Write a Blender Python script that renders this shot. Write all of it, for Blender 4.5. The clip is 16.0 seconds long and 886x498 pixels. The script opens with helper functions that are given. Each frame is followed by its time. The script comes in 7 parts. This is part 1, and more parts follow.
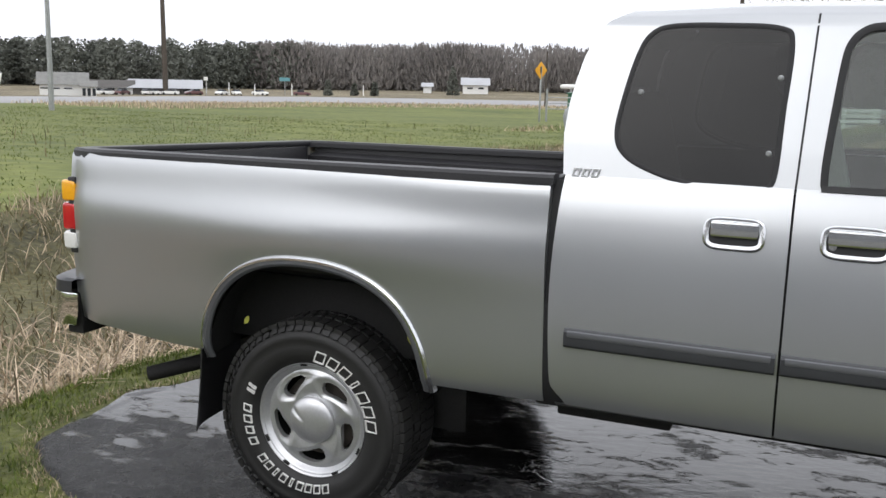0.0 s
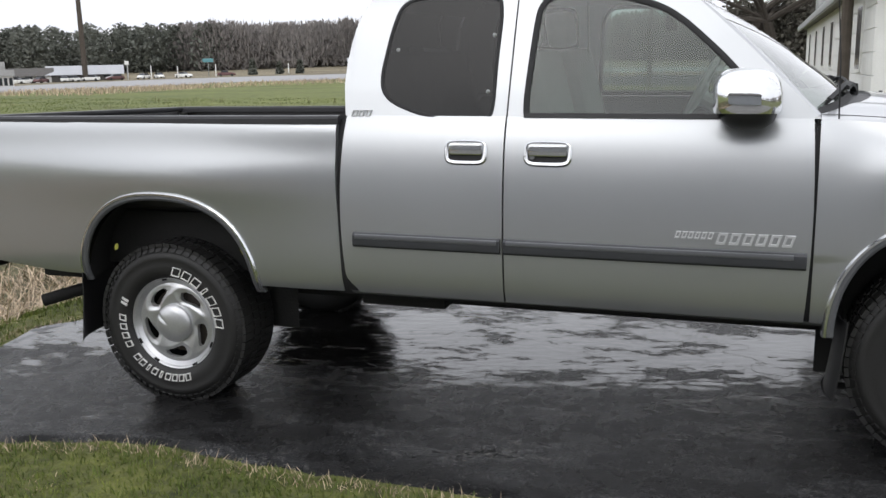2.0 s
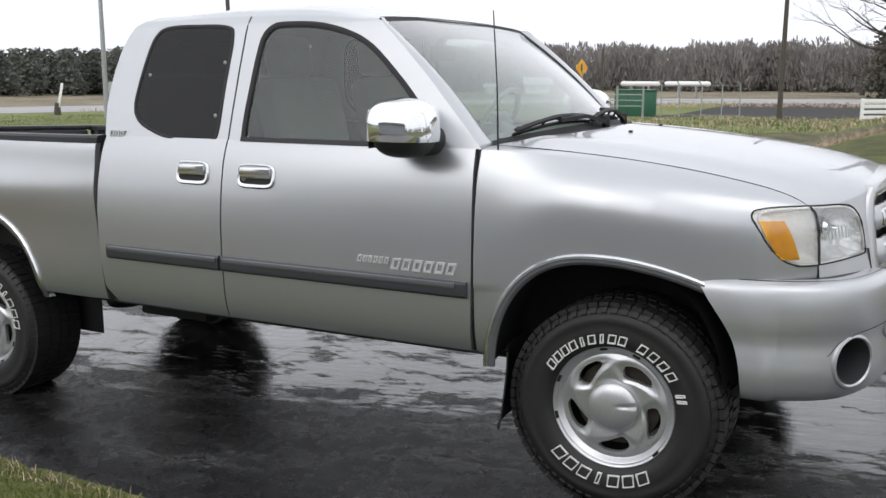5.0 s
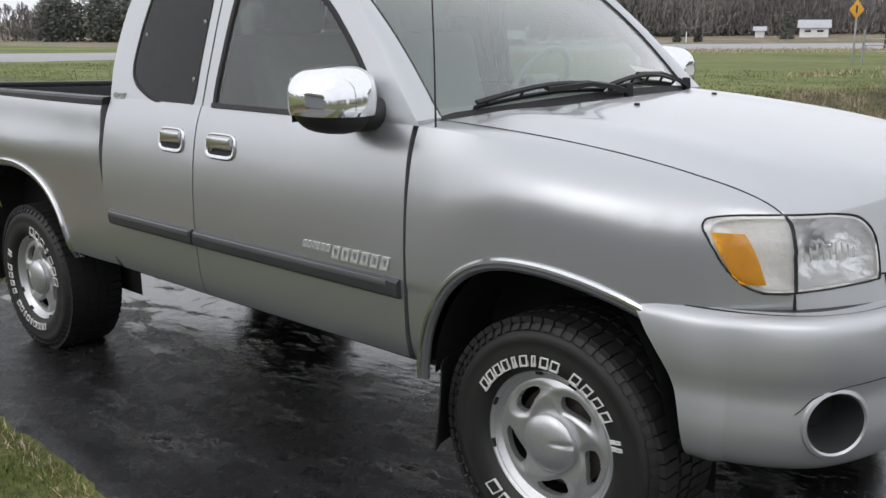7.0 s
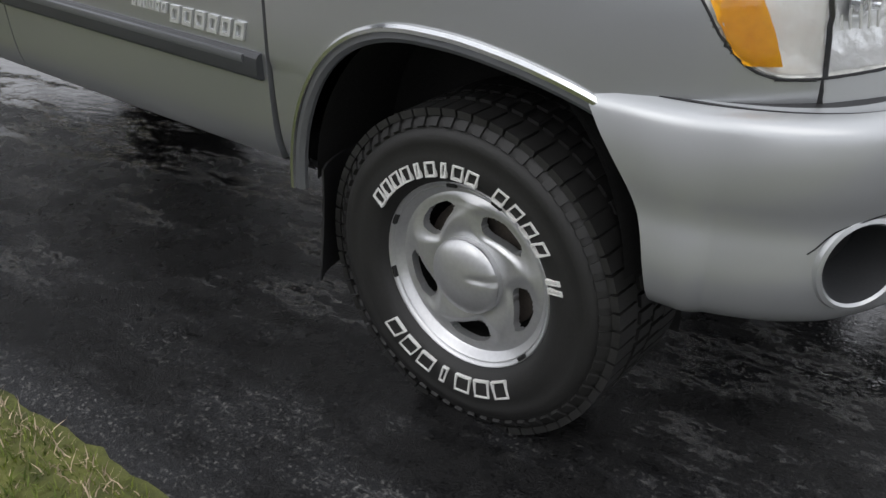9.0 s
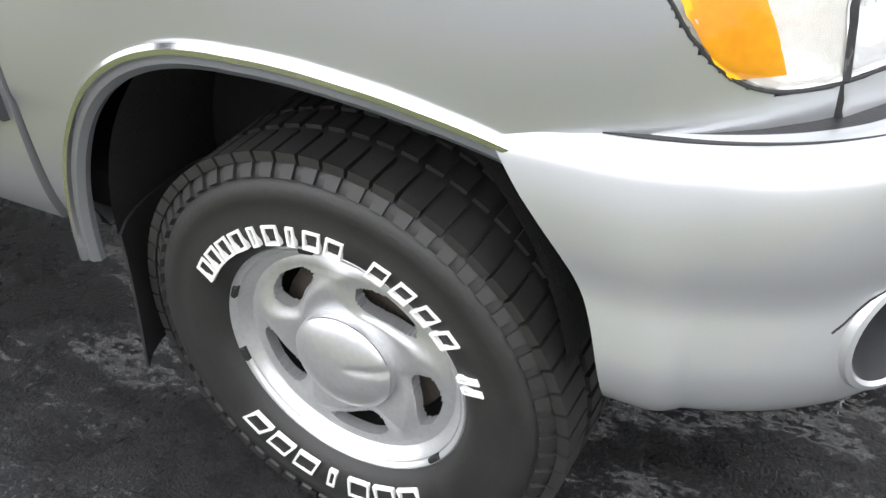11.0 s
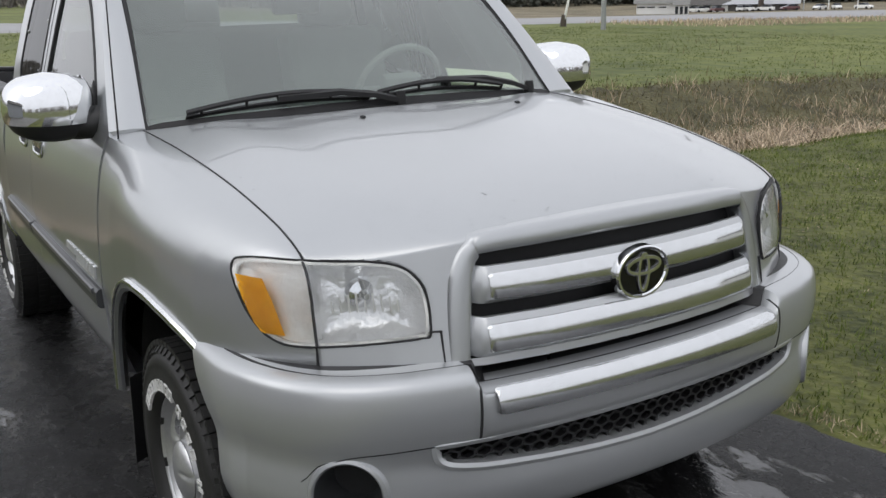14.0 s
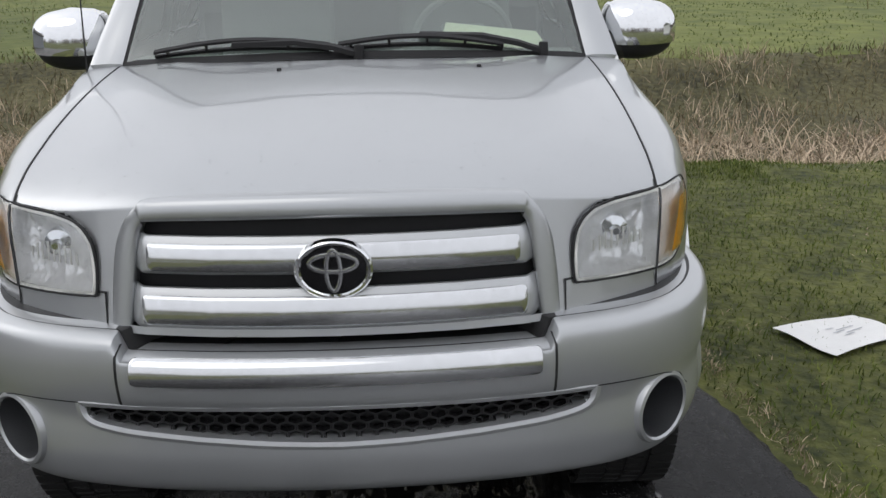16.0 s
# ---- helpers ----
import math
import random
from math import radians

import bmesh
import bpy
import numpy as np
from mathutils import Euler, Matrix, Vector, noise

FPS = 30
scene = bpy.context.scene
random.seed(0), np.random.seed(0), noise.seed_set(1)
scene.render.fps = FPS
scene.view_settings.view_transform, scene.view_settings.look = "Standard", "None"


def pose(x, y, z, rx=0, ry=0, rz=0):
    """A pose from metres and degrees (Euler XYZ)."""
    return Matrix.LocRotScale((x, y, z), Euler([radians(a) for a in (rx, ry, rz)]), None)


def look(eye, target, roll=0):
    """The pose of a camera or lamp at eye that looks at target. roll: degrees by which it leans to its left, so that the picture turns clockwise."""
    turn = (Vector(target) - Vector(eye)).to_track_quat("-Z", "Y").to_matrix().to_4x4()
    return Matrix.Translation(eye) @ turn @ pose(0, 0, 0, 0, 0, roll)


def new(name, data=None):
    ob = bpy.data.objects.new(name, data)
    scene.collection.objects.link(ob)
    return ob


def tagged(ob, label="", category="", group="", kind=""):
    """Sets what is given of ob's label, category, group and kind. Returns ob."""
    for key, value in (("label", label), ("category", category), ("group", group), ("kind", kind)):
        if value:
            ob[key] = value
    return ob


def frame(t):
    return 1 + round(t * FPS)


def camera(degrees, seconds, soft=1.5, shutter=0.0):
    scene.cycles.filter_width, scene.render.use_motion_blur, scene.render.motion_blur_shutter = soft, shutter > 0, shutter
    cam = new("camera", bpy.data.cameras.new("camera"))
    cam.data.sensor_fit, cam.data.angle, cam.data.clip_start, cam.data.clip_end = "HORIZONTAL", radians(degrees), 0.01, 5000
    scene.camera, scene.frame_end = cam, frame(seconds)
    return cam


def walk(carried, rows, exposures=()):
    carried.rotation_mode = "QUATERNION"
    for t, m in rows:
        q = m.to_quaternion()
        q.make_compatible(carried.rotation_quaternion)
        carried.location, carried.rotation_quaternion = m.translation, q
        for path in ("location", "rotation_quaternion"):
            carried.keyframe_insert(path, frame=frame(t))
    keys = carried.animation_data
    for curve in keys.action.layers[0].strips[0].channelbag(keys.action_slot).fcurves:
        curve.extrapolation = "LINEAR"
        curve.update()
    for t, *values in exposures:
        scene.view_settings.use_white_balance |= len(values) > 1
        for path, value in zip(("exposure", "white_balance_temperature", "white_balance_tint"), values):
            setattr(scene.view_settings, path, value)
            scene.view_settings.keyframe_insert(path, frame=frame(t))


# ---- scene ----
cam = camera(49.5, 16.0)
PATH = [
    (0, (1.577, -3.848, 1.723), (0.888, -2.007, 1.360), 1.36),
    (0.5, (1.730, -3.963, 1.705), (1.083, -2.093, 1.411), 1.13),
    (1, (1.923, -4.153, 1.689), (1.318, -2.274, 1.364), -0.11),
    (1.5, (2.156, -4.408, 1.678), (1.583, -2.534, 1.270), -0.34),
    (2, (2.419, -4.630, 1.693), (1.854, -2.757, 1.277), -0.99),
    (2.5, (2.660, -4.759, 1.706), (2.077, -2.888, 1.307), -0.39),
    (3, (2.916, -4.731, 1.729), (2.293, -2.866, 1.361), -0.29),
    (3.5, (3.231, -4.653, 1.747), (2.569, -2.802, 1.378), -0.28),
    (4, (3.583, -4.557, 1.726), (2.878, -2.726, 1.341), 0.21),
    (4.5, (3.883, -4.461, 1.705), (3.146, -2.640, 1.323), 0.60),
    (5, (4.094, -4.145, 1.686), (3.259, -2.365, 1.324), -0.09),
    (7.5, (4.778, -2.971, 1.743), (3.467, -1.553, 1.223), -0.04),
    (8, (4.782, -2.843, 1.683), (3.473, -1.447, 1.099), 0.28),
    (8.5, (4.604, -2.686, 1.616), (3.401, -1.269, 0.879), 1.40),
    (9, (4.324, -2.431, 1.570), (3.264, -1.024, 0.623), 0.10),
    (9.2, (4.234, -2.309, 1.532), (3.225, -0.903, 0.530), 1.38),
    (11.5, (3.949, -1.853, 1.573), (3.196, -0.420, 0.399), -4.04),
    (12, (4.293, -1.986, 1.656), (3.348, -0.476, 0.748), -6.95),
    (12.5, (4.638, -1.994, 1.739), (3.500, -0.456, 1.152), -4.45),
    (13, (5.064, -1.999, 1.807), (3.776, -0.554, 1.300), -3.46),
    (13.5, (5.424, -1.924, 1.851), (3.987, -0.638, 1.321), -1.79),
    (14, (5.745, -1.674, 1.836), (4.136, -0.609, 1.307), -1.18),
    (14.5, (5.986, -1.325, 1.841), (4.253, -0.488, 1.295), -0.35),
    (15, (6.124, -0.935, 1.866), (4.309, -0.311, 1.304), -0.09),
    (15.5, (6.152, -0.427, 1.895), (4.280, -0.051, 1.301), -0.21),
    (16, (6.125, 0.068, 1.867), (4.236, 0.202, 1.224), -0.88),
]
EXPOSURES = [(0.0, 0.05), (0.7, 0.05), (1.5, -0.1), (2.5, 0.0), (5.0, -0.05), (7.5, -0.2), (9.2, -0.15), (11.3, 1.35), (12.0, 1.3), (12.6, 0.4), (13.1, -0.08), (13.6, -0.3), (16.0, -0.4)]
walk(cam, [(t, look(eye, target, roll)) for t, eye, target, roll in PATH], EXPOSURES)

# ---- world and sun: a bright, even overcast ----
world = bpy.data.worlds.new("overcast")
scene.world = world
world.use_nodes = True
wn = world.node_tree.nodes
wl = world.node_tree.links
sky = wn.new("ShaderNodeTexSky")
sky.sky_type, sky.sun_disc = "NISHITA", False
sky.sun_elevation, sky.sun_rotation = radians(38), radians(200)
sky.dust_density, sky.air_density, sky.ozone_density = 4.0, 1.0, 1.0
hsv = wn.new("ShaderNodeHueSaturation")
hsv.inputs["Saturation"].default_value = 0.12
wl.new(sky.outputs[0], hsv.inputs["Color"])
even = wn.new("ShaderNodeMix")
even.data_type = "RGBA"
even.inputs[0].default_value = 0.72
even.inputs["B"].default_value = (9.6, 9.8, 10.5, 1)
wl.new(hsv.outputs[0], even.inputs["A"])
# an overcast sky grows brighter towards the zenith
geo = wn.new("ShaderNodeTexCoord")
axes = wn.new("ShaderNodeSeparateXYZ")
rise = wn.new("ShaderNodeMapRange")
rise.inputs["From Min"].default_value, rise.inputs["From Max"].default_value = 0.0, 1.0
rise.inputs["To Min"].default_value, rise.inputs["To Max"].default_value = 0.97, 1.20
wl.new(geo.outputs["Generated"], axes.inputs[0]), wl.new(axes.outputs["Z"], rise.inputs["Value"])
grown = wn.new("ShaderNodeVectorMath")
grown.operation = "SCALE"
wl.new(even.outputs["Result"], grown.inputs[0]), wl.new(rise.outputs[0], grown.inputs["Scale"])
wl.new(grown.outputs[0], wn["Background"].inputs["Color"])
wn["Background"].inputs["Strength"].default_value = 0.15

sun = new("sun", bpy.data.lights.new("sun", "SUN"))
sun.data.energy, sun.data.angle, sun.data.color = 0.5, radians(40), (1.0, 0.96, 0.9)
sun.matrix_world = look((10, -9, 20), (0, 0, 0))


# ---- materials ----
def mat(name, base, rough=0.5, metal=0.0, vary=0.15, scale=6.0, fine=60.0, bump=0.0, bump_scale=None, coat=0.0, rough_vary=0.0, tint=None,
        island=0.0, per_object=0.0, spec=0.5):
    m = bpy.data.materials.new(name)
    m.use_nodes = True
    n, l = m.node_tree.nodes, m.node_tree.links
    b = n["Principled BSDF"]
    b.inputs["Roughness"].default_value, b.inputs["Metallic"].default_value = rough, metal
    b.inputs["Coat Weight"].default_value, b.inputs["Coat Roughness"].default_value = coat, 0.04
    b.inputs["Specular IOR Level"].default_value = spec
    co = n.new("ShaderNodeTexCoord")
    big = n.new("ShaderNodeTexNoise")
    big.inputs["Scale"].default_value, big.inputs["Detail"].default_value = scale, 5
    small = n.new("ShaderNodeTexNoise")
    small.inputs["Scale"].default_value, small.inputs["Detail"].default_value = fine, 3
    for q in (big, small):
        l.new(co.outputs["Object"], q.inputs["Vector"])
    add = n.new("ShaderNodeMath")
    add.operation = "ADD"
    l.new(big.outputs["Fac"], add.inputs[0]), l.new(small.outputs["Fac"], add.inputs[1])
    ramp = n.new("ShaderNodeMapRange")
    ramp.inputs["From Min"].default_value, ramp.inputs["From Max"].default_value = 0.65, 1.35
    l.new(add.outputs[0], ramp.inputs["Value"])
    fac = ramp.outputs[0]
    if island or per_object:
        info = n.new("ShaderNodeNewGeometry" if island else "ShaderNodeObjectInfo")
        mx = n.new("ShaderNodeMath")
        mx.operation = "MULTIPLY_ADD"
        mx.inputs[1].default_value = island or per_object
        l.new(info.outputs["Random Per Island" if island else "Random"], mx.inputs[0])
        sc = n.new("ShaderNodeMath")
        sc.operation, sc.inputs[1].default_value = "MULTIPLY", 1 - (island or per_object)
        l.new(fac, sc.inputs[0]), l.new(sc.outputs[0], mx.inputs[2])
        fac = mx.outputs[0]
    mix = n.new("ShaderNodeMix")
    mix.data_type = "RGBA"
    other = tint or base
    mix.inputs["A"].default_value = (*[c * (1 - vary) for c in base], 1)
    mix.inputs["B"].default_value = (*[min(1, c * (1 + vary)) for c in other], 1)
    l.new(fac, mix.inputs[0])
    l.new(mix.outputs["Result"], b.inputs["Base Color"])
    if rough_vary:
        rr = n.new("ShaderNodeMapRange")
        rr.inputs["To Min"].default_value, rr.inputs["To Max"].default_value = max(0.02, rough - rough_vary), min(1, rough + rough_vary)
        l.new(big.outputs["Fac"], rr.inputs["Value"]), l.new(rr.outputs[0], b.inputs["Roughness"])
    if bump:
        bp = n.new("ShaderNodeBump")
        bp.inputs["Strength"].default_value, bp.inputs["Distance"].default_value = 1.0, bump
        src = small
        if bump_scale:
            src = n.new("ShaderNodeTexNoise")
            src.inputs["Scale"].default_value, src.inputs["Detail"].default_value = bump_scale, 4
            l.new(co.outputs["Object"], src.inputs["Vector"])
        l.new(src.outputs["Fac"], bp.inputs["Height"]), l.new(bp.outputs[0], b.inputs["Normal"])
    return m


def glass(name, tint, ior=1.45, rough=0.0, sky_haze=0.0, sides=1.75):
    """A thin pane: what is behind shows tinted, the gloss follows Fresnel; a flat pale grey-green is mixed in for the
    sky's reflected haze.
    """
    m = bpy.data.materials.new(name)
    m.use_nodes = True
    n, l = m.node_tree.nodes, m.node_tree.links
    n.remove(n["Principled BSDF"])
    t, g, f, x = n.new("ShaderNodeBsdfTransparent"), n.new("ShaderNodeBsdfGlossy"), n.new("ShaderNodeFresnel"), n.new("ShaderNodeMixShader")
    t.inputs[0].default_value, g.inputs["Roughness"].default_value, f.inputs["IOR"].default_value = (*tint, 1), rough, ior
    both = n.new("ShaderNodeMath")
    both.operation, both.use_clamp = "MULTIPLY", True
    both.inputs[1].default_value = sides
    l.new(f.outputs[0], both.inputs[0])
    d, y = n.new("ShaderNodeBsdfDiffuse"), n.new("ShaderNodeMixShader")
    d.inputs[0].default_value, y.inputs[0].default_value = (0.56, 0.63, 0.6, 1), sky_haze
    l.new(t.outputs[0], y.inputs[1]), l.new(d.outputs[0], y.inputs[2])
    l.new(both.outputs[0], x.inputs[0]), l.new(y.outputs[0], x.inputs[1]), l.new(g.outputs[0], x.inputs[2])
    l.new(x.outputs[0], n["Material Output"].inputs["Surface"])
    return m


SILVER = mat("silver_paint", (0.455, 0.468, 0.480), 0.32, 0.80, 0.04, 0.7, 900, coat=0.8, rough_vary=0.04)
BUMPER = mat("bumper_paint", (0.47, 0.483, 0.495), 0.36, 0.62, 0.045, 1.2, 900, coat=0.7, rough_vary=0.05)
# the fog lamp pocket's shade, put into a darker copy of the bumper colour
POCKET_SHADE = mat("pocket_shade", (0.06, 0.062, 0.066), 0.38, 0.3, 0.1, 8, 200)
CHROME = mat("chrome", (0.82, 0.83, 0.84), 0.06, 1.0, 0.04, 8, 60, rough_vary=0.03)
BRIGHT = mat("bright_trim", (0.68, 0.69, 0.70), 0.15, 0.97, 0.05, 8, 60, rough_vary=0.06)
WHEEL = mat("wheel_paint", (0.56, 0.565, 0.575), 0.34, 0.75, 0.08, 14, 120, coat=0.2, rough_vary=0.08)
BLACK = mat("black_plastic", (0.013, 0.013, 0.014), 0.5, 0, 0.25, 10, 200, bump=0.0004, rough_vary=0.1)
GAP = mat("panel_gap_rubber", (0.012, 0.012, 0.013), 0.7, 0, 0.2)
LINER = mat("bed_liner", (0.016, 0.016, 0.018), 0.45, 0, 0.3, 9, 150, bump=0.001, rough_vary=0.15)
BADGE = mat("badge_silver", (0.75, 0.76, 0.77), 0.3, 0.6, 0.05, 8, 60)
LEAF = mat("yellow_leaf", (0.42, 0.42, 0.08), 0.6, 0, 0.25, 30, 200)
RUBBER = mat("tyre_rubber", (0.012, 0.0118, 0.0115), 0.6, 0, 0.3, 20, 160, bump=0.0006, rough_vary=0.1)
LETTER = mat("tyre_lettering", (0.66, 0.66, 0.64), 0.6, 0, 0.12, 30, 200)
MOULD = mat("moulding_grey", (0.04, 0.042, 0.046), 0.36, 0.1, 0.12, 8, 200, rough_vary=0.06)
MOULD_LIGHT = mat("moulding_inlay", (0.14, 0.145, 0.155), 0.3, 0.35, 0.08, 8, 200)
UNDER = mat("underbody", (0.008, 0.008, 0.0078), 0.8, 0, 0.35, 8, 90, bump=0.002)
RUST = mat("drum_rust", (0.06, 0.05, 0.042), 0.75, 0.2, 0.35, 18, 140, bump=0.001)
SEAT = mat("seat_cloth", (0.33, 0.345, 0.335), 0.9, 0, 0.12, 20, 300, bump=0.001)
DASH = mat("dash_plastic", (0.34, 0.36, 0.35), 0.75, 0, 0.1, 15, 300, bump=0.0005)
LINING = mat("headliner", (0.42, 0.42, 0.4), 0.9, 0, 0.08, 15, 300)
AMBER = mat("amber_lens", (1.0, 0.43, 0.006), 0.3, 0, 0.12, 40, 120, coat=1.0)
AMBER.node_tree.nodes["Principled BSDF"].inputs["Transmission Weight"].default_value = 0.08
RED = mat("red_lens", (0.5, 0.012, 0.015), 0.12, 0, 0.1, 40, 120, coat=1.0)
CLEAR = mat("clear_lens_white", (0.75, 0.75, 0.72), 0.15, 0, 0.06, 40, 120, coat=1.0)
REFLECTOR = mat("lamp_reflector", (0.96, 0.965, 0.97), 0.14, 0.42, 0.05, 30, 90, bump=0.012, bump_scale=18)
PEACH = mat("cornering_reflector", (0.96, 0.94, 0.90), 0.25, 0.12, 0.08, 30, 90, bump=0.003, bump_scale=50)
PANE = glass("window_glass", (0.5, 0.58, 0.54), sky_haze=0.05)
WINDSCREEN = glass("windscreen_glass", (0.76, 0.85, 0.80), 1.5, sky_haze=0.20)
PRIVACY = glass("privacy_glass", (0.05, 0.05, 0.055), 1.42, sides=1.0)
WATER = glass("rain_water", (0.93, 0.935, 0.94), 1.33, sides=1.0)
LENS = glass("lamp_lens", (0.93, 0.94, 0.95), 1.4)
PAPER = mat("paper", (0.8, 0.8, 0.79), 0.8, 0, 0.04, 20, 200)
PRINT = mat("printed_grey", (0.42, 0.43, 0.46), 0.8, 0, 0.2, 30, 200)
NOTE = mat("yellowish_note", (0.88, 0.92, 0.72), 0.8, 0, 0.05)

GRASS_SOIL = mat("grass_ground", (0.036, 0.052, 0.010), 0.95, 0, 0.5, 2.2, 16, bump=0.03, bump_scale=14, tint=(0.095, 0.10, 0.026))
FIELD_SOIL = mat("field_ground", (0.072, 0.10, 0.018), 0.95, 0, 0.35, 0.09, 1.7, bump=0.03, bump_scale=4, tint=(0.13, 0.145, 0.035))
BANK_SOIL = mat("bank_soil", (0.035, 0.034, 0.016), 0.95, 0, 0.5, 1.2, 14, bump=0.05, bump_scale=9, tint=(0.10, 0.092, 0.042))
BADGE_BLACK = mat("badge_black", (0.006, 0.006, 0.007), 0.12, 0, 0.1)
# only a darker ground colour, for the bank below the road
DARK_BANK = mat("dark_bank_ground", (0.022, 0.021, 0.02), 0.95, 0, 0.4, 0.6, 6, bump=0.05)
# unseen ground behind the camera, made pale to brighten the truck's side
UNSEEN_YARD = mat("unseen_yard", (0.13, 0.127, 0.12), 0.7, 0, 0.35, 1.2, 40, bump=0.01, bump_scale=60)
STRAW_SOIL = mat("verge_soil", (0.1, 0.085, 0.05), 0.95, 0, 0.4, 0.15, 2, bump=0.05, bump_scale=4, tint=(0.2, 0.17, 0.11))
ROAD = mat("road_asphalt", (0.3, 0.3, 0.305), 0.8, 0, 0.12, 0.2, 3)
BLADE = mat("grass_blade", (0.05, 0.082, 0.010), 0.8, 0, 0.45, 1.1, 6, island=0.5, tint=(0.15, 0.175, 0.03))
LUSH_BLADE = mat("lush_blade", (0.042, 0.08, 0.008), 0.7, 0, 0.4, 0.6, 5, island=0.6, tint=(0.10, 0.135, 0.018))
FIELD_BLADE = mat("field_blade", (0.062, 0.098, 0.014), 0.8, 0, 0.4, 0.15, 2, island=0.5, tint=(0.13, 0.15, 0.035))
REED = mat("dry_reed", (0.20, 0.145, 0.095), 0.85, 0, 0.5, 1.5, 14, island=0.7, tint=(0.52, 0.415, 0.30))
LITTER = mat("dead_leaf_bits", (0.16, 0.13, 0.07), 0.8, 0, 0.4, 3, 40, island=0.7, tint=(0.34, 0.30, 0.16))
BANK_BLADE = mat("bank_weed", (0.038, 0.045, 0.015), 0.9, 0, 0.5, 0.9, 8, island=0.5, tint=(0.18, 0.15, 0.08))
BARK = mat("bark", (0.055, 0.047, 0.038), 0.95, 0, 0.3, 3, 30, bump=0.01)
# twig and needle colours carry the haze of distance: greyed and lifted
TWIG = mat("bare_twigs", (0.14, 0.132, 0.128), 0.95, 0, 0.3, 0.05, 1, island=0.5, tint=(0.25, 0.23, 0.215))
PINE = mat("pine_needles", (0.088, 0.097, 0.08), 0.95, 0, 0.3, 0.05, 1, island=0.5, tint=(0.155, 0.162, 0.14))
THICKET = mat("ivy_leaves", (0.06, 0.06, 0.048), 0.9, 0, 0.4, 0.1, 1, island=0.5, tint=(0.15, 0.14, 0.115))
POLE = mat("pole_wood", (0.075, 0.062, 0.05), 0.9, 0, 0.25, 6, 60, bump=0.003)
GALV = mat("galvanised_steel", (0.33, 0.34, 0.34), 0.5, 0.6, 0.15, 6, 60)
WHITE = mat("white_paint", (0.74, 0.74, 0.72), 0.6, 0, 0.07, 1.4, 30, per_object=0.4)
ROOF_GREY = mat("shingle_grey", (0.2, 0.2, 0.19), 0.9, 0, 0.2, 2, 20)
SIDING = mat("grey_siding", (0.3, 0.31, 0.32), 0.7, 0, 0.06, 2, 40)
ROOF_DARK = mat("roof_dark", (0.09, 0.085, 0.08), 0.85, 0, 0.2, 2, 20)
ROOF_TIN = mat("roof_tin", (0.42, 0.43, 0.45), 0.5, 0.3, 0.1, 0.5, 8)
DARK_GLASS = mat("dark_window", (0.03, 0.034, 0.04), 0.1, 0, 0.2)
GREEN_BOX = mat("green_enamel", (0.022, 0.1, 0.055), 0.45, 0, 0.15, 3, 40)
YELLOW = mat("sign_yellow", (0.75, 0.36, 0.02), 0.5, 0, 0.08)
TEAL = mat("teal_panel", (0.12, 0.3, 0.33), 0.6, 0, 0.1)
CONCRETE = mat("foundation", (0.28, 0.28, 0.27), 0.9, 0, 0.15, 3, 40)
CAR_RED = mat("car_paint_dark", (0.12, 0.05, 0.05), 0.3, 0.3, 0.1, coat=0.6)


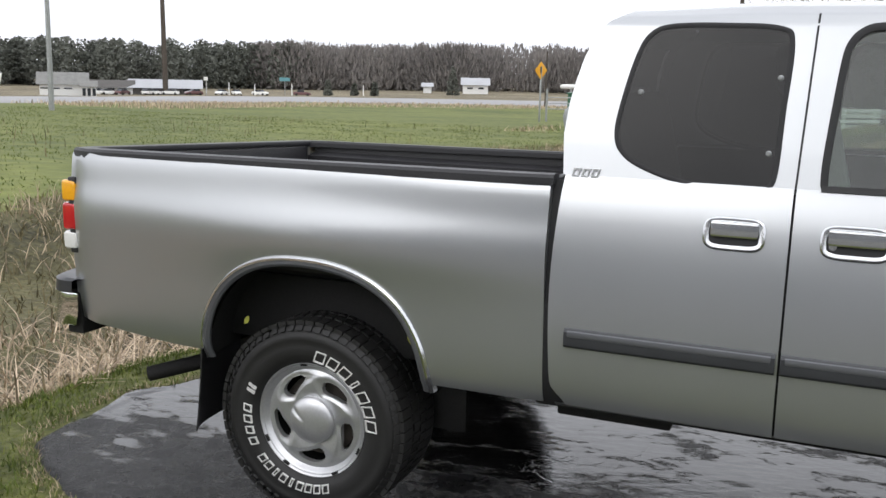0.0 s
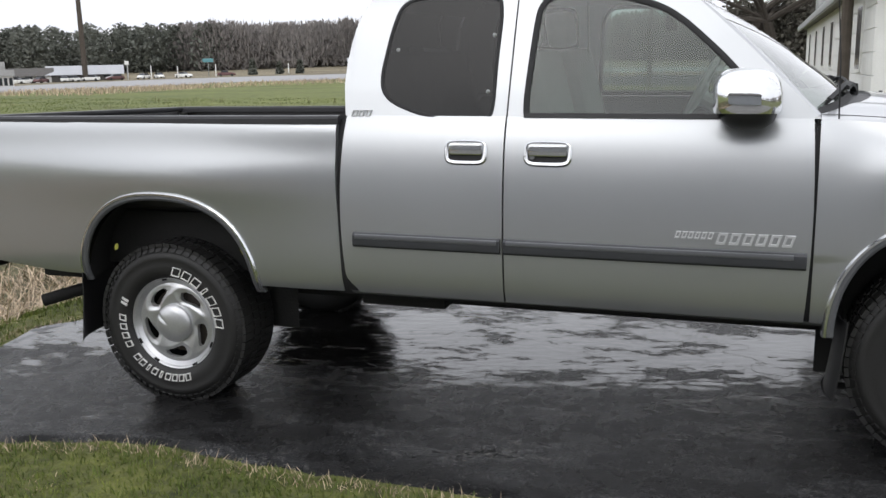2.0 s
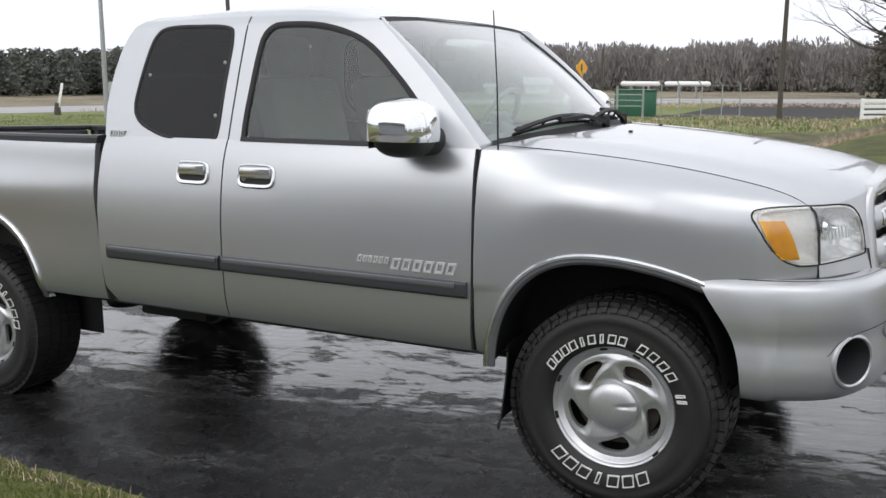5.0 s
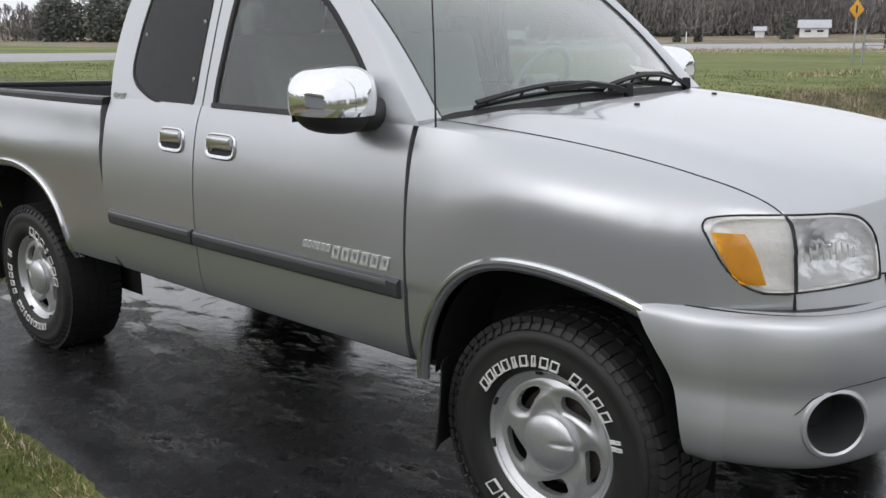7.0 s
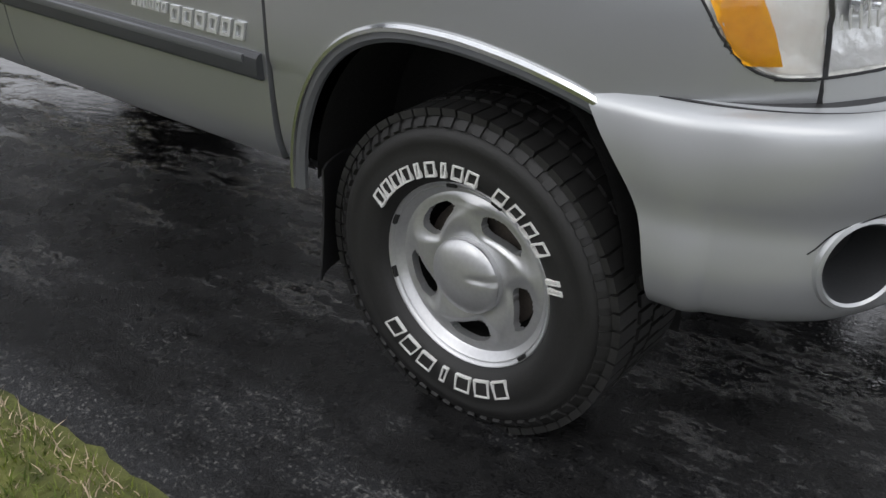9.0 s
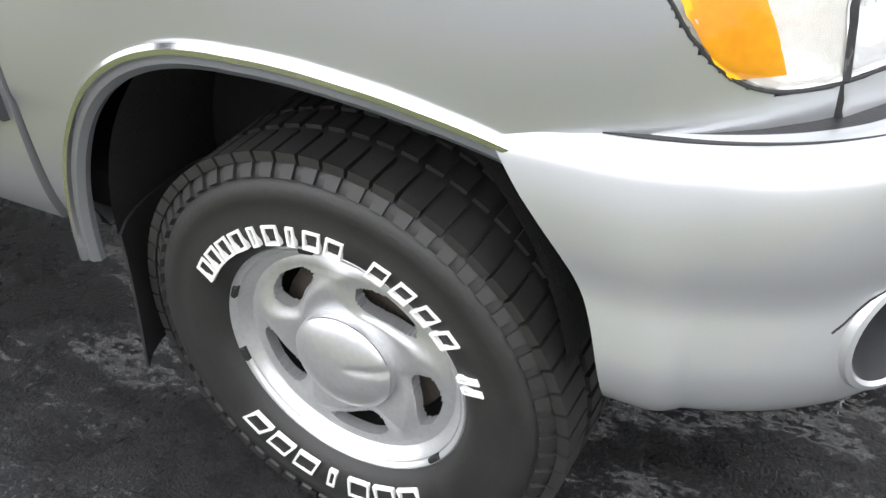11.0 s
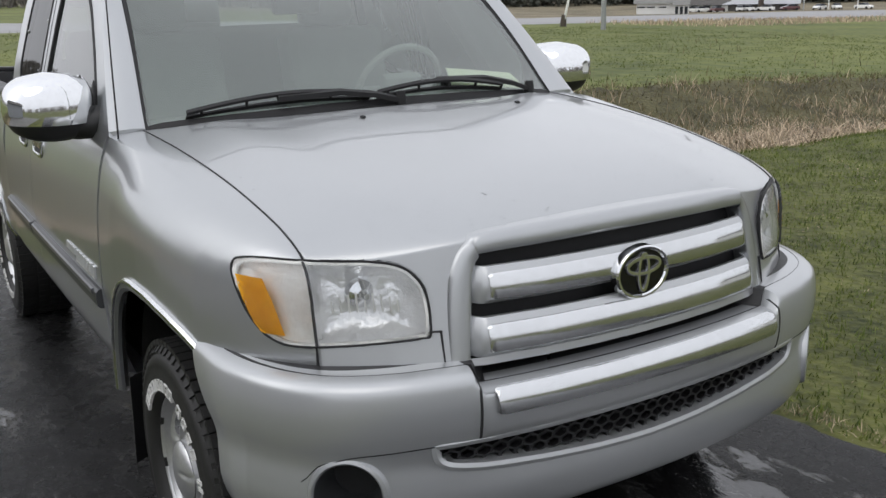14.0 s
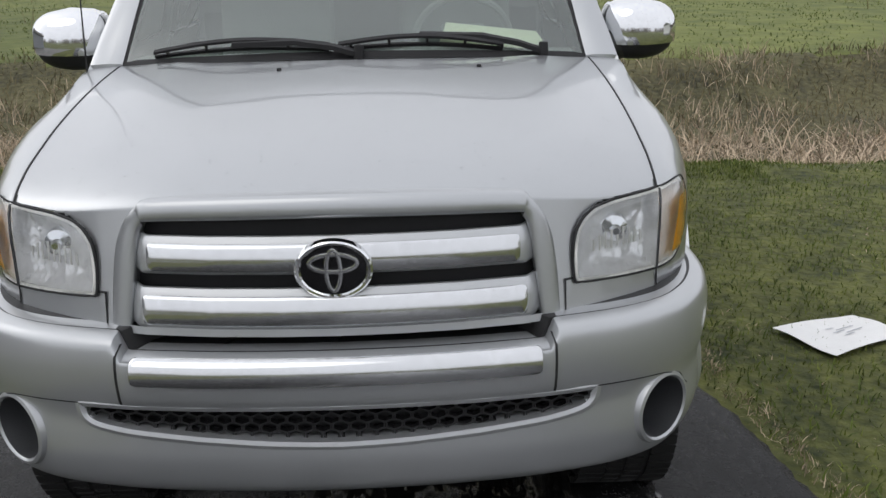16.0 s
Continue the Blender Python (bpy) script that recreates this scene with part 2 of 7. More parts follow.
def wet_asphalt():
    """Dark tar seal, worn to stone in streaks along the drive, with a thin layer of water lying in the low patches."""
    m = bpy.data.materials.new("wet_asphalt")
    m.use_nodes = True
    n, l = m.node_tree.nodes, m.node_tree.links
    b = n["Principled BSDF"]
    co = n.new("ShaderNodeTexCoord")
    mp = n.new("ShaderNodeMapping")
    mp.inputs["Scale"].default_value = (0.95, 2.3, 1)
    l.new(co.outputs["Object"], mp.inputs["Vector"])

    def noise_tex(scale, detail, vec, rough=0.6):
        q = n.new("ShaderNodeTexNoise")
        q.inputs["Scale"].default_value, q.inputs["Detail"].default_value, q.inputs["Roughness"].default_value = scale, detail, rough
        l.new(vec, q.inputs["Vector"])
        return q.outputs["Fac"]

    def span(v, a, c, lo=0.0, hi=1.0):
        q = n.new("ShaderNodeMapRange")
        q.inputs["From Min"].default_value, q.inputs["From Max"].default_value = a, c
        q.inputs["To Min"].default_value, q.inputs["To Max"].default_value = lo, hi
        l.new(v, q.inputs["Value"])
        return q.outputs[0]

    def blend(f, a, c):
        q = n.new("ShaderNodeMix")
        q.data_type = "RGBA"
        l.new(f, q.inputs[0])
        for key, v in (("A", a), ("B", c)):
            if isinstance(v, tuple):
                q.inputs[key].default_value = (*v, 1)
            else:
                l.new(v, q.inputs[key])
        return q.outputs["Result"]

    def total(a, c):
        q = n.new("ShaderNodeMath")
        q.operation = "ADD"
        l.new(a, q.inputs[0]), l.new(c, q.inputs[1])
        return q.outputs[0]

    place = n.new("ShaderNodeSeparateXYZ")
    l.new(co.outputs["Object"], place.inputs[0])
    away = n.new("ShaderNodeMath")
    away.operation, away.inputs[1].default_value = "SUBTRACT", 0.35
    l.new(place.outputs["Y"], away.inputs[0])
    off = n.new("ShaderNodeMath")
    off.operation = "ABSOLUTE"
    l.new(away.outputs[0], off.inputs[0])
    # water stands in the hollow along the middle, the rim of the drive is worn to the stone
    water = span(total(noise_tex(2.3, 10, mp.outputs[0], 0.76), span(off.outputs[0], 0.25, 0.95, 0.11, -0.07)), 0.505, 0.545)
    worn = span(total(noise_tex(2.3, 10, mp.outputs[0], 0.72), span(place.outputs["Y"], -1.55, -0.85, 0.06, -0.05)), 0.45, 0.60)
    grit = noise_tex(150, 3, co.outputs["Object"])
    stone = span(noise_tex(85, 2, co.outputs["Object"]), 0.57, 0.66)
    mottle = noise_tex(7.5, 9, co.outputs["Object"], 0.72)
    tar = blend(span(mottle, 0.36, 0.66), blend(span(grit, 0.3, 0.75), (0.002, 0.002, 0.0022), (0.008, 0.008, 0.0084)), blend(span(grit, 0.35, 0.7), (0.005, 0.005, 0.0055), (0.03, 0.0295, 0.029)))
    grey = blend(stone, (0.018, 0.0185, 0.02), (0.12, 0.118, 0.112))
    l.new(blend(worn, tar, grey), b.inputs["Base Color"])
    damp = blend(water, span(mottle, 0.35, 0.65, 0.14, 0.42), span(grit, 0, 1, 0.05, 0.06))
    l.new(damp, b.inputs["Roughness"])
    l.new(span(water, 0, 1, 0.14, 1.0), b.inputs["Specular IOR Level"])
    # cracks
    vo = n.new("ShaderNodeTexVoronoi")
    vo.feature, vo.inputs["Scale"].default_value = "DISTANCE_TO_EDGE", 0.9
    warp = n.new("ShaderNodeMix")
    warp.data_type, warp.inputs[0].default_value = "VECTOR", 0.4
    nz = n.new("ShaderNodeTexNoise")
    nz.inputs["Scale"].default_value, nz.inputs["Detail"].default_value = 5, 5
    l.new(co.outputs["Object"], nz.inputs["Vector"])
    l.new(co.outputs["Object"], warp.inputs["A"]), l.new(nz.outputs["Color"], warp.inputs["B"])
    l.new(warp.outputs["Result"], vo.inputs["Vector"])
    crack = span(vo.outputs["Distance"], 0.0, 0.006)
    dry = n.new("ShaderNodeMath")
    dry.operation = "SUBTRACT"
    dry.inputs[0].default_value = 1.0
    l.new(water, dry.inputs[1])
    rough_h = n.new("ShaderNodeMath")
    rough_h.operation = "MULTIPLY"
    l.new(grit, rough_h.inputs[0]), l.new(span(dry.outputs[0], 0, 1, 0.12, 1), rough_h.inputs[1])
    ch = n.new("ShaderNodeMath")
    ch.operation = "ADD"
    l.new(rough_h.outputs[0], ch.inputs[0]), l.new(span(crack, 0, 1, 0, 0.22), ch.inputs[1])
    ripple = n.new("ShaderNodeMath")
    ripple.operation = "MULTIPLY_ADD"
    ripple.inputs[1].default_value = 0.5
    l.new(noise_tex(9, 4, mp.outputs[0]), ripple.inputs[0]), l.new(ch.outputs[0], ripple.inputs[2])
    bp = n.new("ShaderNodeBump")
    bp.inputs["Strength"].default_value, bp.inputs["Distance"].default_value = 0.7, 0.006
    l.new(ripple.outputs[0], bp.inputs["Height"]), l.new(bp.outputs[0], b.inputs["Normal"])
    return m


ASPHALT = wet_asphalt()


# ---- mesh helpers ----
def link(name, bm, material, parent=None, label="", sharp=32, mats=()):
    bmesh.ops.remove_doubles(bm, verts=bm.verts, dist=0.00005)
    bmesh.ops.recalc_face_normals(bm, faces=bm.faces)
    me = bpy.data.meshes.new(name)
    bm.to_mesh(me)
    bm.free()
    for q in (material, *mats):
        me.materials.append(q)
    me.polygons.foreach_set("use_smooth", [True] * len(me.polygons))
    if sharp:
        me.set_sharp_from_angle(angle=radians(sharp))
    ob = new(name, me)
    ob.parent = parent
    if label:
        ob["label"] = label
    return ob


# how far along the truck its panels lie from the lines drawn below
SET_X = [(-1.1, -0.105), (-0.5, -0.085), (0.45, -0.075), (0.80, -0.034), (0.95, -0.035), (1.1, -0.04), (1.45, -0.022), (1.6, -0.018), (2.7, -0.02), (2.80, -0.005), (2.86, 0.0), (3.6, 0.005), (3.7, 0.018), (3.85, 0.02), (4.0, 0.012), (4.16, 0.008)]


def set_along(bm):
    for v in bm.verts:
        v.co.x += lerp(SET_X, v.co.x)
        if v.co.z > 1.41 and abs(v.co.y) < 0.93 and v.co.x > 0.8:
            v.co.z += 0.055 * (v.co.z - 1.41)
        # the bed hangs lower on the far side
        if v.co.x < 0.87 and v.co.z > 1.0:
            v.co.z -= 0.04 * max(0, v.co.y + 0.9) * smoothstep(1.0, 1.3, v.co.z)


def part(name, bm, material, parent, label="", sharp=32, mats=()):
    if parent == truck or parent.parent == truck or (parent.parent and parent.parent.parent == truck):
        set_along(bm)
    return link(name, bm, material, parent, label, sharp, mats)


def empty(name, label, category, group="", at=(0, 0, 0)):
    ob = new(name)
    ob.location = at
    ob.empty_display_size = 0.2
    return tagged(ob, label, category, group)


def sheet(bm, rows, skip=None, closed=False):
    vs = [[bm.verts.new(p) for p in r] for r in rows]
    for i in range(len(vs) - 1):
        n = len(vs[i])
        for j in range(n if closed else n - 1):
            a, b, c, d = vs[i][j], vs[i][(j + 1) % n], vs[i + 1][(j + 1) % n], vs[i + 1][j]
            if skip and skip((a.co + b.co + c.co + d.co) / 4):
                continue
            try:
                bm.faces.new((a, b, c, d))
            except ValueError:
                pass
    return vs


def skirt(bm, way, depth):
    """Gives the open edges of a sheet a turned-in flange."""
    bmesh.ops.remove_doubles(bm, verts=bm.verts, dist=0.00005)
    edges = [e for e in bm.edges if len(e.link_faces) == 1]
    made = bmesh.ops.extrude_edge_only(bm, edges=edges)["geom"]
    for v in made:
        if isinstance(v, bmesh.types.BMVert):
            v.co += way(v.co) * depth
    loose = [v for v in bm.verts if not v.link_faces]
    bmesh.ops.delete(bm, geom=loose, context="VERTS")


def box(bm, lo, hi, bevel=0.0, m=None, seg=2):
    lo, hi = Vector(lo), Vector(hi)
    got = bmesh.ops.create_cube(bm, size=1, matrix=Matrix.Translation((lo + hi) / 2) @ Matrix.Diagonal((*(hi - lo), 1)))["verts"]
    if bevel:
        es = list({e for v in got for e in v.link_edges})
        out = bmesh.ops.bevel(bm, geom=es, offset=bevel, segments=seg, profile=0.6, affect="EDGES")
        got = list({v for v in out["verts"]} | {v for v in got if v.is_valid})
    if m is not None:
        bmesh.ops.transform(bm, matrix=m, verts=got)
    return got


def tube(bm, pts, radius, seg=8, cap=True):
    pts = [Vector(p) for p in pts]
    rings = []
    for i, p in enumerate(pts):
        d = (pts[min(i + 1, len(pts) - 1)] - pts[max(i - 1, 0)]).normalized()
        a = d.cross(Vector((0, 0, 1)) if abs(d.z) < 0.9 else Vector((1, 0, 0))).normalized()
        b = d.cross(a)
        r = radius[i] if isinstance(radius, (list, tuple)) else radius
        rings.append([bm.verts.new(p + a * math.cos(q) * r + b * math.sin(q) * r) for q in (2 * math.pi * k / seg for k in range(seg))])
    for r0, r1 in zip(rings, rings[1:]):
        for k in range(seg):
            bm.faces.new((r0[k], r0[(k + 1) % seg], r1[(k + 1) % seg], r1[k]))
    if cap:
        bm.faces.new(rings[0]), bm.faces.new(rings[-1])


def sweep(bm, pts, outs, section, closed=False):
    """Carries a section (along the way out, across) along a line; outs: the way out at each point."""
    pts = [Vector(p) for p in pts]
    n = len(pts)
    rings = []
    for i, (p, o) in enumerate(zip(pts, outs)):
        d = (pts[(i + 1) % n] - pts[i - 1]) if closed else (pts[min(i + 1, n - 1)] - pts[max(i - 1, 0)])
        o = Vector(o).normalized()
        across = d.normalized().cross(o).normalized()
        rings.append([bm.verts.new(p + o * a + across * b) for a, b in section])
    k = len(section)
    for i in range(n if closed else n - 1):
        for j in range(k):
            bm.faces.new((rings[i][j], rings[i][(j + 1) % k], rings[(i + 1) % n][(j + 1) % k], rings[(i + 1) % n][j]))
    if not closed:
        bm.faces.new(rings[0]), bm.faces.new(rings[-1])


def lathe(bm, profile, m, seg=48, close=False):
    """Turns (radius, height) pairs about the local z axis of m."""
    rings = [[bm.verts.new(m @ Vector((r * math.cos(q), r * math.sin(q), h))) for q in (2 * math.pi * k / seg for k in range(seg))] for r, h in profile]
    for r0, r1 in zip(rings, rings[1:] + ([rings[0]] if close else [])):
        for k in range(seg):
            bm.faces.new((r0[k], r0[(k + 1) % seg], r1[(k + 1) % seg], r1[k]))
    return rings


def smooth_loop(points, per=6, closed=True):
    """A Catmull-Rom line through the points."""
    p = [Vector(q) for q in points]
    n = len(p)
    out = []
    for i in range(n if closed else n - 1):
        a, b, c, d = (p[(i + k) % n] if closed else p[min(max(i + k, 0), n - 1)] for k in (-1, 0, 1, 2))
        for k in range(per):
            t = k / per
            out.append(0.5 * (2 * b + (c - a) * t + (2 * a - 5 * b + 4 * c - d) * t * t + (3 * b - a - 3 * c + d) * t ** 3))
    if not closed:
        out.append(p[-1])
    return out


def inside(poly, x, y):
    hit, n = False, len(poly)
    for i in range(n):
        (x0, y0), (x1, y1) = poly[i][:2], poly[i - 1][:2]
        if (y0 > y) != (y1 > y) and x < (x1 - x0) * (y - y0) / (y1 - y0) + x0:
            hit = not hit
    return hit


def lerp(table, x):
    a, b = table[0]
    if x <= a:
        return b
    for c, d in table:
        if x <= c:
            return b + (d - b) * (x - a) / (c - a) if c > a else d
        a, b = c, d
    return b


def smoothstep(a, b, x):
    t = min(1, max(0, (x - a) / (b - a)))
    return t * t * (3 - 2 * t)


def bezier(a, b, c, d, t):
    s = 1 - t
    return a * s ** 3 + b * 3 * s * s * t + c * 3 * s * t * t + d * t ** 3


# ---- the pickup truck (x ahead, rear axle at x = 0, right side at -y) ----
truck = empty("pickup_truck", "silver extended-cab pickup truck with chrome trim parked on wet asphalt", "pickup truck")
# it stands a little askew on the drive
ASKEW = Matrix.Translation((3.2, -0.9, 0)) @ Matrix.Rotation(radians(-1.95), 4, "Z") @ Matrix.Translation((-3.2, 0.9, 0))
truck.matrix_world = ASKEW
REAR_HUB, FRONT_HUB = Vector((0.001, -0.885, 0.421)), Vector((3.249, -0.898, 0.506))

WIDE = [(0.60, 0.905), (0.62, 0.925), (0.66, 0.952), (0.72, 0.970), (0.80, 0.979), (0.90, 0.984), (1.00, 0.985), (1.10, 0.981), (1.20, 0.971), (1.30, 0.953), (1.36, 0.935), (1.40, 0.918), (1.41, 0.9135)]
BED_WIDE = [(0.60, 0.90), (0.62, 0.92), (0.66, 0.945), (0.72, 0.96), (0.80, 0.968), (0.90, 0.974), (1.00, 0.98), (1.10, 0.986), (1.18, 0.985), (1.26, 0.974), (1.34, 0.965), (1.375, 0.955), (1.395, 0.935)]

WIDE = [(p.x, p.y) for p in smooth_loop([(a, b, 0) for a, b in WIDE], 5, False)]
BED_WIDE = [(p.x, p.y) for p in smooth_loop([(a, b, 0) for a, b in BED_WIDE], 5, False)]


def cab_y(x, z):
    return lerp(WIDE, z) + 0.004 * math.sin(math.pi * min(1, max(0, (x - 0.9) / 1.9)))


def bed_y(x, z):
    flare = 0.022 * math.exp(-((x - 0.05) / 0.62) ** 2) * math.exp(-((z - 1.12) / 0.13) ** 2)
    tuck = 0.05 * smoothstep(-0.91, -1.07, x) ** 2
    return lerp(BED_WIDE, z) - 0.012 * smoothstep(0.7, 0.9, x) + flare - tuck


def rear_arch(x):
    u = min(1, abs(x - 0.019) / 0.473)
    return 0.603 + 0.457 * (1 - u ** 2.3) ** (1 / 2.3)


def front_arch(x):
    if x < 3.2:
        u = min(1, (3.2 - x) / 0.417)
        return 0.60 + 0.465 * (1 - u ** 2.3) ** (1 / 2.3)
    return 1.065 - 0.57 * (x - 3.2) ** 2


def cos_steps(a, b, n):
    return [a + (b - a) * (0.5 - 0.5 * math.cos(math.pi * k / n)) for k in range(n + 1)]


def inward(s):
    return lambda co: Vector((0, -s, 0))


Z_ROWS = [k / 40 for k in range(41)]


def TOP(x):
    return 1.378 + 0.0085 * (x + 1.0)

for s in (-1, 1):
    # bed side
    bm = bmesh.new()
    cols = [-1.072, -1.065, -1.05, -1.03, -1.0, -0.95, -0.88, -0.78, -0.65, -0.55, -0.4545] + cos_steps(-0.4535, 0.4905, 44) + [0.4925, 0.56, 0.65, 0.74, 0.82, 0.858]
    rows = []
    for x in cols:
        base = rear_arch(x) if -0.454 < x < 0.4915 else 0.645 + 0.05 * smoothstep(-0.5, -1.07, x)
        rows.append([(x, s * bed_y(x, base + (TOP(x) - base) * k), base + (TOP(x) - base) * k) for k in Z_ROWS])
    sheet(bm, rows)
    skirt(bm, inward(s), 0.03)
    part("bed_side", bm, SILVER, truck)
    # rear and front door skins
    for name, x0, x1 in (("rear_door", 0.896, 1.572), ("front_door", 1.579, 2.734)):
        bm = bmesh.new()
        rows = []
        for k in range(25):
            u = k / 24
            col = []
            for q in range(37):
                z = 0.652 + (1.4085 - 0.652) * q / 36
                a = x0 + (0.05 * smoothstep(0.73, 0.645, z) - 0.018 * math.sin(math.pi * min(1, max(0, (z - 0.62) / 0.78))) if name == "rear_door" else 0)
                b = x1 + (0.012 * math.sin(math.pi * (z - 0.62) / 0.78) - 0.012 if name == "front_door" else 0)
                x = a + (b - a) * u
                col.append((x, s * cab_y(x, z), z))
            rows.append(col)
        sheet(bm, rows)
        skirt(bm, inward(s), 0.025)
        door = part(name, bm, SILVER, truck)
        # side moulding
        m0, m1 = (0.938, 1.565) if name == "rear_door" else (1.580, 2.722)
        bm = bmesh.new()
        xs = [m0 + (m1 - m0) * k / 20 for k in range(21)]
        pts, outs = [(x, s * (cab_y(x, 0.892) - 0.002), 0.892) for x in xs], [(0, s, 0)] * 21
        sweep(bm, pts, outs, [(0, -0.033), (0.012, -0.031), (0.021, -0.022), (0.023, 0.0), (0.021, 0.022), (0.012, 0.031), (0, 0.033)])
        mould = part("side_moulding", bm, MOULD, door, "dark grey plastic rubbing strip")
        bm = bmesh.new()
        x_in = [m0 + 0.012 + (m1 - m0 - 0.024 - (0.03 if name == "front_door" else 0)) * k / 20 for k in range(21)]
        sweep(bm, [(x, s * (cab_y(x, 0.892) + 0.017), 0.908) for x in x_in], outs, [(0, -0.011), (0.006, -0.009), (0.008, 0.0), (0.005, 0.009), (0, 0.011)])
        part("inlay", bm, MOULD_LIGHT, mould)
        # door handle
        hx0, hx1 = (1.344, 1.500) if name == "rear_door" else (1.664, 1.841)
        hx, hz, hw, hh = (hx0 + hx1) / 2, 1.267, (hx1 - hx0) / 2, 0.042
        loop = []
        for k in range(40):
            q = 2 * math.pi * k / 40
            cx, cz = math.cos(q), math.sin(q)
            loop.append((hx + hw * math.copysign(abs(cx) ** 0.42, cx), hz + hh * math.copysign(abs(cz) ** 0.5, cz)))
        bm = bmesh.new()
        sweep(bm, [(x, s * (cab_y(x, z) + 0.001), z) for x, z in loop], [(0, s, 0.12)] * 40, [(-0.004, -0.010), (0.005, -0.009), (0.008, -0.004), (0.008, 0.003), (0.004, 0.008), (-0.004, 0.010)], closed=True)
        handle = part("door_handle", bm, BRIGHT, door, "silver pull handle in a bright bezel")
        bm = bmesh.new()
        mid = bm.verts.new((hx, s * (cab_y(hx, hz) + 0.0015), hz))
        ring = [bm.verts.new((hx + (x - hx) * 0.96, s * (cab_y(x, z) + 0.0025), hz + (z - hz) * 0.94)) for x, z in loop]
        for a, b in zip(ring, ring[1:] + ring[:1]):
            bm.faces.new((mid, a, b))
        part("recess", bm, GAP, handle)
        bm = bmesh.new()
        box(bm, (hx0 + 0.012, -0.010, hz - 0.010), (hx1 - 0.010, 0.010, hz + 0.037), 0.009, Matrix.Translation((0, s * (cab_y(hx, hz) + 0.006), 0)))
        part("pull", bm, BRIGHT, handle)
        if name == "front_door":
            bm = bmesh.new()
            lathe(bm, [(0.0001, 0.004), (0.011, 0.004), (0.0125, 0.0)], Matrix.Translation((hx0 + 0.027, s * (cab_y(hx, hz) + 0.004), hz - 0.012)) @ Matrix.Rotation(-s * math.pi / 2, 4, "X"), 20)
            part("lock", bm, BRIGHT, handle)
    # wheel-arch trims
    for arch, x0, x1, surf in ((rear_arch, -0.4538, 0.4912, bed_y), (front_arch, 2.7835, 3.56, None)):
        pts = []
        steps = [x0, x0] + cos_steps(x0 + 0.0005, x1 - (0.0005 if surf else 0), 56) + ([x1, x1] if surf else [])
        for k, x in enumerate(steps):
            z = arch(x)
            if k == 0 or (surf and k == len(steps) - 1):
                z = 0.612
            pts.append((x, z))
        line, outs = [], []
        for x, z in pts:
            y = surf(x, max(z, 0.62)) if surf else 0.0
            line.append((x, y, z))
        if not surf:
            line = [(x, lerp([(2.75, 0.978), (3.0, 0.987), (3.2, 0.989), (3.35, 0.978), (3.45, 0.963), (3.56, 0.940)], x), z) for x, z in pts]
        line = [(x, s * (y + 0.001), z) for x, y, z in line]
        bm = bmesh.new()
        sweep(bm, line, [(0, s, 0)] * len(line), [(-0.03, 0.004 * s), (0.004, 0.004 * s), (0.012, -0.002 * s), (0.012, -0.010 * s), (0.004, -0.014 * s), (-0.03, -0.010 * s)])
        part("wheel_arch_trim", bm, BRIGHT, truck, "bright metal wheel-arch lip")
        bm = bmesh.new()
        sweep(bm, [(x, y - s * 0.002, z) for x, y, z in line], [(0, s, 0)] * len(line), [(-0.01, -0.012 * s), (0.008, -0.013 * s), (0.009, -0.024 * s), (0.001, -0.034 * s), (-0.01, -0.034 * s)])
        part("wheel_arch_flare", bm, MOULD_LIGHT, truck, "grey outer edge of the wheel arch")

# ---- fenders, hood and nose ----
LOW = [(2.742, 0.979), (2.94, 0.986), (3.2, 0.988), (3.35, 0.977), (3.45, 0.962), (3.54, 0.945), (3.62, 0.922), (3.69, 0.897), (3.75, 0.868), (3.805, 0.832), (3.845, 0.797), (3.875, 0.768)]
LOW_FRONT = [(3.875, 0.768), (3.925, 0.70), (3.975, 0.62), (4.02, 0.53), (4.055, 0.43), (4.08, 0.28), (4.092, 0.135), (4.096, 0.0)]
FRONT_X = sorted([(y, x) for x, y in LOW[4:] + LOW_FRONT[1:]])


def nose_x(y):
    return lerp(FRONT_X, abs(y))


def hood_point(u, t):
    """u: 0 at the middle, 1 at the seam; t: 0 at the front face, 1 at the cowl."""
    w = abs(u)
    q = w ** 2.2
    lip = smoothstep(1.0, 0.45, w)
    a = Vector((4.045 - 0.222 * w ** 2.6, 0.770 * w, 1.205 + 0.046 * q + 0.066 * lip))
    b = Vector((3.990 - 0.225 * w ** 2.4 + 0.012 * lip, 0.772 * w, 1.318 - 0.010 * q + 0.018 * lip))
    c = Vector((3.620 - 0.24 * q, 0.785 * w, 1.408 - 0.014 * q))
    d = Vector((2.960 - 0.222 * q, 0.806 * w, 1.452 - 0.036 * q))
    p = bezier(a, b, c, d, t)
    # raised middle of the hood, with soft shoulders
    p.z += 0.014 * math.exp(-((p.y - 0.6) / 0.10) ** 2) * smoothstep(0.15, 0.5, t) * 0.5
    p.y = math.copysign(p.y, u) if u else 0.0
    return p


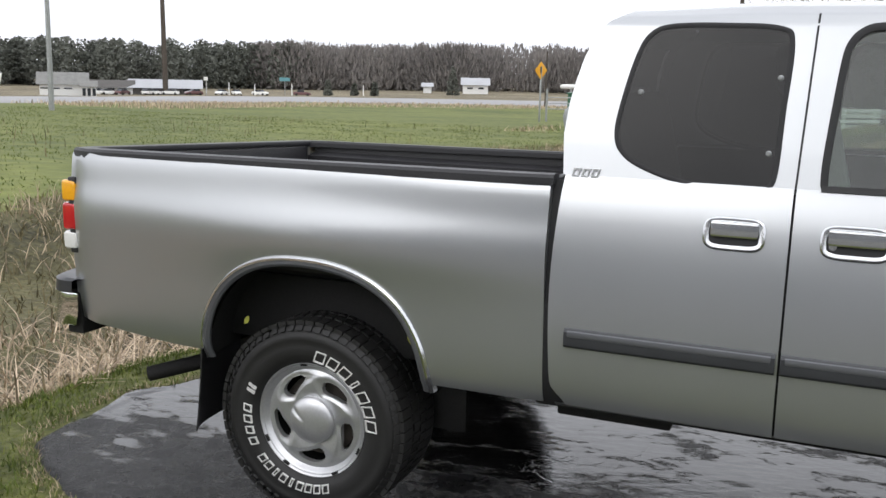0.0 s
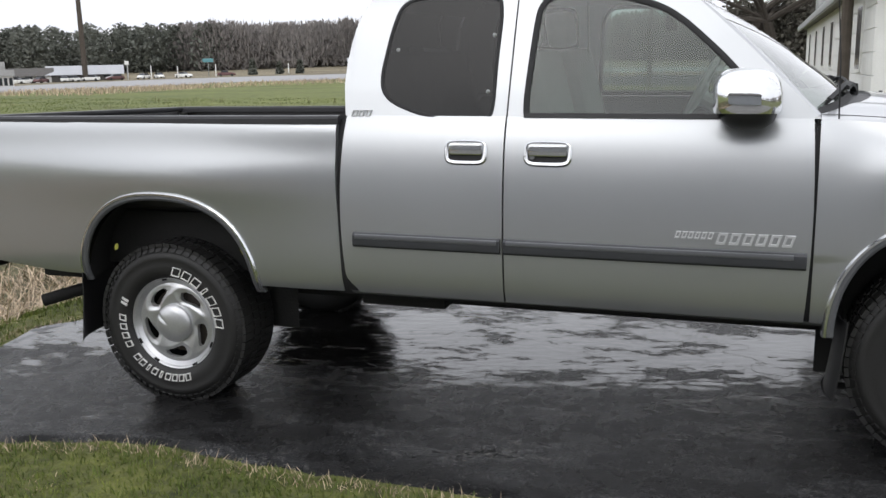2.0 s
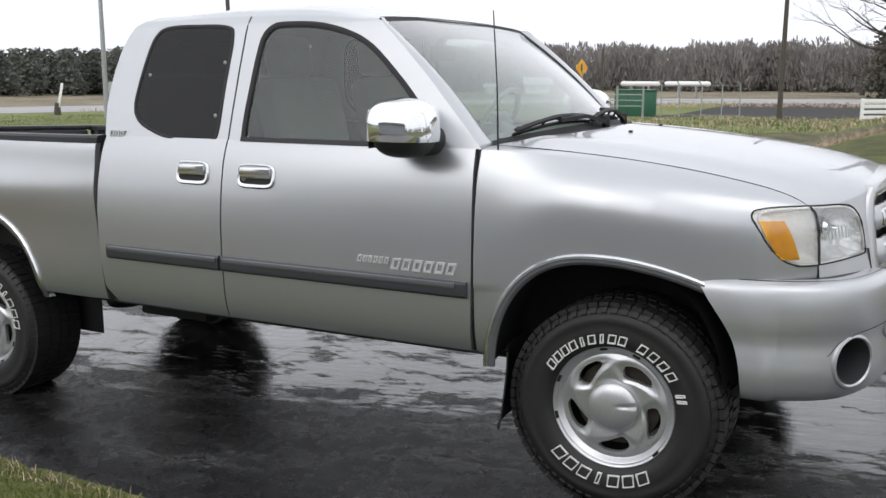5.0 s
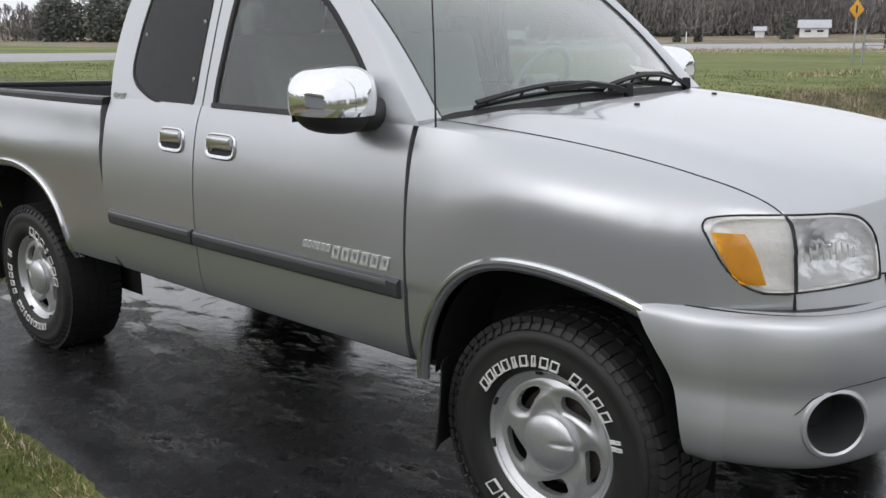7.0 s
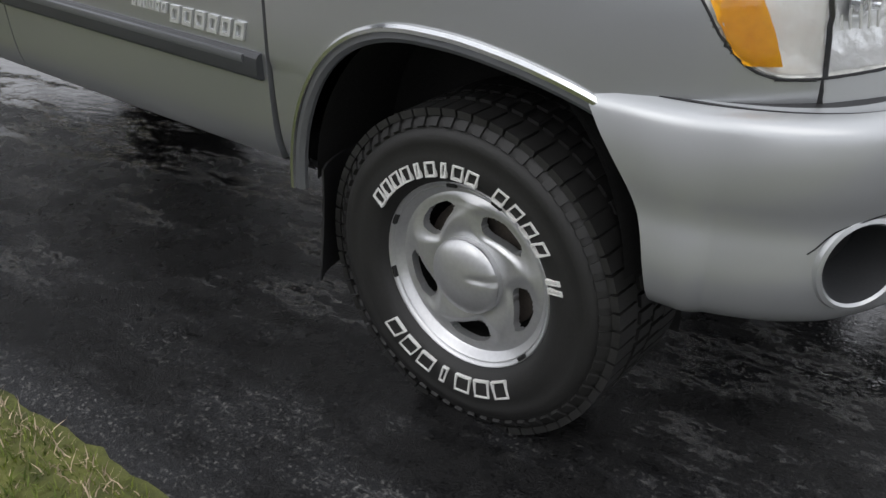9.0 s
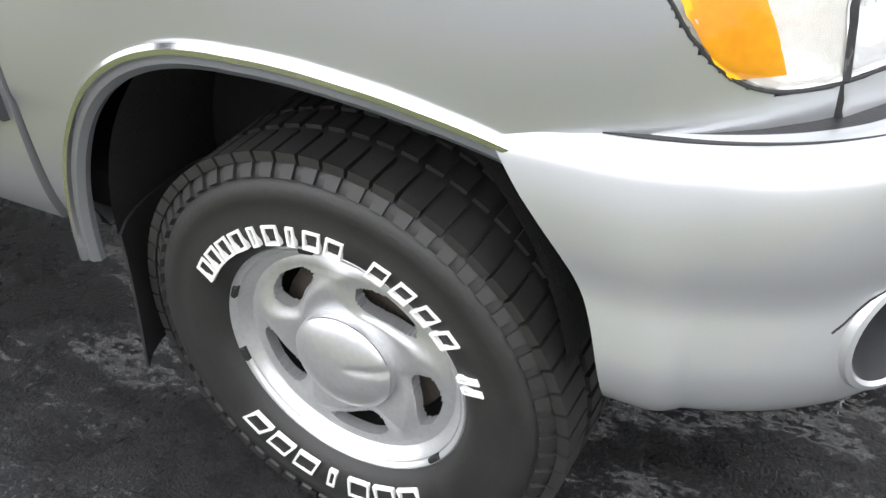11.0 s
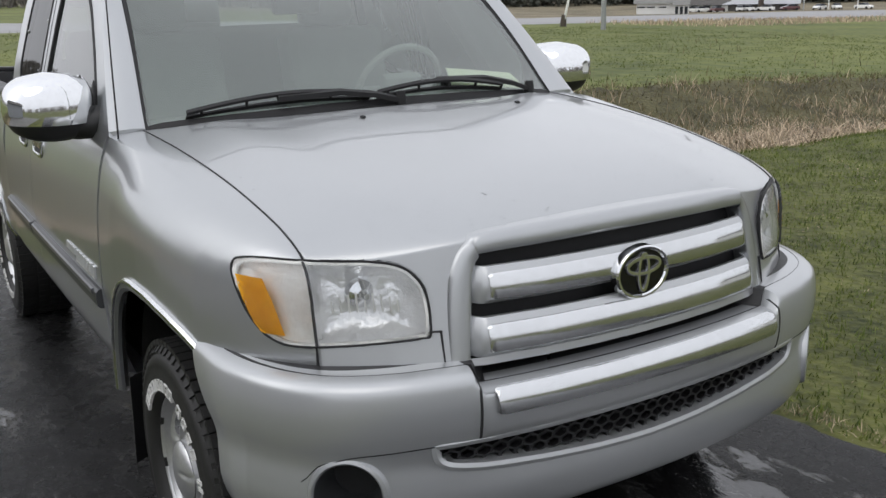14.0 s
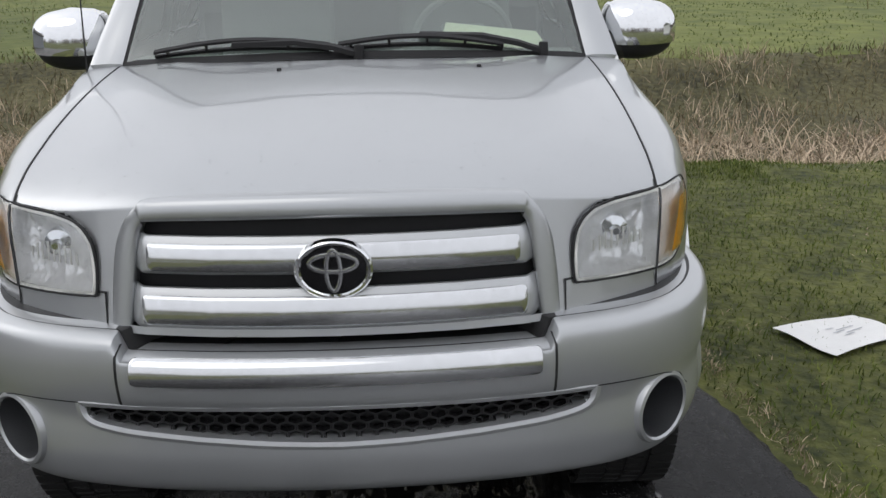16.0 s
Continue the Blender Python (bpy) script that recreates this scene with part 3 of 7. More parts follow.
def fender_point(s, q, k):
    """q: along the fender from the door to the lamp seam; k: 0 low, 1 at the hood seam."""
    xs = 2.742 + (3.875 - 2.742) * q
    yl = lerp(LOW, xs)
    zl = max(front_arch(xs), 0.0) if xs < 3.548 else 0.998
    if xs < 2.7835:
        zl = 0.65
    tq = 1 - min(1, max(0, (q - 0.02) / 0.98)) ** (0.92 if q > 0.02 else 1)
    top = hood_point(1, tq)
    if q < 0.06:
        top.x = lerp([(0, 2.745), (0.06, hood_point(1, 1 - (0.04 / 0.98) ** 0.92).x)], q)
    top.y += 0.006
    zs = min(1.0, max(zl, 0.9)) if zl < 1.0 else zl
    if k < 0.34:
        f = k / 0.34
        z = zl + (zs - zl) * f
        base = lerp(WIDE, z) - lerp(WIDE, 1.0)
        return Vector((xs, s * (yl + (base if xs < 2.9 else base * smoothstep(3.3, 2.9, xs))), z))
    a = (k - 0.34) / 0.66 * math.pi / 2
    f = math.sin(a) ** 0.92
    h = 1 - math.cos(a) ** 1.02
    z = zs + (top.z - zs) * f
    mixed = h * h * (1.7 - 0.7 * h)
    p = Vector((xs + (top.x - xs) * mixed, s * (yl + (top.y - yl) * mixed), z))
    near = smoothstep(0.30, 0.0, q)
    if near:
        g = (k - 0.34) / 0.66
        if g < 0.8:
            zd = zs + (1.408 - zs) * g / 0.8
            d = Vector((xs, s * (cab_y(2.70, zd) - 0.002), zd))
        else:
            g = (g - 0.8) / 0.2
            yd = cab_y(2.70, 1.408) - 0.002
            d = Vector((xs + (top.x - xs) * g, s * (yd + (top.y - yd) * g), 1.408 + (top.z - 1.408) * math.sin(g * math.pi / 2)))
        p = p.lerp(d, near)
    return p


LAMP = smooth_loop([(0.548, 1.08, 0), (0.545, 1.15, 0), (0.558, 1.20, 0), (0.595, 1.235, 0), (0.655, 1.247, 0), (0.736, 1.25, 0), (0.80, 1.252, 0), (0.845, 1.249, 0), (0.874, 1.240, 0), (0.886, 1.222, 0), (0.8895, 1.20, 0), (0.888, 1.17, 0), (0.880, 1.13, 0), (0.869, 1.10, 0), (0.852, 1.073, 0), (0.824, 1.057, 0), (0.78, 1.056, 0), (0.70, 1.06, 0), (0.62, 1.066, 0), (0.565, 1.071, 0)], 5)
DIVIDER = [(1.05, 0.772), (1.25, 0.778)]
SKIN = []
for k in range(60):
    q = 0.6 + 0.4 * k / 59
    SKIN += [fender_point(1, q, j / 40) for j in range(41)]
for k in range(70):
    y = 0.770 * k / 69
    SKIN += [Vector((nose_x(y) - 0.20 * (z - 1.05), y, z)) for z in (0.99 + 0.27 * j / 25 for j in range(26))]
SKIN = [p for p in SKIN if p.x > 3.55]
SKIN_YZ = np.array([(p.y, p.z) for p in SKIN])
SKIN_X = np.array([p.x for p in SKIN])


def skin_x(y, z):
    d = ((SKIN_YZ - (abs(y), z)) ** 2).sum(1)
    i = np.argsort(d)[:6]
    w = 1 / (d[i] + 1e-6)
    return float((SKIN_X[i] * w).sum() / w.sum())


def in_lamp(co):
    return co.x > 3.55 and inside(LAMP, abs(co.y), co.z)


GRILLE = [(-0.466, 1.014), (-0.452, 1.12), (-0.44, 1.2), (-0.424, 1.238), (-0.388, 1.25), (0, 1.257), (0.388, 1.25), (0.424, 1.238), (0.44, 1.2), (0.452, 1.12), (0.466, 1.014)]
for s in (-1, 1):
    bm = bmesh.new()
    qs = [k / 60 * 0.66 for k in range(61)] + [0.66 + 0.34 * k / 70 for k in range(1, 71)]
    sheet(bm, [[fender_point(s, q, k / 60) for k in range(61)] for q in qs], in_lamp)
    skirt(bm, lambda co, s=s: Vector((-0.25 if co.x > 3.6 else 0, -s, -0.2)).normalized(), 0.02)
    part("front_fender", bm, SILVER, truck)

CUT = [(y * 1.035, z + (0.014 if z > 1.19 else 0)) for y, z in GRILLE]
bm = bmesh.new()
us = [-1 + 2 * k / 200 for k in range(201)]
sheet(bm, [[hood_point(u, (k / 70) ** 1.5) for k in range(71)] for u in us], in_lamp)
rows = []
for u in us:
    top = hood_point(u, 0)
    low = nose_x(top.y) - 0.20 * (0.998 - 1.05)
    rows.append([Vector((low + (top.x - low) * k / 48, top.y, 0.998 + (top.z - 0.998) * k / 48)) for k in range(49)])
sheet(bm, rows, lambda co: in_lamp(co) or inside(CUT, co.y, co.z))
skirt(bm, lambda co: Vector((-1, 0, -0.4) if co.z < 1.3 else (0, 0, -1)).normalized(), 0.018)
part("hood", bm, SILVER, truck, "silver hood beaded with rain", sharp=75)

for s in (-1, 1):
    bm = bmesh.new()
    ts = [k / 60 for k in range(61)]
    pts = [hood_point(s, t) + Vector((0, s * 0.003, 0.0005)) for t in ts]
    sweep(bm, pts, [(0, s * 0.35, 1)] * 61, [(-0.012, -0.0024), (0.0008, -0.0024), (0.0008, 0.0024), (-0.012, 0.0024)])
    part("hood_seam", bm, GAP, truck)


def nose_at(y, z, proud=0.0):
    return Vector((nose_x(y) - 0.20 * (z - 1.05) + proud, y, z))


bm = bmesh.new()
OUTER = [(-0.514, 1.012), (-0.503, 1.13), (-0.486, 1.212), (-0.446, 1.274), (-0.375, 1.297), (0, 1.306), (0.375, 1.297), (0.446, 1.274), (0.486, 1.212), (0.503, 1.13), (0.514, 1.012)]
gi = smooth_loop([(y, z, 0) for y, z in GRILLE], 8, False)
go = smooth_loop([(y, z, 0) for y, z in OUTER], 8, False)
ring = [(1.0, 0.0, -0.07), (1.0, 0.0, -0.012), (1.0, 0.0, 0.0)]
flush = lambda y: -0.005 * smoothstep(0.40, 0.47, abs(y))
sheet(bm, [[nose_at(o.x * g, o.y + up * smoothstep(1.15, 1.27, o.y), d + flush(o.x)) for o in go] for g, up, d in ring]
      + [[nose_at(o.x + (i.x - o.x) * f, o.y + (i.y - o.y) * f, d + flush(o.x)) for i, o in zip(gi, go)] for f, d in ((0.1, 0.007), (0.4, 0.0095), (0.75, 0.009), (0.92, 0.006), (1.0, 0.0), (1.0, -0.05))])
part("grille_surround", bm, SILVER, truck, sharp=60)
grille_parent = empty("grille", "", "")
grille_parent.parent = truck
bm = bmesh.new()
sheet(bm, [[nose_at(-0.46 + 0.92 * k / 40, z, -0.055) for k in range(41)] for z in (1.0, 1.12, 1.242)])
part("backing", bm, GAP, grille_parent)
for z0, z1, half in ((1.136, 1.220, 0.447), (1.016, 1.106, 0.463)):
    bm = bmesh.new()
    prof = [(0.0, -0.02), (0.0, 0.0), (0.12, 0.012), (0.5, 0.018), (0.88, 0.014), (1.0, 0.004), (1.0, -0.006)]
    wide = half + 0.022
    sheet(bm, [[nose_at(wide * (1 - 0.03 * a) * u, z0 + (z1 - z0) * a, d - 0.028 * smoothstep(half - 0.022, half + 0.008, wide * abs(u))) for u in np.linspace(-1, 1, 121)] for a, d in prof])
    bar = part("grille_bar", bm, BUMPER, grille_parent)
    bm = bmesh.new()
    hi_w = half - 0.032
    rows = []
    for y in [-hi_w + 0.014 * (1 - math.cos(k * math.pi / 24)) for k in range(12)] + list(np.linspace(-hi_w + 0.014, hi_w - 0.014, 60)) + [hi_w - 0.014 * (1 - math.cos(k * math.pi / 24)) for k in range(11, -1, -1)]:
        over = max(0.0, abs(y) - hi_w + 0.014) / 0.014
        e = 0.70 + 0.30 * math.sqrt(max(0, 1 - over ** 2))
        low = 1 - 0.35 * over ** 2
        rows.append([nose_at(y, z0 + (z1 - z0) * (0.5 + (a - 0.5) * e), 0.011 + (d - 0.011) * low) for a, d in ((0.10, 0.006), (0.13, 0.018), (0.2, 0.0215), (0.5, 0.0245), (0.78, 0.021), (0.84, 0.017), (0.87, 0.006))])
    sheet(bm, rows)
    part("insert", bm, BRIGHT, bar, "satin chrome insert", sharp=50)
# oval badge
emb = nose_at(0, 1.153, 0.0255)
face = Matrix.Translation(emb) @ Matrix.Rotation(math.pi / 2, 4, "Y") @ Matrix.Rotation(math.pi / 2, 4, "Z")
bm = bmesh.new()
m = face @ Matrix.Diagonal((0.086, 0.067, 1, 1))
lathe(bm, [(0.0001, 0.002), (0.6, 0.003), (0.86, 0.002)], m, 48)
badge = part("oval_badge", bm, BADGE_BLACK, truck, "black oval badge with chrome rings")
bm = bmesh.new()
lathe(bm, [(0.84, -0.012), (0.84, 0.003), (0.88, 0.007), (0.95, 0.008), (1.0, 0.004), (1.02, -0.016)], m, 56)
part("rim", bm, CHROME, badge)
for rx, rz, cz, wd in ((0.052, 0.020, 0.017, 0.0058), (0.0155, 0.047, 0.0, 0.0055)):
    bm = bmesh.new()
    loop = [face @ Vector((rx * math.cos(q), cz + rz * math.sin(q), 0.005)) for q in (2 * math.pi * k / 40 for k in range(40))]
    sweep(bm, loop, [(1, 0, 0)] * 40, [(-0.003, -wd), (0.003, -wd * 0.8), (0.004, 0), (0.003, wd * 0.8), (-0.003, wd)], closed=True)
    part("ring", bm, CHROME, badge)

# head lamps
for s in (-1, 1):
    lamp = empty("headlight", "", "")
    lamp.parent = truck
    pts = [(skin_x(p.x, p.y) + 0.002, s * p.x, p.y) for p in LAMP]
    n = len(pts)
    outs = []
    for p in LAMP:
        bend = smoothstep(0.735, 0.88, p.x)
        outs.append((1 - 0.6 * bend, s * (0.15 + 0.75 * bend), 0.25))
    bm = bmesh.new()
    sweep(bm, pts, outs, [(-0.010, -0.0024), (0.0005, -0.0024), (0.0015, 0.0), (0.0005, 0.0024), (-0.010, 0.0024)], closed=True)
    part("gasket", bm, GAP, lamp)

    def lamp_sheet(y0, y1, depth, proud, grow=1.0, nn=26, z_lo=1.0, z_hi=1.3):
        bm = bmesh.new()
        rows = []
        for k in range(nn + 1):
            y = y0 + (y1 - y0) * k / nn
            zs = [q for q in np.linspace(1.045, 1.268, 89) if inside(LAMP, min(max(y, 0.5465), 0.8885), q)]
            if len(zs) < 2:
                zs = [1.13, 1.17]
            lo, hi = max(z_lo, zs[0]), min(z_hi, zs[-1])
            row = []
            for j in range(17):
                z = lo + (hi - lo) * j / 16
                bowl = 1 - max(abs(2 * k / nn - 1), abs(2 * j / 16 - 1)) ** 4
                push = proud * bowl - depth * bowl
                out = Vector(((1 - 0.6 * smoothstep(0.735, 0.88, y)), s * (0.15 + 0.75 * smoothstep(0.735, 0.88, y)), 0.1)).normalized()
                row.append(Vector((skin_x(y, z), s * y, z)) + out * push)
            rows.append(row)
        sheet(bm, rows)
        return bm

    part("reflector", lamp_sheet(0.548, 0.772, 0.055, 0), REFLECTOR, lamp, "faceted bright lamp reflector")
    part("cornering_reflector", lamp_sheet(0.772, 0.8875, 0.022, 0, nn=30), PEACH, lamp)
    bm = bmesh.new()
    rows = []
    for j in range(13):
        z = 1.078 + 0.128 * j / 12
        edge = max(p.x for p in LAMP if abs(p.y - z) < 0.012) - 0.006
        inner = 0.822 + 0.026 * j / 12
        row = []
        for k in range(13):
            y = inner + (edge - inner) * k / 12
            out = Vector((1 - 0.6 * smoothstep(0.735, 0.88, y), s * (0.15 + 0.75 * smoothstep(0.735, 0.88, y)), 0.1)).normalized()
            row.append(Vector((skin_x(y, z), s * y, z)) + out * 0.002)
        rows.append(row)
    sheet(bm, rows)
    part("amber_marker", bm, AMBER, lamp, "amber side marker lens")
    part("lens", lamp_sheet(0.546, 0.8885, 0, 0.010, nn=60), LENS, lamp, "clear moulded lamp lens").visible_shadow = False
    bm = bmesh.new()
    lathe(bm, [(0.0001, 0.018), (0.008, 0.018), (0.011, 0.012), (0.013, 0.0), (0.032, -0.010), (0.036, -0.026)], Matrix.Translation((skin_x(0.655, 1.165) - 0.035, s * 0.66, 1.165)) @ Matrix.Rotation(math.pi / 2, 4, "Y"), 28)
    part("bulb_shield", bm, CHROME, lamp)
    for k in range(9):
        y = 0.600 + 0.016 * k
        bm = bmesh.new()
        tube(bm, [(skin_x(y, z) - 0.016, s * y, z) for z in np.linspace(1.13, 1.175 - 0.0012 * (k - 4) ** 2, 4)], 0.0028, 6)
        part("lens_flute", bm, CLEAR, lamp)
    bm = bmesh.new()
    mid = Vector((0.715, 1.155))
    inset = [mid + Vector(((p.x - mid.x) * 0.962, (p.y - mid.y) * 0.93)) for p in LAMP]
    sweep(bm, [(skin_x(p.x, p.y) + 0.001, s * p.x, p.y) for p in inset], outs, [(-0.008, -0.0035), (0.0, -0.0035), (0.001, 0.0), (0.0, 0.0035), (-0.008, 0.0035)], closed=True)
    part("lens_rim", bm, CLEAR, lamp, "pale inner rim of the lens")
    bm = bmesh.new()
    line = [(skin_x(lerp(DIVIDER, z), z) + 0.008, s * lerp(DIVIDER, z), z) for z in np.linspace(1.06, 1.25, 12)]
    sweep(bm, line, [(1, 0, 0.2)] * 12, [(-0.008, -0.0022), (0.0015, -0.0018), (0.0015, 0.0018), (-0.008, 0.0022)])
    part("divider", bm, MOULD, lamp)
    # seams of the panel below the lamp
    seam = [(-0.01, -0.0018), (0.0012, -0.0015), (0.0012, 0.0015), (-0.01, 0.0018)]
    runs = ([nose_at(s * 0.525, z, 0.0) for z in np.linspace(1.0, 1.084, 6)], [nose_at(s * y, 1.083, 0.0) for y in np.linspace(0.523, 0.547, 6)],
            [(skin_x(0.772, z) + 0.0005, s * 0.772, z) for z in np.linspace(1.0, 1.056, 6)])
    for run in runs:
        bm = bmesh.new()
        sweep(bm, run, [(1, 0, 0)] * 6, seam)
        part("panel_seam", bm, GAP, truck)

# ---- front bumper ----
BUMP = [(3.56, 0.958), (3.64, 0.956), (3.72, 0.946), (3.80, 0.926), (3.875, 0.894), (3.94, 0.854), (3.995, 0.806), (4.04, 0.742), (4.078, 0.658), (4.106, 0.56), (4.126, 0.468), (4.146, 0.32), (4.158, 0.16), (4.162, 0.0)]
BUMP_X = sorted([(y, x) for x, y in BUMP])
BSEC = [(1.003, -0.055), (0.999, -0.030), (0.988, -0.012), (0.972, -0.003), (0.937, 0.003), (0.891, 0.002), (0.857, -0.003), (0.835, -0.008), (0.801, -0.012), (0.756, -0.008), (0.709, -0.006), (0.665, -0.014), (0.628, -0.030), (0.604, -0.055), (0.594, -0.100)]
BSEC = sorted((p.x, p.y) for p in smooth_loop([(a, b, 0) for a, b in BSEC], 6, False))
line = smooth_loop([(x, y, 0) for x, y in BUMP], 10, False)


def bump_normal(i):
    d = (line[min(i + 1, len(line) - 1)] - line[max(i - 1, 0)]).normalized()
    return Vector((-d.y, d.x, 0)) * (1 if d.y < 0 else -1)


MESH_POLY = [(-0.594, 0.848), (0.594, 0.848), (0.555, 0.792), (0.32, 0.764), (0, 0.748), (-0.32, 0.764), (-0.555, 0.792)]
FOG = (0.775, 0.742)


def bumper_point(s, i, z):
    p, nrm = line[i], bump_normal(i)
    if nrm.x < 0 and nrm.y < 0:
        nrm = -nrm
    off = lerp(BSEC, z)
    mid = smoothstep(0.503, 0.478, p.y)
    if z > 0.84:
        off += 0.006 * mid * smoothstep(0.84, 0.87, z)
    x = p.x + nrm.x * off
    y = p.y + nrm.y * off
    # the rear edge slopes along the wheel opening
    if p.x < 3.78:
        slope = 0.155 * (1 - min(1, max(0, (z - 0.6) / 0.4)) ** 2.6)
        x += slope * (3.78 - p.x) / 0.22
    drop = 0.012 * mid + 0.022 * mid * smoothstep(0.965, 0.995, z) if z > 0.9 else 0
    lift = 0.011 * (1 - mid) * smoothstep(0.93, 0.99, z)
    return Vector((x, s * y, z - drop + lift))


def fog_m(s):
    """The fog lamp pocket's axes, its mouth in the local xy plane."""
    fx = lerp(BUMP_X, FOG[0]) - 0.008
    return Matrix.Translation((fx, s * FOG[0], FOG[1])) @ Matrix.Rotation(s * radians(38), 4, "Z") @ Matrix.Rotation(math.pi / 2, 4, "Y")


FOG_IN = {s: fog_m(s).inverted() for s in (-1, 1)}


def in_fog(co):
    q = FOG_IN[1 if co.y > 0 else -1] @ co
    return q.x ** 2 + q.y ** 2 < 0.087 ** 2 and abs(q.z) < 0.12


zs = sorted({round(z, 4) for z in np.linspace(0.594, 1.003, 70)})
bm = bmesh.new()
full = [[bumper_point(-1, i, z) for z in zs] for i in range(len(line))] + [[bumper_point(1, i, z) for z in zs] for i in range(len(line) - 2, -1, -1)]
sheet(bm, full, lambda co: inside(MESH_POLY, co.y, co.z) or in_fog(co))


def tuck(co):
    """Edges of the fog lamp hole turn in along the pocket, all others straight back."""
    side = 1 if co.y > 0 else -1
    q = FOG_IN[side] @ co
    return fog_m(side).to_3x3() @ Vector((0, 0, -1)) if math.hypot(q.x, q.y) < 0.1 and abs(q.z) < 0.1 else Vector((-1, 0, 0))


skirt(bm, tuck, 0.04)
bumper = part("front_bumper", bm, BUMPER, truck, "silver painted bumper cover")
bm = bmesh.new()
rows = []
flat = sorted([(p.y, p.x) for p in line])
END = 0.457
for y in [-END + 0.018 * (1 - math.cos(k * math.pi / 24)) for k in range(12)] + list(np.linspace(-END + 0.018, END - 0.018, 60)) + [END - 0.018 * (1 - math.cos(k * math.pi / 24)) for k in range(11, -1, -1)]:
    over = max(0.0, abs(y) - END + 0.018) / 0.018
    e = 0.70 + 0.30 * math.sqrt(max(0, 1 - over ** 2))
    row = []
    for a, d in ((0, 0.004), (0.05, 0.017), (0.3, 0.021), (0.7, 0.020), (0.95, 0.014), (1, 0.002)):
        z = 0.938 + (a - 0.5) * 0.064 * e
        row.append((lerp(flat, abs(y)) + lerp(BSEC, z + 0.012) + d, y, z))
    rows.append(row)
sheet(bm, rows)
part("bumper_strip", bm, BRIGHT, bumper, "satin chrome bumper strip", sharp=50)
for s in (-1, 1):
    bm = bmesh.new()
    i = min(range(len(line)), key=lambda k: abs(line[k].y - 0.488))
    zz = np.linspace(0.852, 1.0, 12)
    sweep(bm, [bumper_point(s, i, z) for z in zz], [(1, 0, 0)] * 12, [(-0.01, -0.003), (0.0015, -0.003), (0.0015, 0.003), (-0.01, 0.003)])
    part("bumper_seam", bm, GAP, bumper)
    # the lower panel's edge, over the fog lamp pocket
    bm = bmesh.new()
    edge = smooth_loop([(0.594, 0.848, 0), (0.68, 0.846, 0), (0.775, 0.837, 0), (0.830, 0.812, 0), (0.858, 0.770, 0)], 3, False)
    where = [min(range(len(line)), key=lambda k: abs(line[k].y - p.x)) for p in edge]
    out = [Vector((abs(bump_normal(k).x), s * abs(bump_normal(k).y), 0)) for k in where]
    sweep(bm, [bumper_point(s, k, p.y) for k, p in zip(where, edge)], out, [(-0.012, -0.0016), (0.0014, -0.0012), (0.0014, 0.0012), (-0.012, 0.0016)])
    part("bumper_seam", bm, GAP, bumper)
# honeycomb intake
bm = bmesh.new()
sheet(bm, [[(lerp(BUMP_X, abs(y)) - 0.075, y, z) for y in np.linspace(-0.63, 0.63, 30)] for z in (0.72, 0.87)])
part("intake_backing", bm, GAP, bumper)
bm = bmesh.new()
r = 0.0215
for row in range(-1, 6):
    for col in range(-19, 20):
        y0, z0 = (col + 0.5 * (row % 2)) * 0.0405, 0.745 + row * 0.0205
        if not inside([(y * 1.03, 0.797 + (z - 0.797) * 1.12) for y, z in MESH_POLY], y0, z0):
            continue
        ring = []
        for k in range(6):
            q = math.pi / 6 + k * math.pi / 3
            for rr, dd in ((r, 0.0), (r * 0.82, 0.0), (r * 0.86, -0.022)):
                y, z = y0 + rr * math.cos(q) * 1.05, z0 + rr * 0.66 * math.sin(q)
                ring.append(bm.verts.new((lerp(BUMP_X, min(abs(y), 0.9)) - 0.028 + dd, y, z)))
        for k in range(6):
            a, b = 3 * k, 3 * ((k + 1) % 6)
            bm.faces.new((ring[a], ring[b], ring[b + 1], ring[a + 1]))
            bm.faces.new((ring[a + 1], ring[b + 1], ring[b + 2], ring[a + 2]))
part("honeycomb_mesh", bm, BLACK, bumper, "black honeycomb intake mesh", sharp=20)
bm = bmesh.new()
edge = [(y, z) for y, z in ((p.x, p.y) for p in smooth_loop([(y, z, 0) for y, z in [(-0.594, 0.848), (-0.3, 0.8485), (0, 0.849), (0.3, 0.8485), (0.594, 0.848)]], 10, False))]
edge2 = [(p.x, p.y) for p in smooth_loop([(y, z, 0) for y, z in MESH_POLY[1:] + MESH_POLY[:1]], 10, False)]
for e in (edge, edge2):
    sweep(bm, [(lerp(BUMP_X, abs(y)) - 0.010, y, z) for y, z in e], [(1, 0, 0)] * len(e), [(-0.05, -0.010), (0.004, -0.010), (0.0075, 0), (0.004, 0.010), (-0.05, 0.010)])
part("intake_lip", bm, BUMPER, bumper)
for s in (-1, 1):
    m = fog_m(s)
    bm = bmesh.new()
    lathe(bm, [(0.097, -0.05), (0.096, -0.010), (0.092, 0.0), (0.084, 0.003), (0.079, -0.002)], m, 48)
    fog = part("fog_lamp_pocket", bm, BUMPER, bumper, "empty round fog lamp pocket")
    bm = bmesh.new()
    lathe(bm, [(0.079, -0.002), (0.073, -0.05), (0.066, -0.09), (0.060, -0.13)], m, 48)
    part("pocket_wall", bm, POCKET_SHADE, fog, "inner wall darkened for the pocket's shade")
    bm = bmesh.new()
    lathe(bm, [(0.0001, -0.125), (0.0605, -0.125)], m, 32)
    part("blank", bm, GAP, fog)
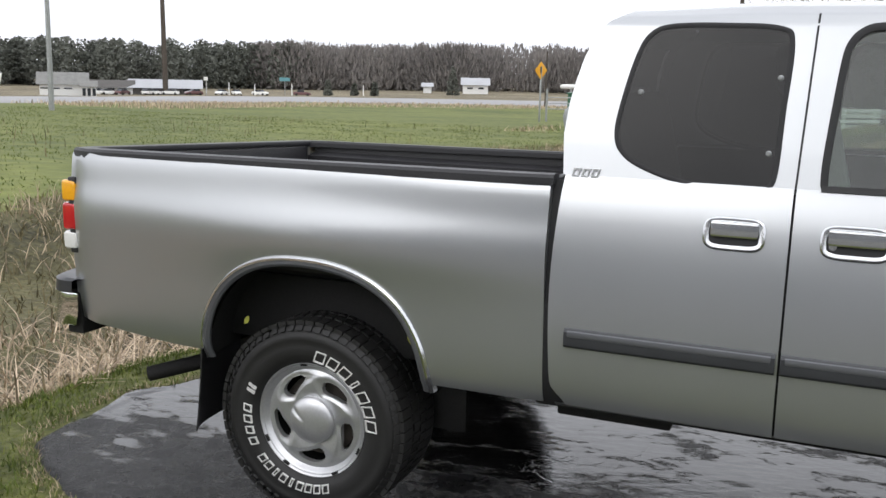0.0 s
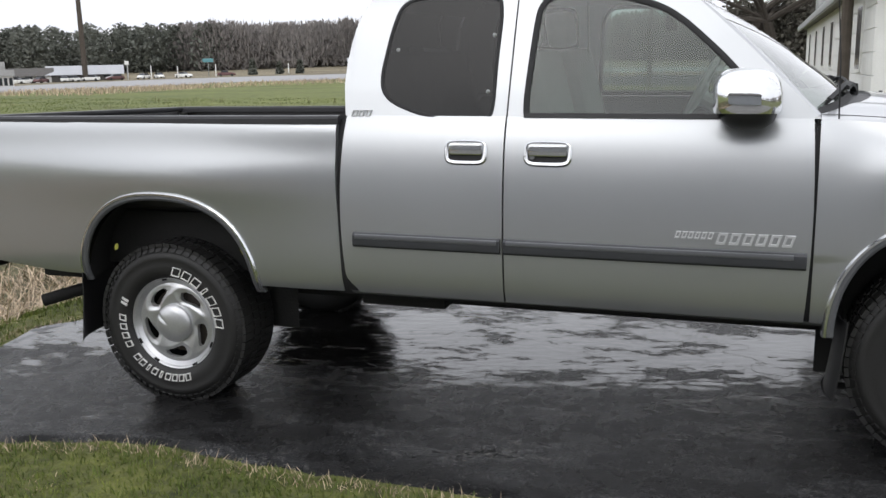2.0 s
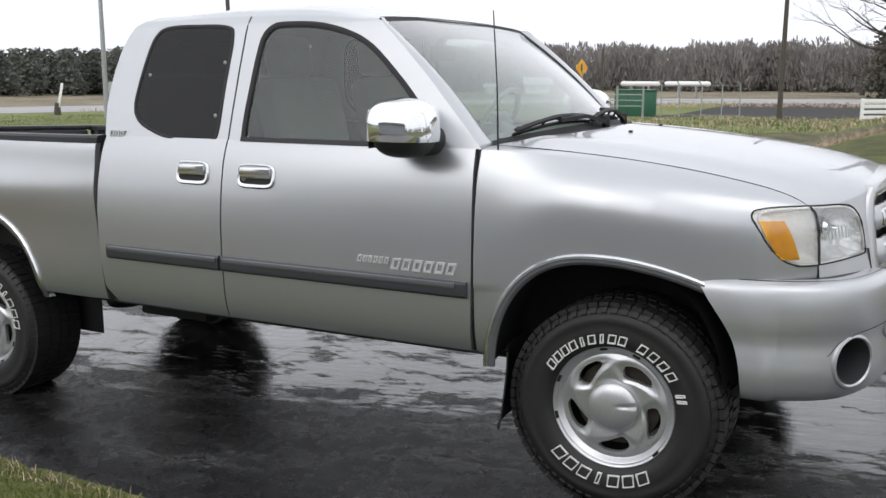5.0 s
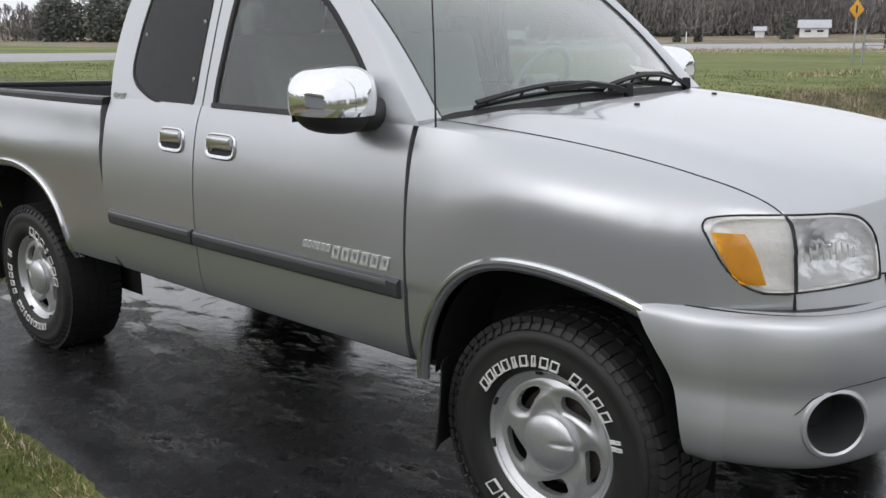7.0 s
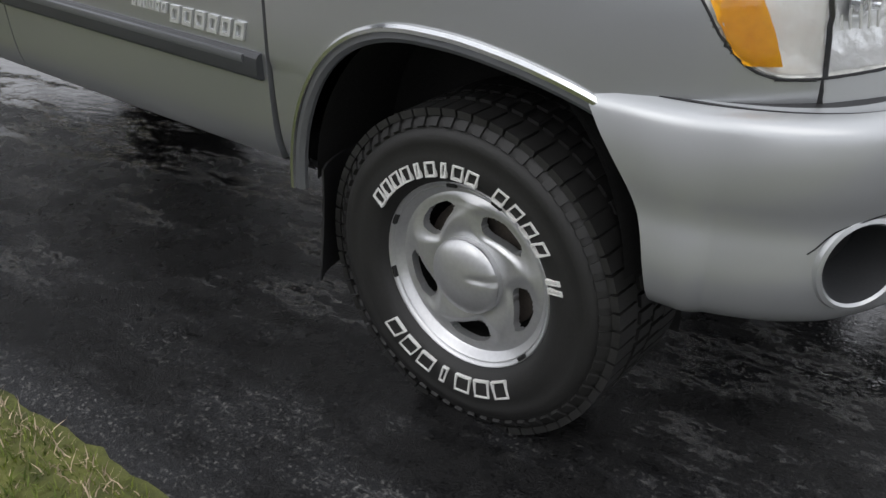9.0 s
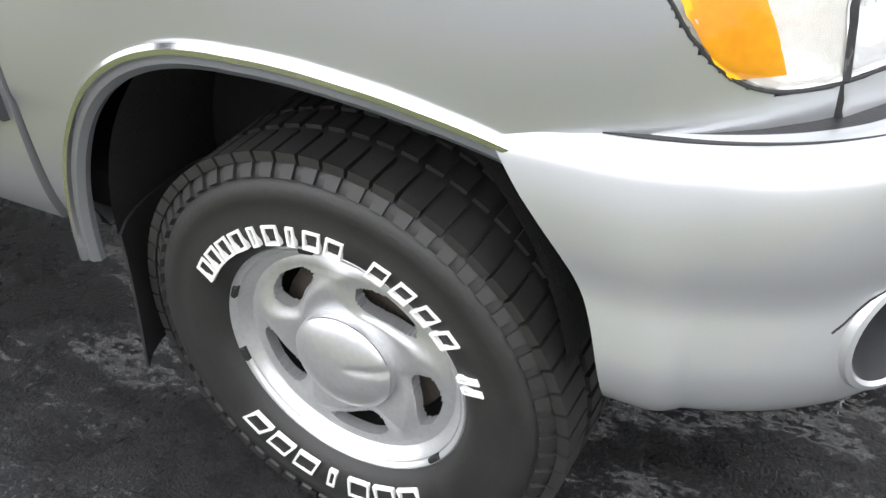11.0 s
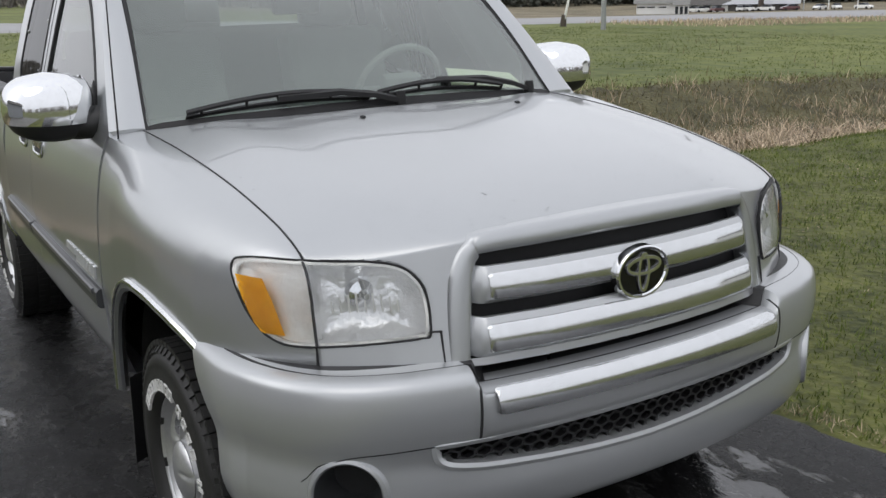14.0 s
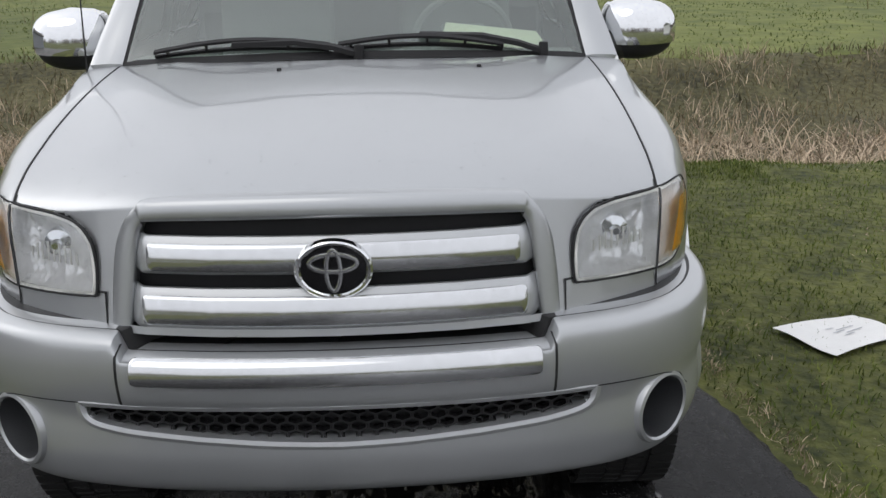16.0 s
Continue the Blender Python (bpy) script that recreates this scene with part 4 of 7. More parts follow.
# gap between bumper and body
bm = bmesh.new()
full = [(-1, i) for i in range(len(line))] + [(1, i) for i in range(len(line) - 2, -1, -1)]
sheet(bm, [[bumper_point(s, i, 0.999) + Vector((-0.02, -s * 0.012, d)) for d in (-0.02, 0.004)] + [bumper_point(s, i, 0.999) + Vector((-0.14, -s * 0.10 * (line[i].y > 0.3), 0.003))] for s, i in full])
part("bumper_filler", bm, BLACK, truck)

# ---- greenhouse ----
SEC = [(0.915, 1.408), (0.889, 1.505), (0.859, 1.605), (0.829, 1.705), (0.803, 1.785), (0.790, 1.827), (0.775, 1.862), (0.751, 1.893), (0.703, 1.917), (0.60, 1.935), (0.40, 1.952), (0.2, 1.961), (0.0, 1.964)]
SIDE_Y = [(z, y) for y, z in SEC[:9]]
REAR_X = [(1.40, 0.89), (1.53, 0.876), (1.62, 0.882), (1.70, 0.897), (1.77, 0.918), (1.83, 0.95), (1.87, 0.98), (1.915, 1.045), (1.935, 1.07), (1.964, 1.08)]
FRONT_XZ = [(1.40, 2.75), (1.466, 2.69), (1.65, 2.497), (1.77, 2.36), (1.85, 2.262), (1.893, 2.215), (1.917, 2.195), (1.935, 2.18), (1.964, 2.16)]
DOOR_WIN = [(1.652, 1.411), (1.652, 1.50), (1.674, 1.745), (1.690, 1.812), (1.725, 1.846), (1.78, 1.857), (1.95, 1.852), (2.11, 1.817), (2.225, 1.763), (2.36, 1.655), (2.46, 1.56), (2.56, 1.455), (2.575, 1.411)]
DOOR_WIN = [(p.x, p.y) for p in smooth_loop([(x, z, 0) for x, z in DOOR_WIN], 5, False)]
QUARTER = [(1.527, 1.807), (1.521, 1.607), (1.516, 1.447), (1.494, 1.405), (1.419, 1.397), (1.279, 1.405), (1.159, 1.437), (1.077, 1.481), (1.049, 1.542), (1.063, 1.651), (1.093, 1.772), (1.127, 1.832), (1.189, 1.855), (1.339, 1.858), (1.489, 1.850)]
QUARTER = [(p.x, p.y) for p in smooth_loop([(x, z, 0) for x, z in QUARTER], 6)]


def side_y(z):
    return lerp(SIDE_Y, z)


def is_window(co):
    if co.z > 1.888:
        return False
    return inside(DOOR_WIN, co.x, co.z) or inside(QUARTER, co.x, max(co.z, 1.408))


bm = bmesh.new()
half = []
for (y0, z0), (y1, z1) in zip(SEC, SEC[1:]):
    nn = max(3, int(math.hypot(y1 - y0, z1 - z0) / 0.0085)) if z0 < 1.88 else 6
    half += [(y0 + (y1 - y0) * k / nn, z0 + (z1 - z0) * k / nn) for k in range(nn)]
half.append(SEC[-1])
ring = [(-y, z) for y, z in half] + [(y, z) for y, z in half[-2::-1]]
NU = 200
rows = []
for y, z in ring:
    a, b = lerp(REAR_X, z), lerp(FRONT_XZ, z)
    if abs(y) < 0.70:
        b += 0.03 * (1 - (abs(y) / 0.7) ** 2)
    row = []
    for k in range(NU + 1):
        x = a + (b - a) * k / NU
        row.append((x, y, z - max(0, z - 1.86) * (0.68 * smoothstep(1.72, 2.24, x) ** 1.5 + 0.25 * smoothstep(1.5, 1.05, x))))
    rows.append(row)
sheet(bm, rows, is_window)
skirt(bm, lambda co: Vector((0, -0.9 * np.sign(co.y) if co.z < 1.88 else 0, -0.4)).normalized(), 0.02)
cab = part("cab_shell", bm, SILVER, truck)
# cab back with its window opening
bm = bmesh.new()
rows = []
for k in range(61):
    z = 1.30 + 0.635 * k / 60
    w = lerp([(1.30, 0.95), (1.40, 0.912)] + SIDE_Y[1:] + [(1.922, 0.6), (1.943, 0.2)], z)
    rows.append([(lerp(REAR_X, z) - 0.0 - 0.012 * (1 - abs(2 * j / 60 - 1) ** 6), w * (2 * j / 60 - 1), z - max(0, z - 1.86) * 0.30) for j in range(61)])
sheet(bm, rows, lambda co: 1.47 < co.z < 1.82 and abs(co.y) < 0.66)
part("cab_back", bm, SILVER, cab)
bm = bmesh.new()
sheet(bm, [[(lerp(REAR_X, z) - 0.016, y, z) for y in np.linspace(-0.68, 0.68, 12)] for z in np.linspace(1.455, 1.835, 8)])
rear_glass = part("rear_window", bm, glass("rear_tint", (0.5, 0.52, 0.52)), cab)
rear_glass.visible_shadow = False
for s in (-1, 1):
    # window rubbers and panes
    for name, loop, pane, thick in (("front_door_window", DOOR_WIN, PANE, 0.011), ("quarter_window", QUARTER, PRIVACY, 0.0075)):
        pts = [(x, s * (side_y(max(z, 1.408)) - 0.001), z) for x, z in loop]
        bm = bmesh.new()
        sweep(bm, pts, [(0, s, 0.3)] * len(pts), [(-0.022, -thick), (0.002, -thick), (0.004, -thick * 0.4), (0.004, thick * 0.4), (0.002, thick), (-0.022, thick)], closed=True)
        rubber = part("window_rubber", bm, GAP, truck)
        xs = [p[0] for p in loop]
        x0, x1 = min(xs), max(xs)
        bm = bmesh.new()
        cx, cz = sum(xs) / len(xs), sum(p[1] for p in loop) / len(loop)
        ins = 0.006 if pane is PANE else 0.001
        rings = [[bm.verts.new((cx + (x - cx) * f, s * (side_y(max(cz + (z - cz) * f, 1.4)) - ins), cz + (z - cz) * f)) for x, z in loop] for f in (1.0, 0.7, 0.35)]
        for r0, r1 in zip(rings, rings[1:]):
            for k in range(len(loop)):
                bm.faces.new((r0[k], r0[(k + 1) % len(loop)], r1[(k + 1) % len(loop)], r1[k]))
        bm.faces.new(rings[-1])
        ob = part(name, bm, pane, truck, "dark privacy glass" if pane is PRIVACY else "clear green-tinted door glass")
        ob.visible_shadow = False
        if pane is PRIVACY:
            for lx, lz in ((1.112, 1.66), (1.505, 1.71), (1.493, 1.50)):
                bm = bmesh.new()
                lathe(bm, [(0.0001, 0.005), (0.006, 0.004), (0.009, 0.0)], Matrix.Translation((lx, s * (side_y(lz)), lz)) @ Matrix.Rotation(-s * math.pi / 2, 4, "X"), 14)
                part("latch_stud", bm, GALV, ob)
    # belt strip under the door glass, gaps of doors and cowl
    bm = bmesh.new()
    xs = np.linspace(1.645, 2.585, 20)
    sweep(bm, [(x, s * 0.918, 1.411) for x in xs], [(0, s, 0.2)] * 20, [(-0.01, -0.012), (0.005, -0.011), (0.006, 0.006), (-0.01, 0.008)])
    part("belt_strip", bm, BLACK, truck)
    bm = bmesh.new()
    zz = np.linspace(1.405, 1.893, 24)
    sweep(bm, [(1.5755 + 0.018 * (z - 1.4) / 0.48, s * (side_y(z)), z) for z in zz], [(0, s, 0.3)] * 24, [(-0.01, -0.003), (0.0012, -0.003), (0.0012, 0.003), (-0.01, 0.003)])
    part("door_gap", bm, GAP, truck)
    bm = bmesh.new()
    sheet(bm, [[(x, s * (cab_y(x, z) - 0.022), z) for x in np.linspace(0.83, 2.79, 30)] for z in np.linspace(0.63, 1.39, 14)])
    part("door_inner", bm, GAP, truck)
    # black corner piece at the foot of the door glass
    bm = bmesh.new()
    tri = [(2.44, 1.412), (2.585, 1.412), (2.465, 1.55)]
    fr = [bm.verts.new((x, s * (side_y(z) + 0.008), z)) for x, z in tri]
    bk = [bm.verts.new((x, s * (side_y(z) - 0.02), z)) for x, z in tri]
    bm.faces.new(fr), bm.faces.new(bk)
    for k in range(3):
        bm.faces.new((fr[k], fr[(k + 1) % 3], bk[(k + 1) % 3], bk[k]))
    part("mirror_sail", bm, BLACK, truck)
    # rocker underside
    bm = bmesh.new()
    sheet(bm, [[(x, s * y, z) for x in np.linspace(0.90, 2.78, 12)] for y, z in ((0.940, 0.654), (0.91, 0.632), (0.83, 0.618), (0.6, 0.605))])
    part("rocker", bm, BUMPER, truck)

# ---- windscreen, cowl, roof gasket ----
def screen_point(u, v):
    w = abs(u)
    low = Vector((2.875 - 0.145 * w ** 2.2, 0.80 * u, 1.452 - 0.036 * w ** 2))
    top = Vector((2.185 + 0.03 * w ** 2, 0.70 * u, 1.886 - 0.020 * w ** 2.5))
    p = low.lerp(top, v)
    p += Vector((0.03, 0, 0.035)) * math.sin(math.pi * v) * 0.7 * (1 - 0.3 * w * w)
    p.y = u * (0.80 + (0.715 - 0.80) * v)
    return p


bm = bmesh.new()
sheet(bm, [[screen_point(-1 + 2 * j / 40, k / 24) for j in range(41)] for k in range(25)])
ws = part("windscreen", bm, WINDSCREEN, truck, "clear windscreen with a faint green tint")
ws.visible_shadow = False
bm = bmesh.new()
loop = [screen_point(-1 + 2 * j / 30, 0) for j in range(31)] + [screen_point(1, k / 16) for k in range(1, 17)] + [screen_point(1 - 2 * j / 30, 1) for j in range(1, 31)] + [screen_point(-1, 1 - k / 16) for k in range(1, 16)]
outs = [Vector((0.75, 0, 0.65))] * len(loop)
sweep(bm, loop, outs, [(-0.015, -0.02), (0.003, -0.018), (0.004, 0.0), (0.003, 0.012), (-0.015, 0.012)], closed=True)
part("windscreen_rubber", bm, GAP, truck)
for s in (-1, 1):
    # the screen pillar's front face, between the glass and the side
    bm = bmesh.new()
    rows = []
    for k in range(25):
        v = k / 24
        p = screen_point(s, v)
        z = min(1.893, p.z + 0.004)
        q = Vector((lerp(FRONT_XZ, min(z, 1.893)), s * side_y(min(z, 1.893)), min(z, 1.893)))
        rows.append([p + Vector((0.004, 0, 0.006)), p.lerp(q, 0.3) + Vector((0.010, s * 0.004, 0.008)), p.lerp(q, 0.75) + Vector((0.009, s * 0.008, 0.004)), q])
    rows.insert(0, [v + Vector((0, 0, -0.06)) for v in rows[0]])
    sheet(bm, rows)
    part("screen_pillar", bm, SILVER, truck)
bm = bmesh.new()
rows = []
for k in range(41):
    u = -1 + 2 * k / 40
    a, b = hood_point(u * 0.985, 1), screen_point(u, 0)
    rows.append([a + Vector((0.02, 0, -0.012)), a + Vector((-0.01, 0, -0.014)), a.lerp(b, 0.55) + Vector((0, 0, -0.012)), b + Vector((-0.01, 0, 0.0))])
sheet(bm, rows)
part("cowl", bm, BLACK, truck, "black plastic cowl below the windscreen")
# wipers
for pivot, tip, blade0, blade1 in ((Vector((2.90, 0.02, 1.462)), Vector((2.84, -0.40, 1.492)), -0.68, -0.08), (Vector((2.80, 0.64, 1.448)), Vector((2.82, 0.22, 1.508)), -0.05, 0.50)):
    wiper = empty("wiper", "", "")
    wiper.parent = truck
    bm = bmesh.new()
    mid = pivot.lerp(tip, 0.5) + Vector((0, 0, 0.022))
    pts = [pivot, pivot.lerp(mid, 0.4) + Vector((0, 0, 0.006)), mid, tip]
    sweep(bm, pts, [(0.3, 0, 1)] * 4, [(-0.006, -0.014), (0.008, -0.010), (0.008, 0.010), (-0.006, 0.014)])
    lathe(bm, [(0.0001, 0.03), (0.015, 0.028), (0.018, 0.0), (0.018, -0.02)], Matrix.Translation(pivot), 16)
    part("arm", bm, GAP, wiper)
    bm = bmesh.new()
    ys = np.linspace(blade0, blade1, 14)
    lift = [0.008 + 0.014 * math.sin(math.pi * k / 13) for k in range(14)]

    def on_glass(y, up):
        p = screen_point(y / 0.80, 0.03 + 0.022 * math.sin(math.pi * (y - blade0) / (blade1 - blade0)))
        return p + Vector((0.5, 0, 0.8)).normalized() * up
    sweep(bm, [on_glass(y, 0.006) for y in ys], [(0.5, 0, 0.8)] * 14, [(-0.006, -0.003), (0.006, -0.004), (0.006, 0.004), (-0.006, 0.003)])
    sweep(bm, [on_glass(y, 0.018 + l) for y, l in zip(ys, lift)], [(0.5, 0, 0.8)] * 14, [(-0.004, -0.009), (0.004, -0.007), (0.004, 0.007), (-0.004, 0.009)])
    for y in ys[1::3]:
        tube(bm, [on_glass(y, 0.008), on_glass(y, 0.030)], 0.005, 6)
    part("blade", bm, GAP, wiper)
for y in (-0.22, 0.40):
    bm = bmesh.new()
    p = hood_point(y / 0.8, 0.93)
    box(bm, (-0.009, -0.007, -0.002), (0.008, 0.007, 0.007), 0.003, Matrix.Translation(p))
    part("washer_jet", bm, BLACK, truck)
# antenna
bm = bmesh.new()
base = Vector((2.795, -0.902, 1.342))
lathe(bm, [(0.0001, 0.034), (0.007, 0.030), (0.013, 0.010), (0.0185, -0.012), (0.017, -0.028), (0.008, -0.036)], Matrix.Translation(base) @ Matrix.Rotation(radians(-14), 4, "Y") @ Matrix.Rotation(radians(25), 4, "X"), 18)
ant = part("antenna_base", bm, GAP, truck)
bm = bmesh.new()
tube(bm, [base + Vector((0, 0, 0.02)), base + Vector((-0.008, 0.006, 0.27)), base + Vector((-0.028, 0.018, 0.535))], [0.0032, 0.0026, 0.002], 6)
part("antenna_mast", bm, BLACK, ant)

# ---- door mirrors ----
for s in (-1, 1):
    cx, cy, cz = 2.484, s * 1.036, 1.484
    mirror = empty("door_mirror", "", "")
    mirror.parent = truck

    def shell(zlo, zhi, grow, nose):
        bm = bmesh.new()
        rows = []
        for k in range(25):
            ph = -math.pi / 2 + math.pi * k / 24
            row = []
            for j in range(49):
                th = 2 * math.pi * j / 48
                c, q = math.cos(ph), math.sin(ph)
                f = lambda v, e: math.copysign(abs(v) ** e, v)
                X = f(math.cos(th), 0.75) * f(c, 0.66)
                Y = f(math.sin(th), 0.75) * f(c, 0.66)
                Z = f(q, 0.72)
                x = X * (0.095 if X < 0 else nose * 1.1) * grow
                y = Y * 0.134 * grow
                z = Z * 0.110 * grow * (1 - 0.12 * max(0, s * Y))
                row.append((cx + x + 0.10 * -z * 0.6, cy + y, min(max(cz + z, zlo), zhi)))
            rows.append(row)
        sheet(bm, rows)
        return bm
    part("mirror_housing", shell(1.378, 1.62, 0.985, 0.10), BLACK, mirror)
    bm = bmesh.new()
    rows = []
    for k in range(21):
        z0 = -0.42 + 1.42 * k / 20
        row = []
        for j in range(41):
            th = -math.pi * 0.84 + 2 * math.pi * 0.84 * j / 40
            f = lambda v, e: math.copysign(abs(v) ** e, v)
            c = math.sqrt(max(0, 1 - min(1, abs(z0)) ** (2 / 0.72))) if abs(z0) < 1 else 0.0
            X, Y = f(math.cos(th), 0.75) * f(c, 0.66), f(math.sin(th), 0.75) * f(c, 0.66)
            row.append((cx + X * (0.116 if X < 0 else 0.126) * 1.02 - 0.06 * z0 * 0.096, cy + Y * 0.137, cz + z0 * 0.112 * (1 - 0.12 * max(0, s * Y))))
        rows.append(row)
    sheet(bm, rows)
    skirt(bm, lambda co: Vector((cx - 0.05 - co.x, cy - co.y, cz - co.z)).normalized(), 0.012)
    part("mirror_cap", bm, CHROME, mirror, "chrome mirror cap")
    bm = bmesh.new()
    sheet(bm, [[(cx - 0.088, cy + 0.095 * a, cz + 0.07 * b) for a in np.linspace(-1, 1, 8)] for b in np.linspace(-1, 1, 6)])
    part("mirror_glass", bm, CHROME, mirror)
    bm = bmesh.new()
    tube(bm, [(2.55, s * 0.885, 1.435), (2.548, s * 0.925, 1.425), (2.53, s * 0.965, 1.418), (2.50, s * 1.01, 1.42)], [0.05, 0.046, 0.04, 0.036], 16)
    part("mirror_stalk", bm, BLACK, mirror)

# ---- bed ----
bm = bmesh.new()
for s in (-1, 1):
    xs = np.linspace(-1.05, 0.862, 24)
    sweep(bm, [(x, s * (bed_y(x, 1.39) - 0.03), TOP(x) - 0.001) for x in xs], [(0, 0, 1)] * 24, [(-0.012, -0.047), (0.006, -0.046), (0.014, -0.036), (0.016, 0.0), (0.014, 0.036), (0.004, 0.045), (-0.02, 0.047)])
    rail = part("bed_rail_cap", bm, LINER, truck, "black plastic cap along the bed rail")
    bm = bmesh.new()
bm.free()
bm = bmesh.new()
sec = [(-0.885, 1.376), (-0.88, 1.33), (-0.80, 1.31), (-0.79, 0.96), (-0.77, 0.94), (0.77, 0.94), (0.79, 0.96), (0.80, 1.31), (0.88, 1.33), (0.885, 1.376)]
sheet(bm, [[(x, y, z) for y, z in sec] for x in (-1.0, -0.5, 0, 0.5, 0.83)])
part("bed_liner", bm, LINER, truck, "black drop-in bed liner")
bm = bmesh.new()
box(bm, (0.80, -0.885, 0.94), (0.852, 0.885, 1.392), 0.012)
box(bm, (0.77, -0.80, 1.30), (0.805, 0.80, 1.335), 0.008)
part("bed_front_wall", bm, LINER, truck)
bm = bmesh.new()
box(bm, (-1.066, -0.80, 0.72), (-1.02, 0.80, 1.368), 0.012)
gate = part("tailgate", bm, SILVER, truck)
bm = bmesh.new()
box(bm, (-1.072, -0.86, 1.362), (-1.005, 0.86, 1.392), 0.01)
part("tailgate_cap", bm, LINER, gate)
bm = bmesh.new()
box(bm, (-1.022, -0.79, 0.95), (-0.997, 0.79, 1.36), 0.008)
part("tailgate_liner", bm, LINER, gate)
for s in (-1, 1):
    tail = empty("tail_light", "", "")
    tail.parent = truck
    for name, z0, z1, mt in (("amber_lens", 1.175, 1.262, AMBER), ("red_lens", 1.058, 1.17, RED), ("clear_lens", 0.98, 1.053, CLEAR)):
        bm = bmesh.new()
        box(bm, (-1.112, min(s * 0.80, s * 0.945), z0), (-1.04, max(s * 0.80, s * 0.945), z1), 0.018, seg=3)
        part(name, bm, mt, tail, name.replace("_", " "))
    bm = bmesh.new()
    box(bm, (-1.08, min(s * 0.79, s * 0.94), 0.965), (-1.04, max(s * 0.79, s * 0.94), 1.275), 0.01)
    part("lamp_base", bm, BLACK, tail)
# rear bumper
bm = bmesh.new()
plan = [(-1.07, 0.955), (-1.14, 0.95), (-1.20, 0.90), (-1.226, 0.80), (-1.238, 0.55), (-1.243, 0.0)]
pl = smooth_loop([(x, y, 0) for x, y in plan], 6, False)
prof = [(0.80, -0.004), (0.795, 0.0), (0.74, 0.0), (0.70, -0.012), (0.66, -0.035)]
full = [(-1, p) for p in pl] + [(1, p) for p in pl[-2::-1]]
sheet(bm, [[(p.x - d * -0.8, s * (p.y + d * 0.4), z) for z, d in prof] for s, p in full])
skirt(bm, lambda co: Vector((1, 0, 0)), 0.03)
rb = part("rear_bumper", bm, CHROME, truck, "chrome step bumper with a grey tread top")
bm = bmesh.new()
sheet(bm, [[(p.x + dx, s * (p.y - dy), z) for dx, dy, z in ((0, 0, 0.80), (0.002, 0.002, 0.848), (0.018, 0.014, 0.858), (0.12, 0.02, 0.858), (0.13, 0.03, 0.80))] for s, p in full])
part("step_pad", bm, MOULD, rb)
bm = bmesh.new()
box(bm, (-1.13, -0.92, 0.62), (-1.05, 0.92, 0.80), 0.01)
part("bumper_bracket", bm, UNDER, rb)

# ---- badges as plain bright bars ----
def bars(name, x0, x1, z0, z1, n, y_of, mt, label):
    """A badge of n plain raised blocks, one part for each."""
    badge = empty(name, "", "")
    badge.parent = truck
    badge["label"] = label
    step = (x1 - x0) / n
    for k in range(n):
        bm = bmesh.new()
        a, b = x0 + k * step + step * 0.13, x0 + (k + 1) * step - step * 0.13
        zc = (z0 + z1) / 2
        m = Matrix.Translation(((a + b) / 2, -(y_of(zc) + 0.002), zc))
        w, h, bar = (b - a) / 2, (z1 - z0) / 2, (z1 - z0) * 0.2
        lean = 0.30
        loops = [[(-w, -h), (w, -h), (w, h), (-w, h)], [(-w + bar, -h + bar), (w - bar, -h + bar), (w - bar, h - bar), (-w + bar, h - bar)]]
        vs = [[bm.verts.new(m @ Vector((u + lean * v, d, v))) for u, v in loop] for loop, d in ((loops[0], 0.003), (loops[0], -0.004), (loops[1], -0.004), (loops[1], 0.003))]
        for r_a, r_b in zip(vs, vs[1:]):
            for q in range(4):
                bm.faces.new((r_a[q], r_a[(q + 1) % 4], r_b[(q + 1) % 4], r_b[q]))
        part("badge_block", bm, mt, badge, sharp=20)


bars("fender_badge", 2.40, 2.684, 0.944, 0.988, 6, lambda z: cab_y(2.5, z), BADGE, "bright raised badge blocks")
bars("trim_badge", 2.25, 2.395, 0.962, 0.988, 6, lambda z: cab_y(2.3, z), BADGE, "small bright badge blocks")
bars("pillar_badge", 0.916, 1.012, 1.404, 1.430, 3, lambda z: side_y(max(z, 1.402)), BADGE, "small bright badge blocks")


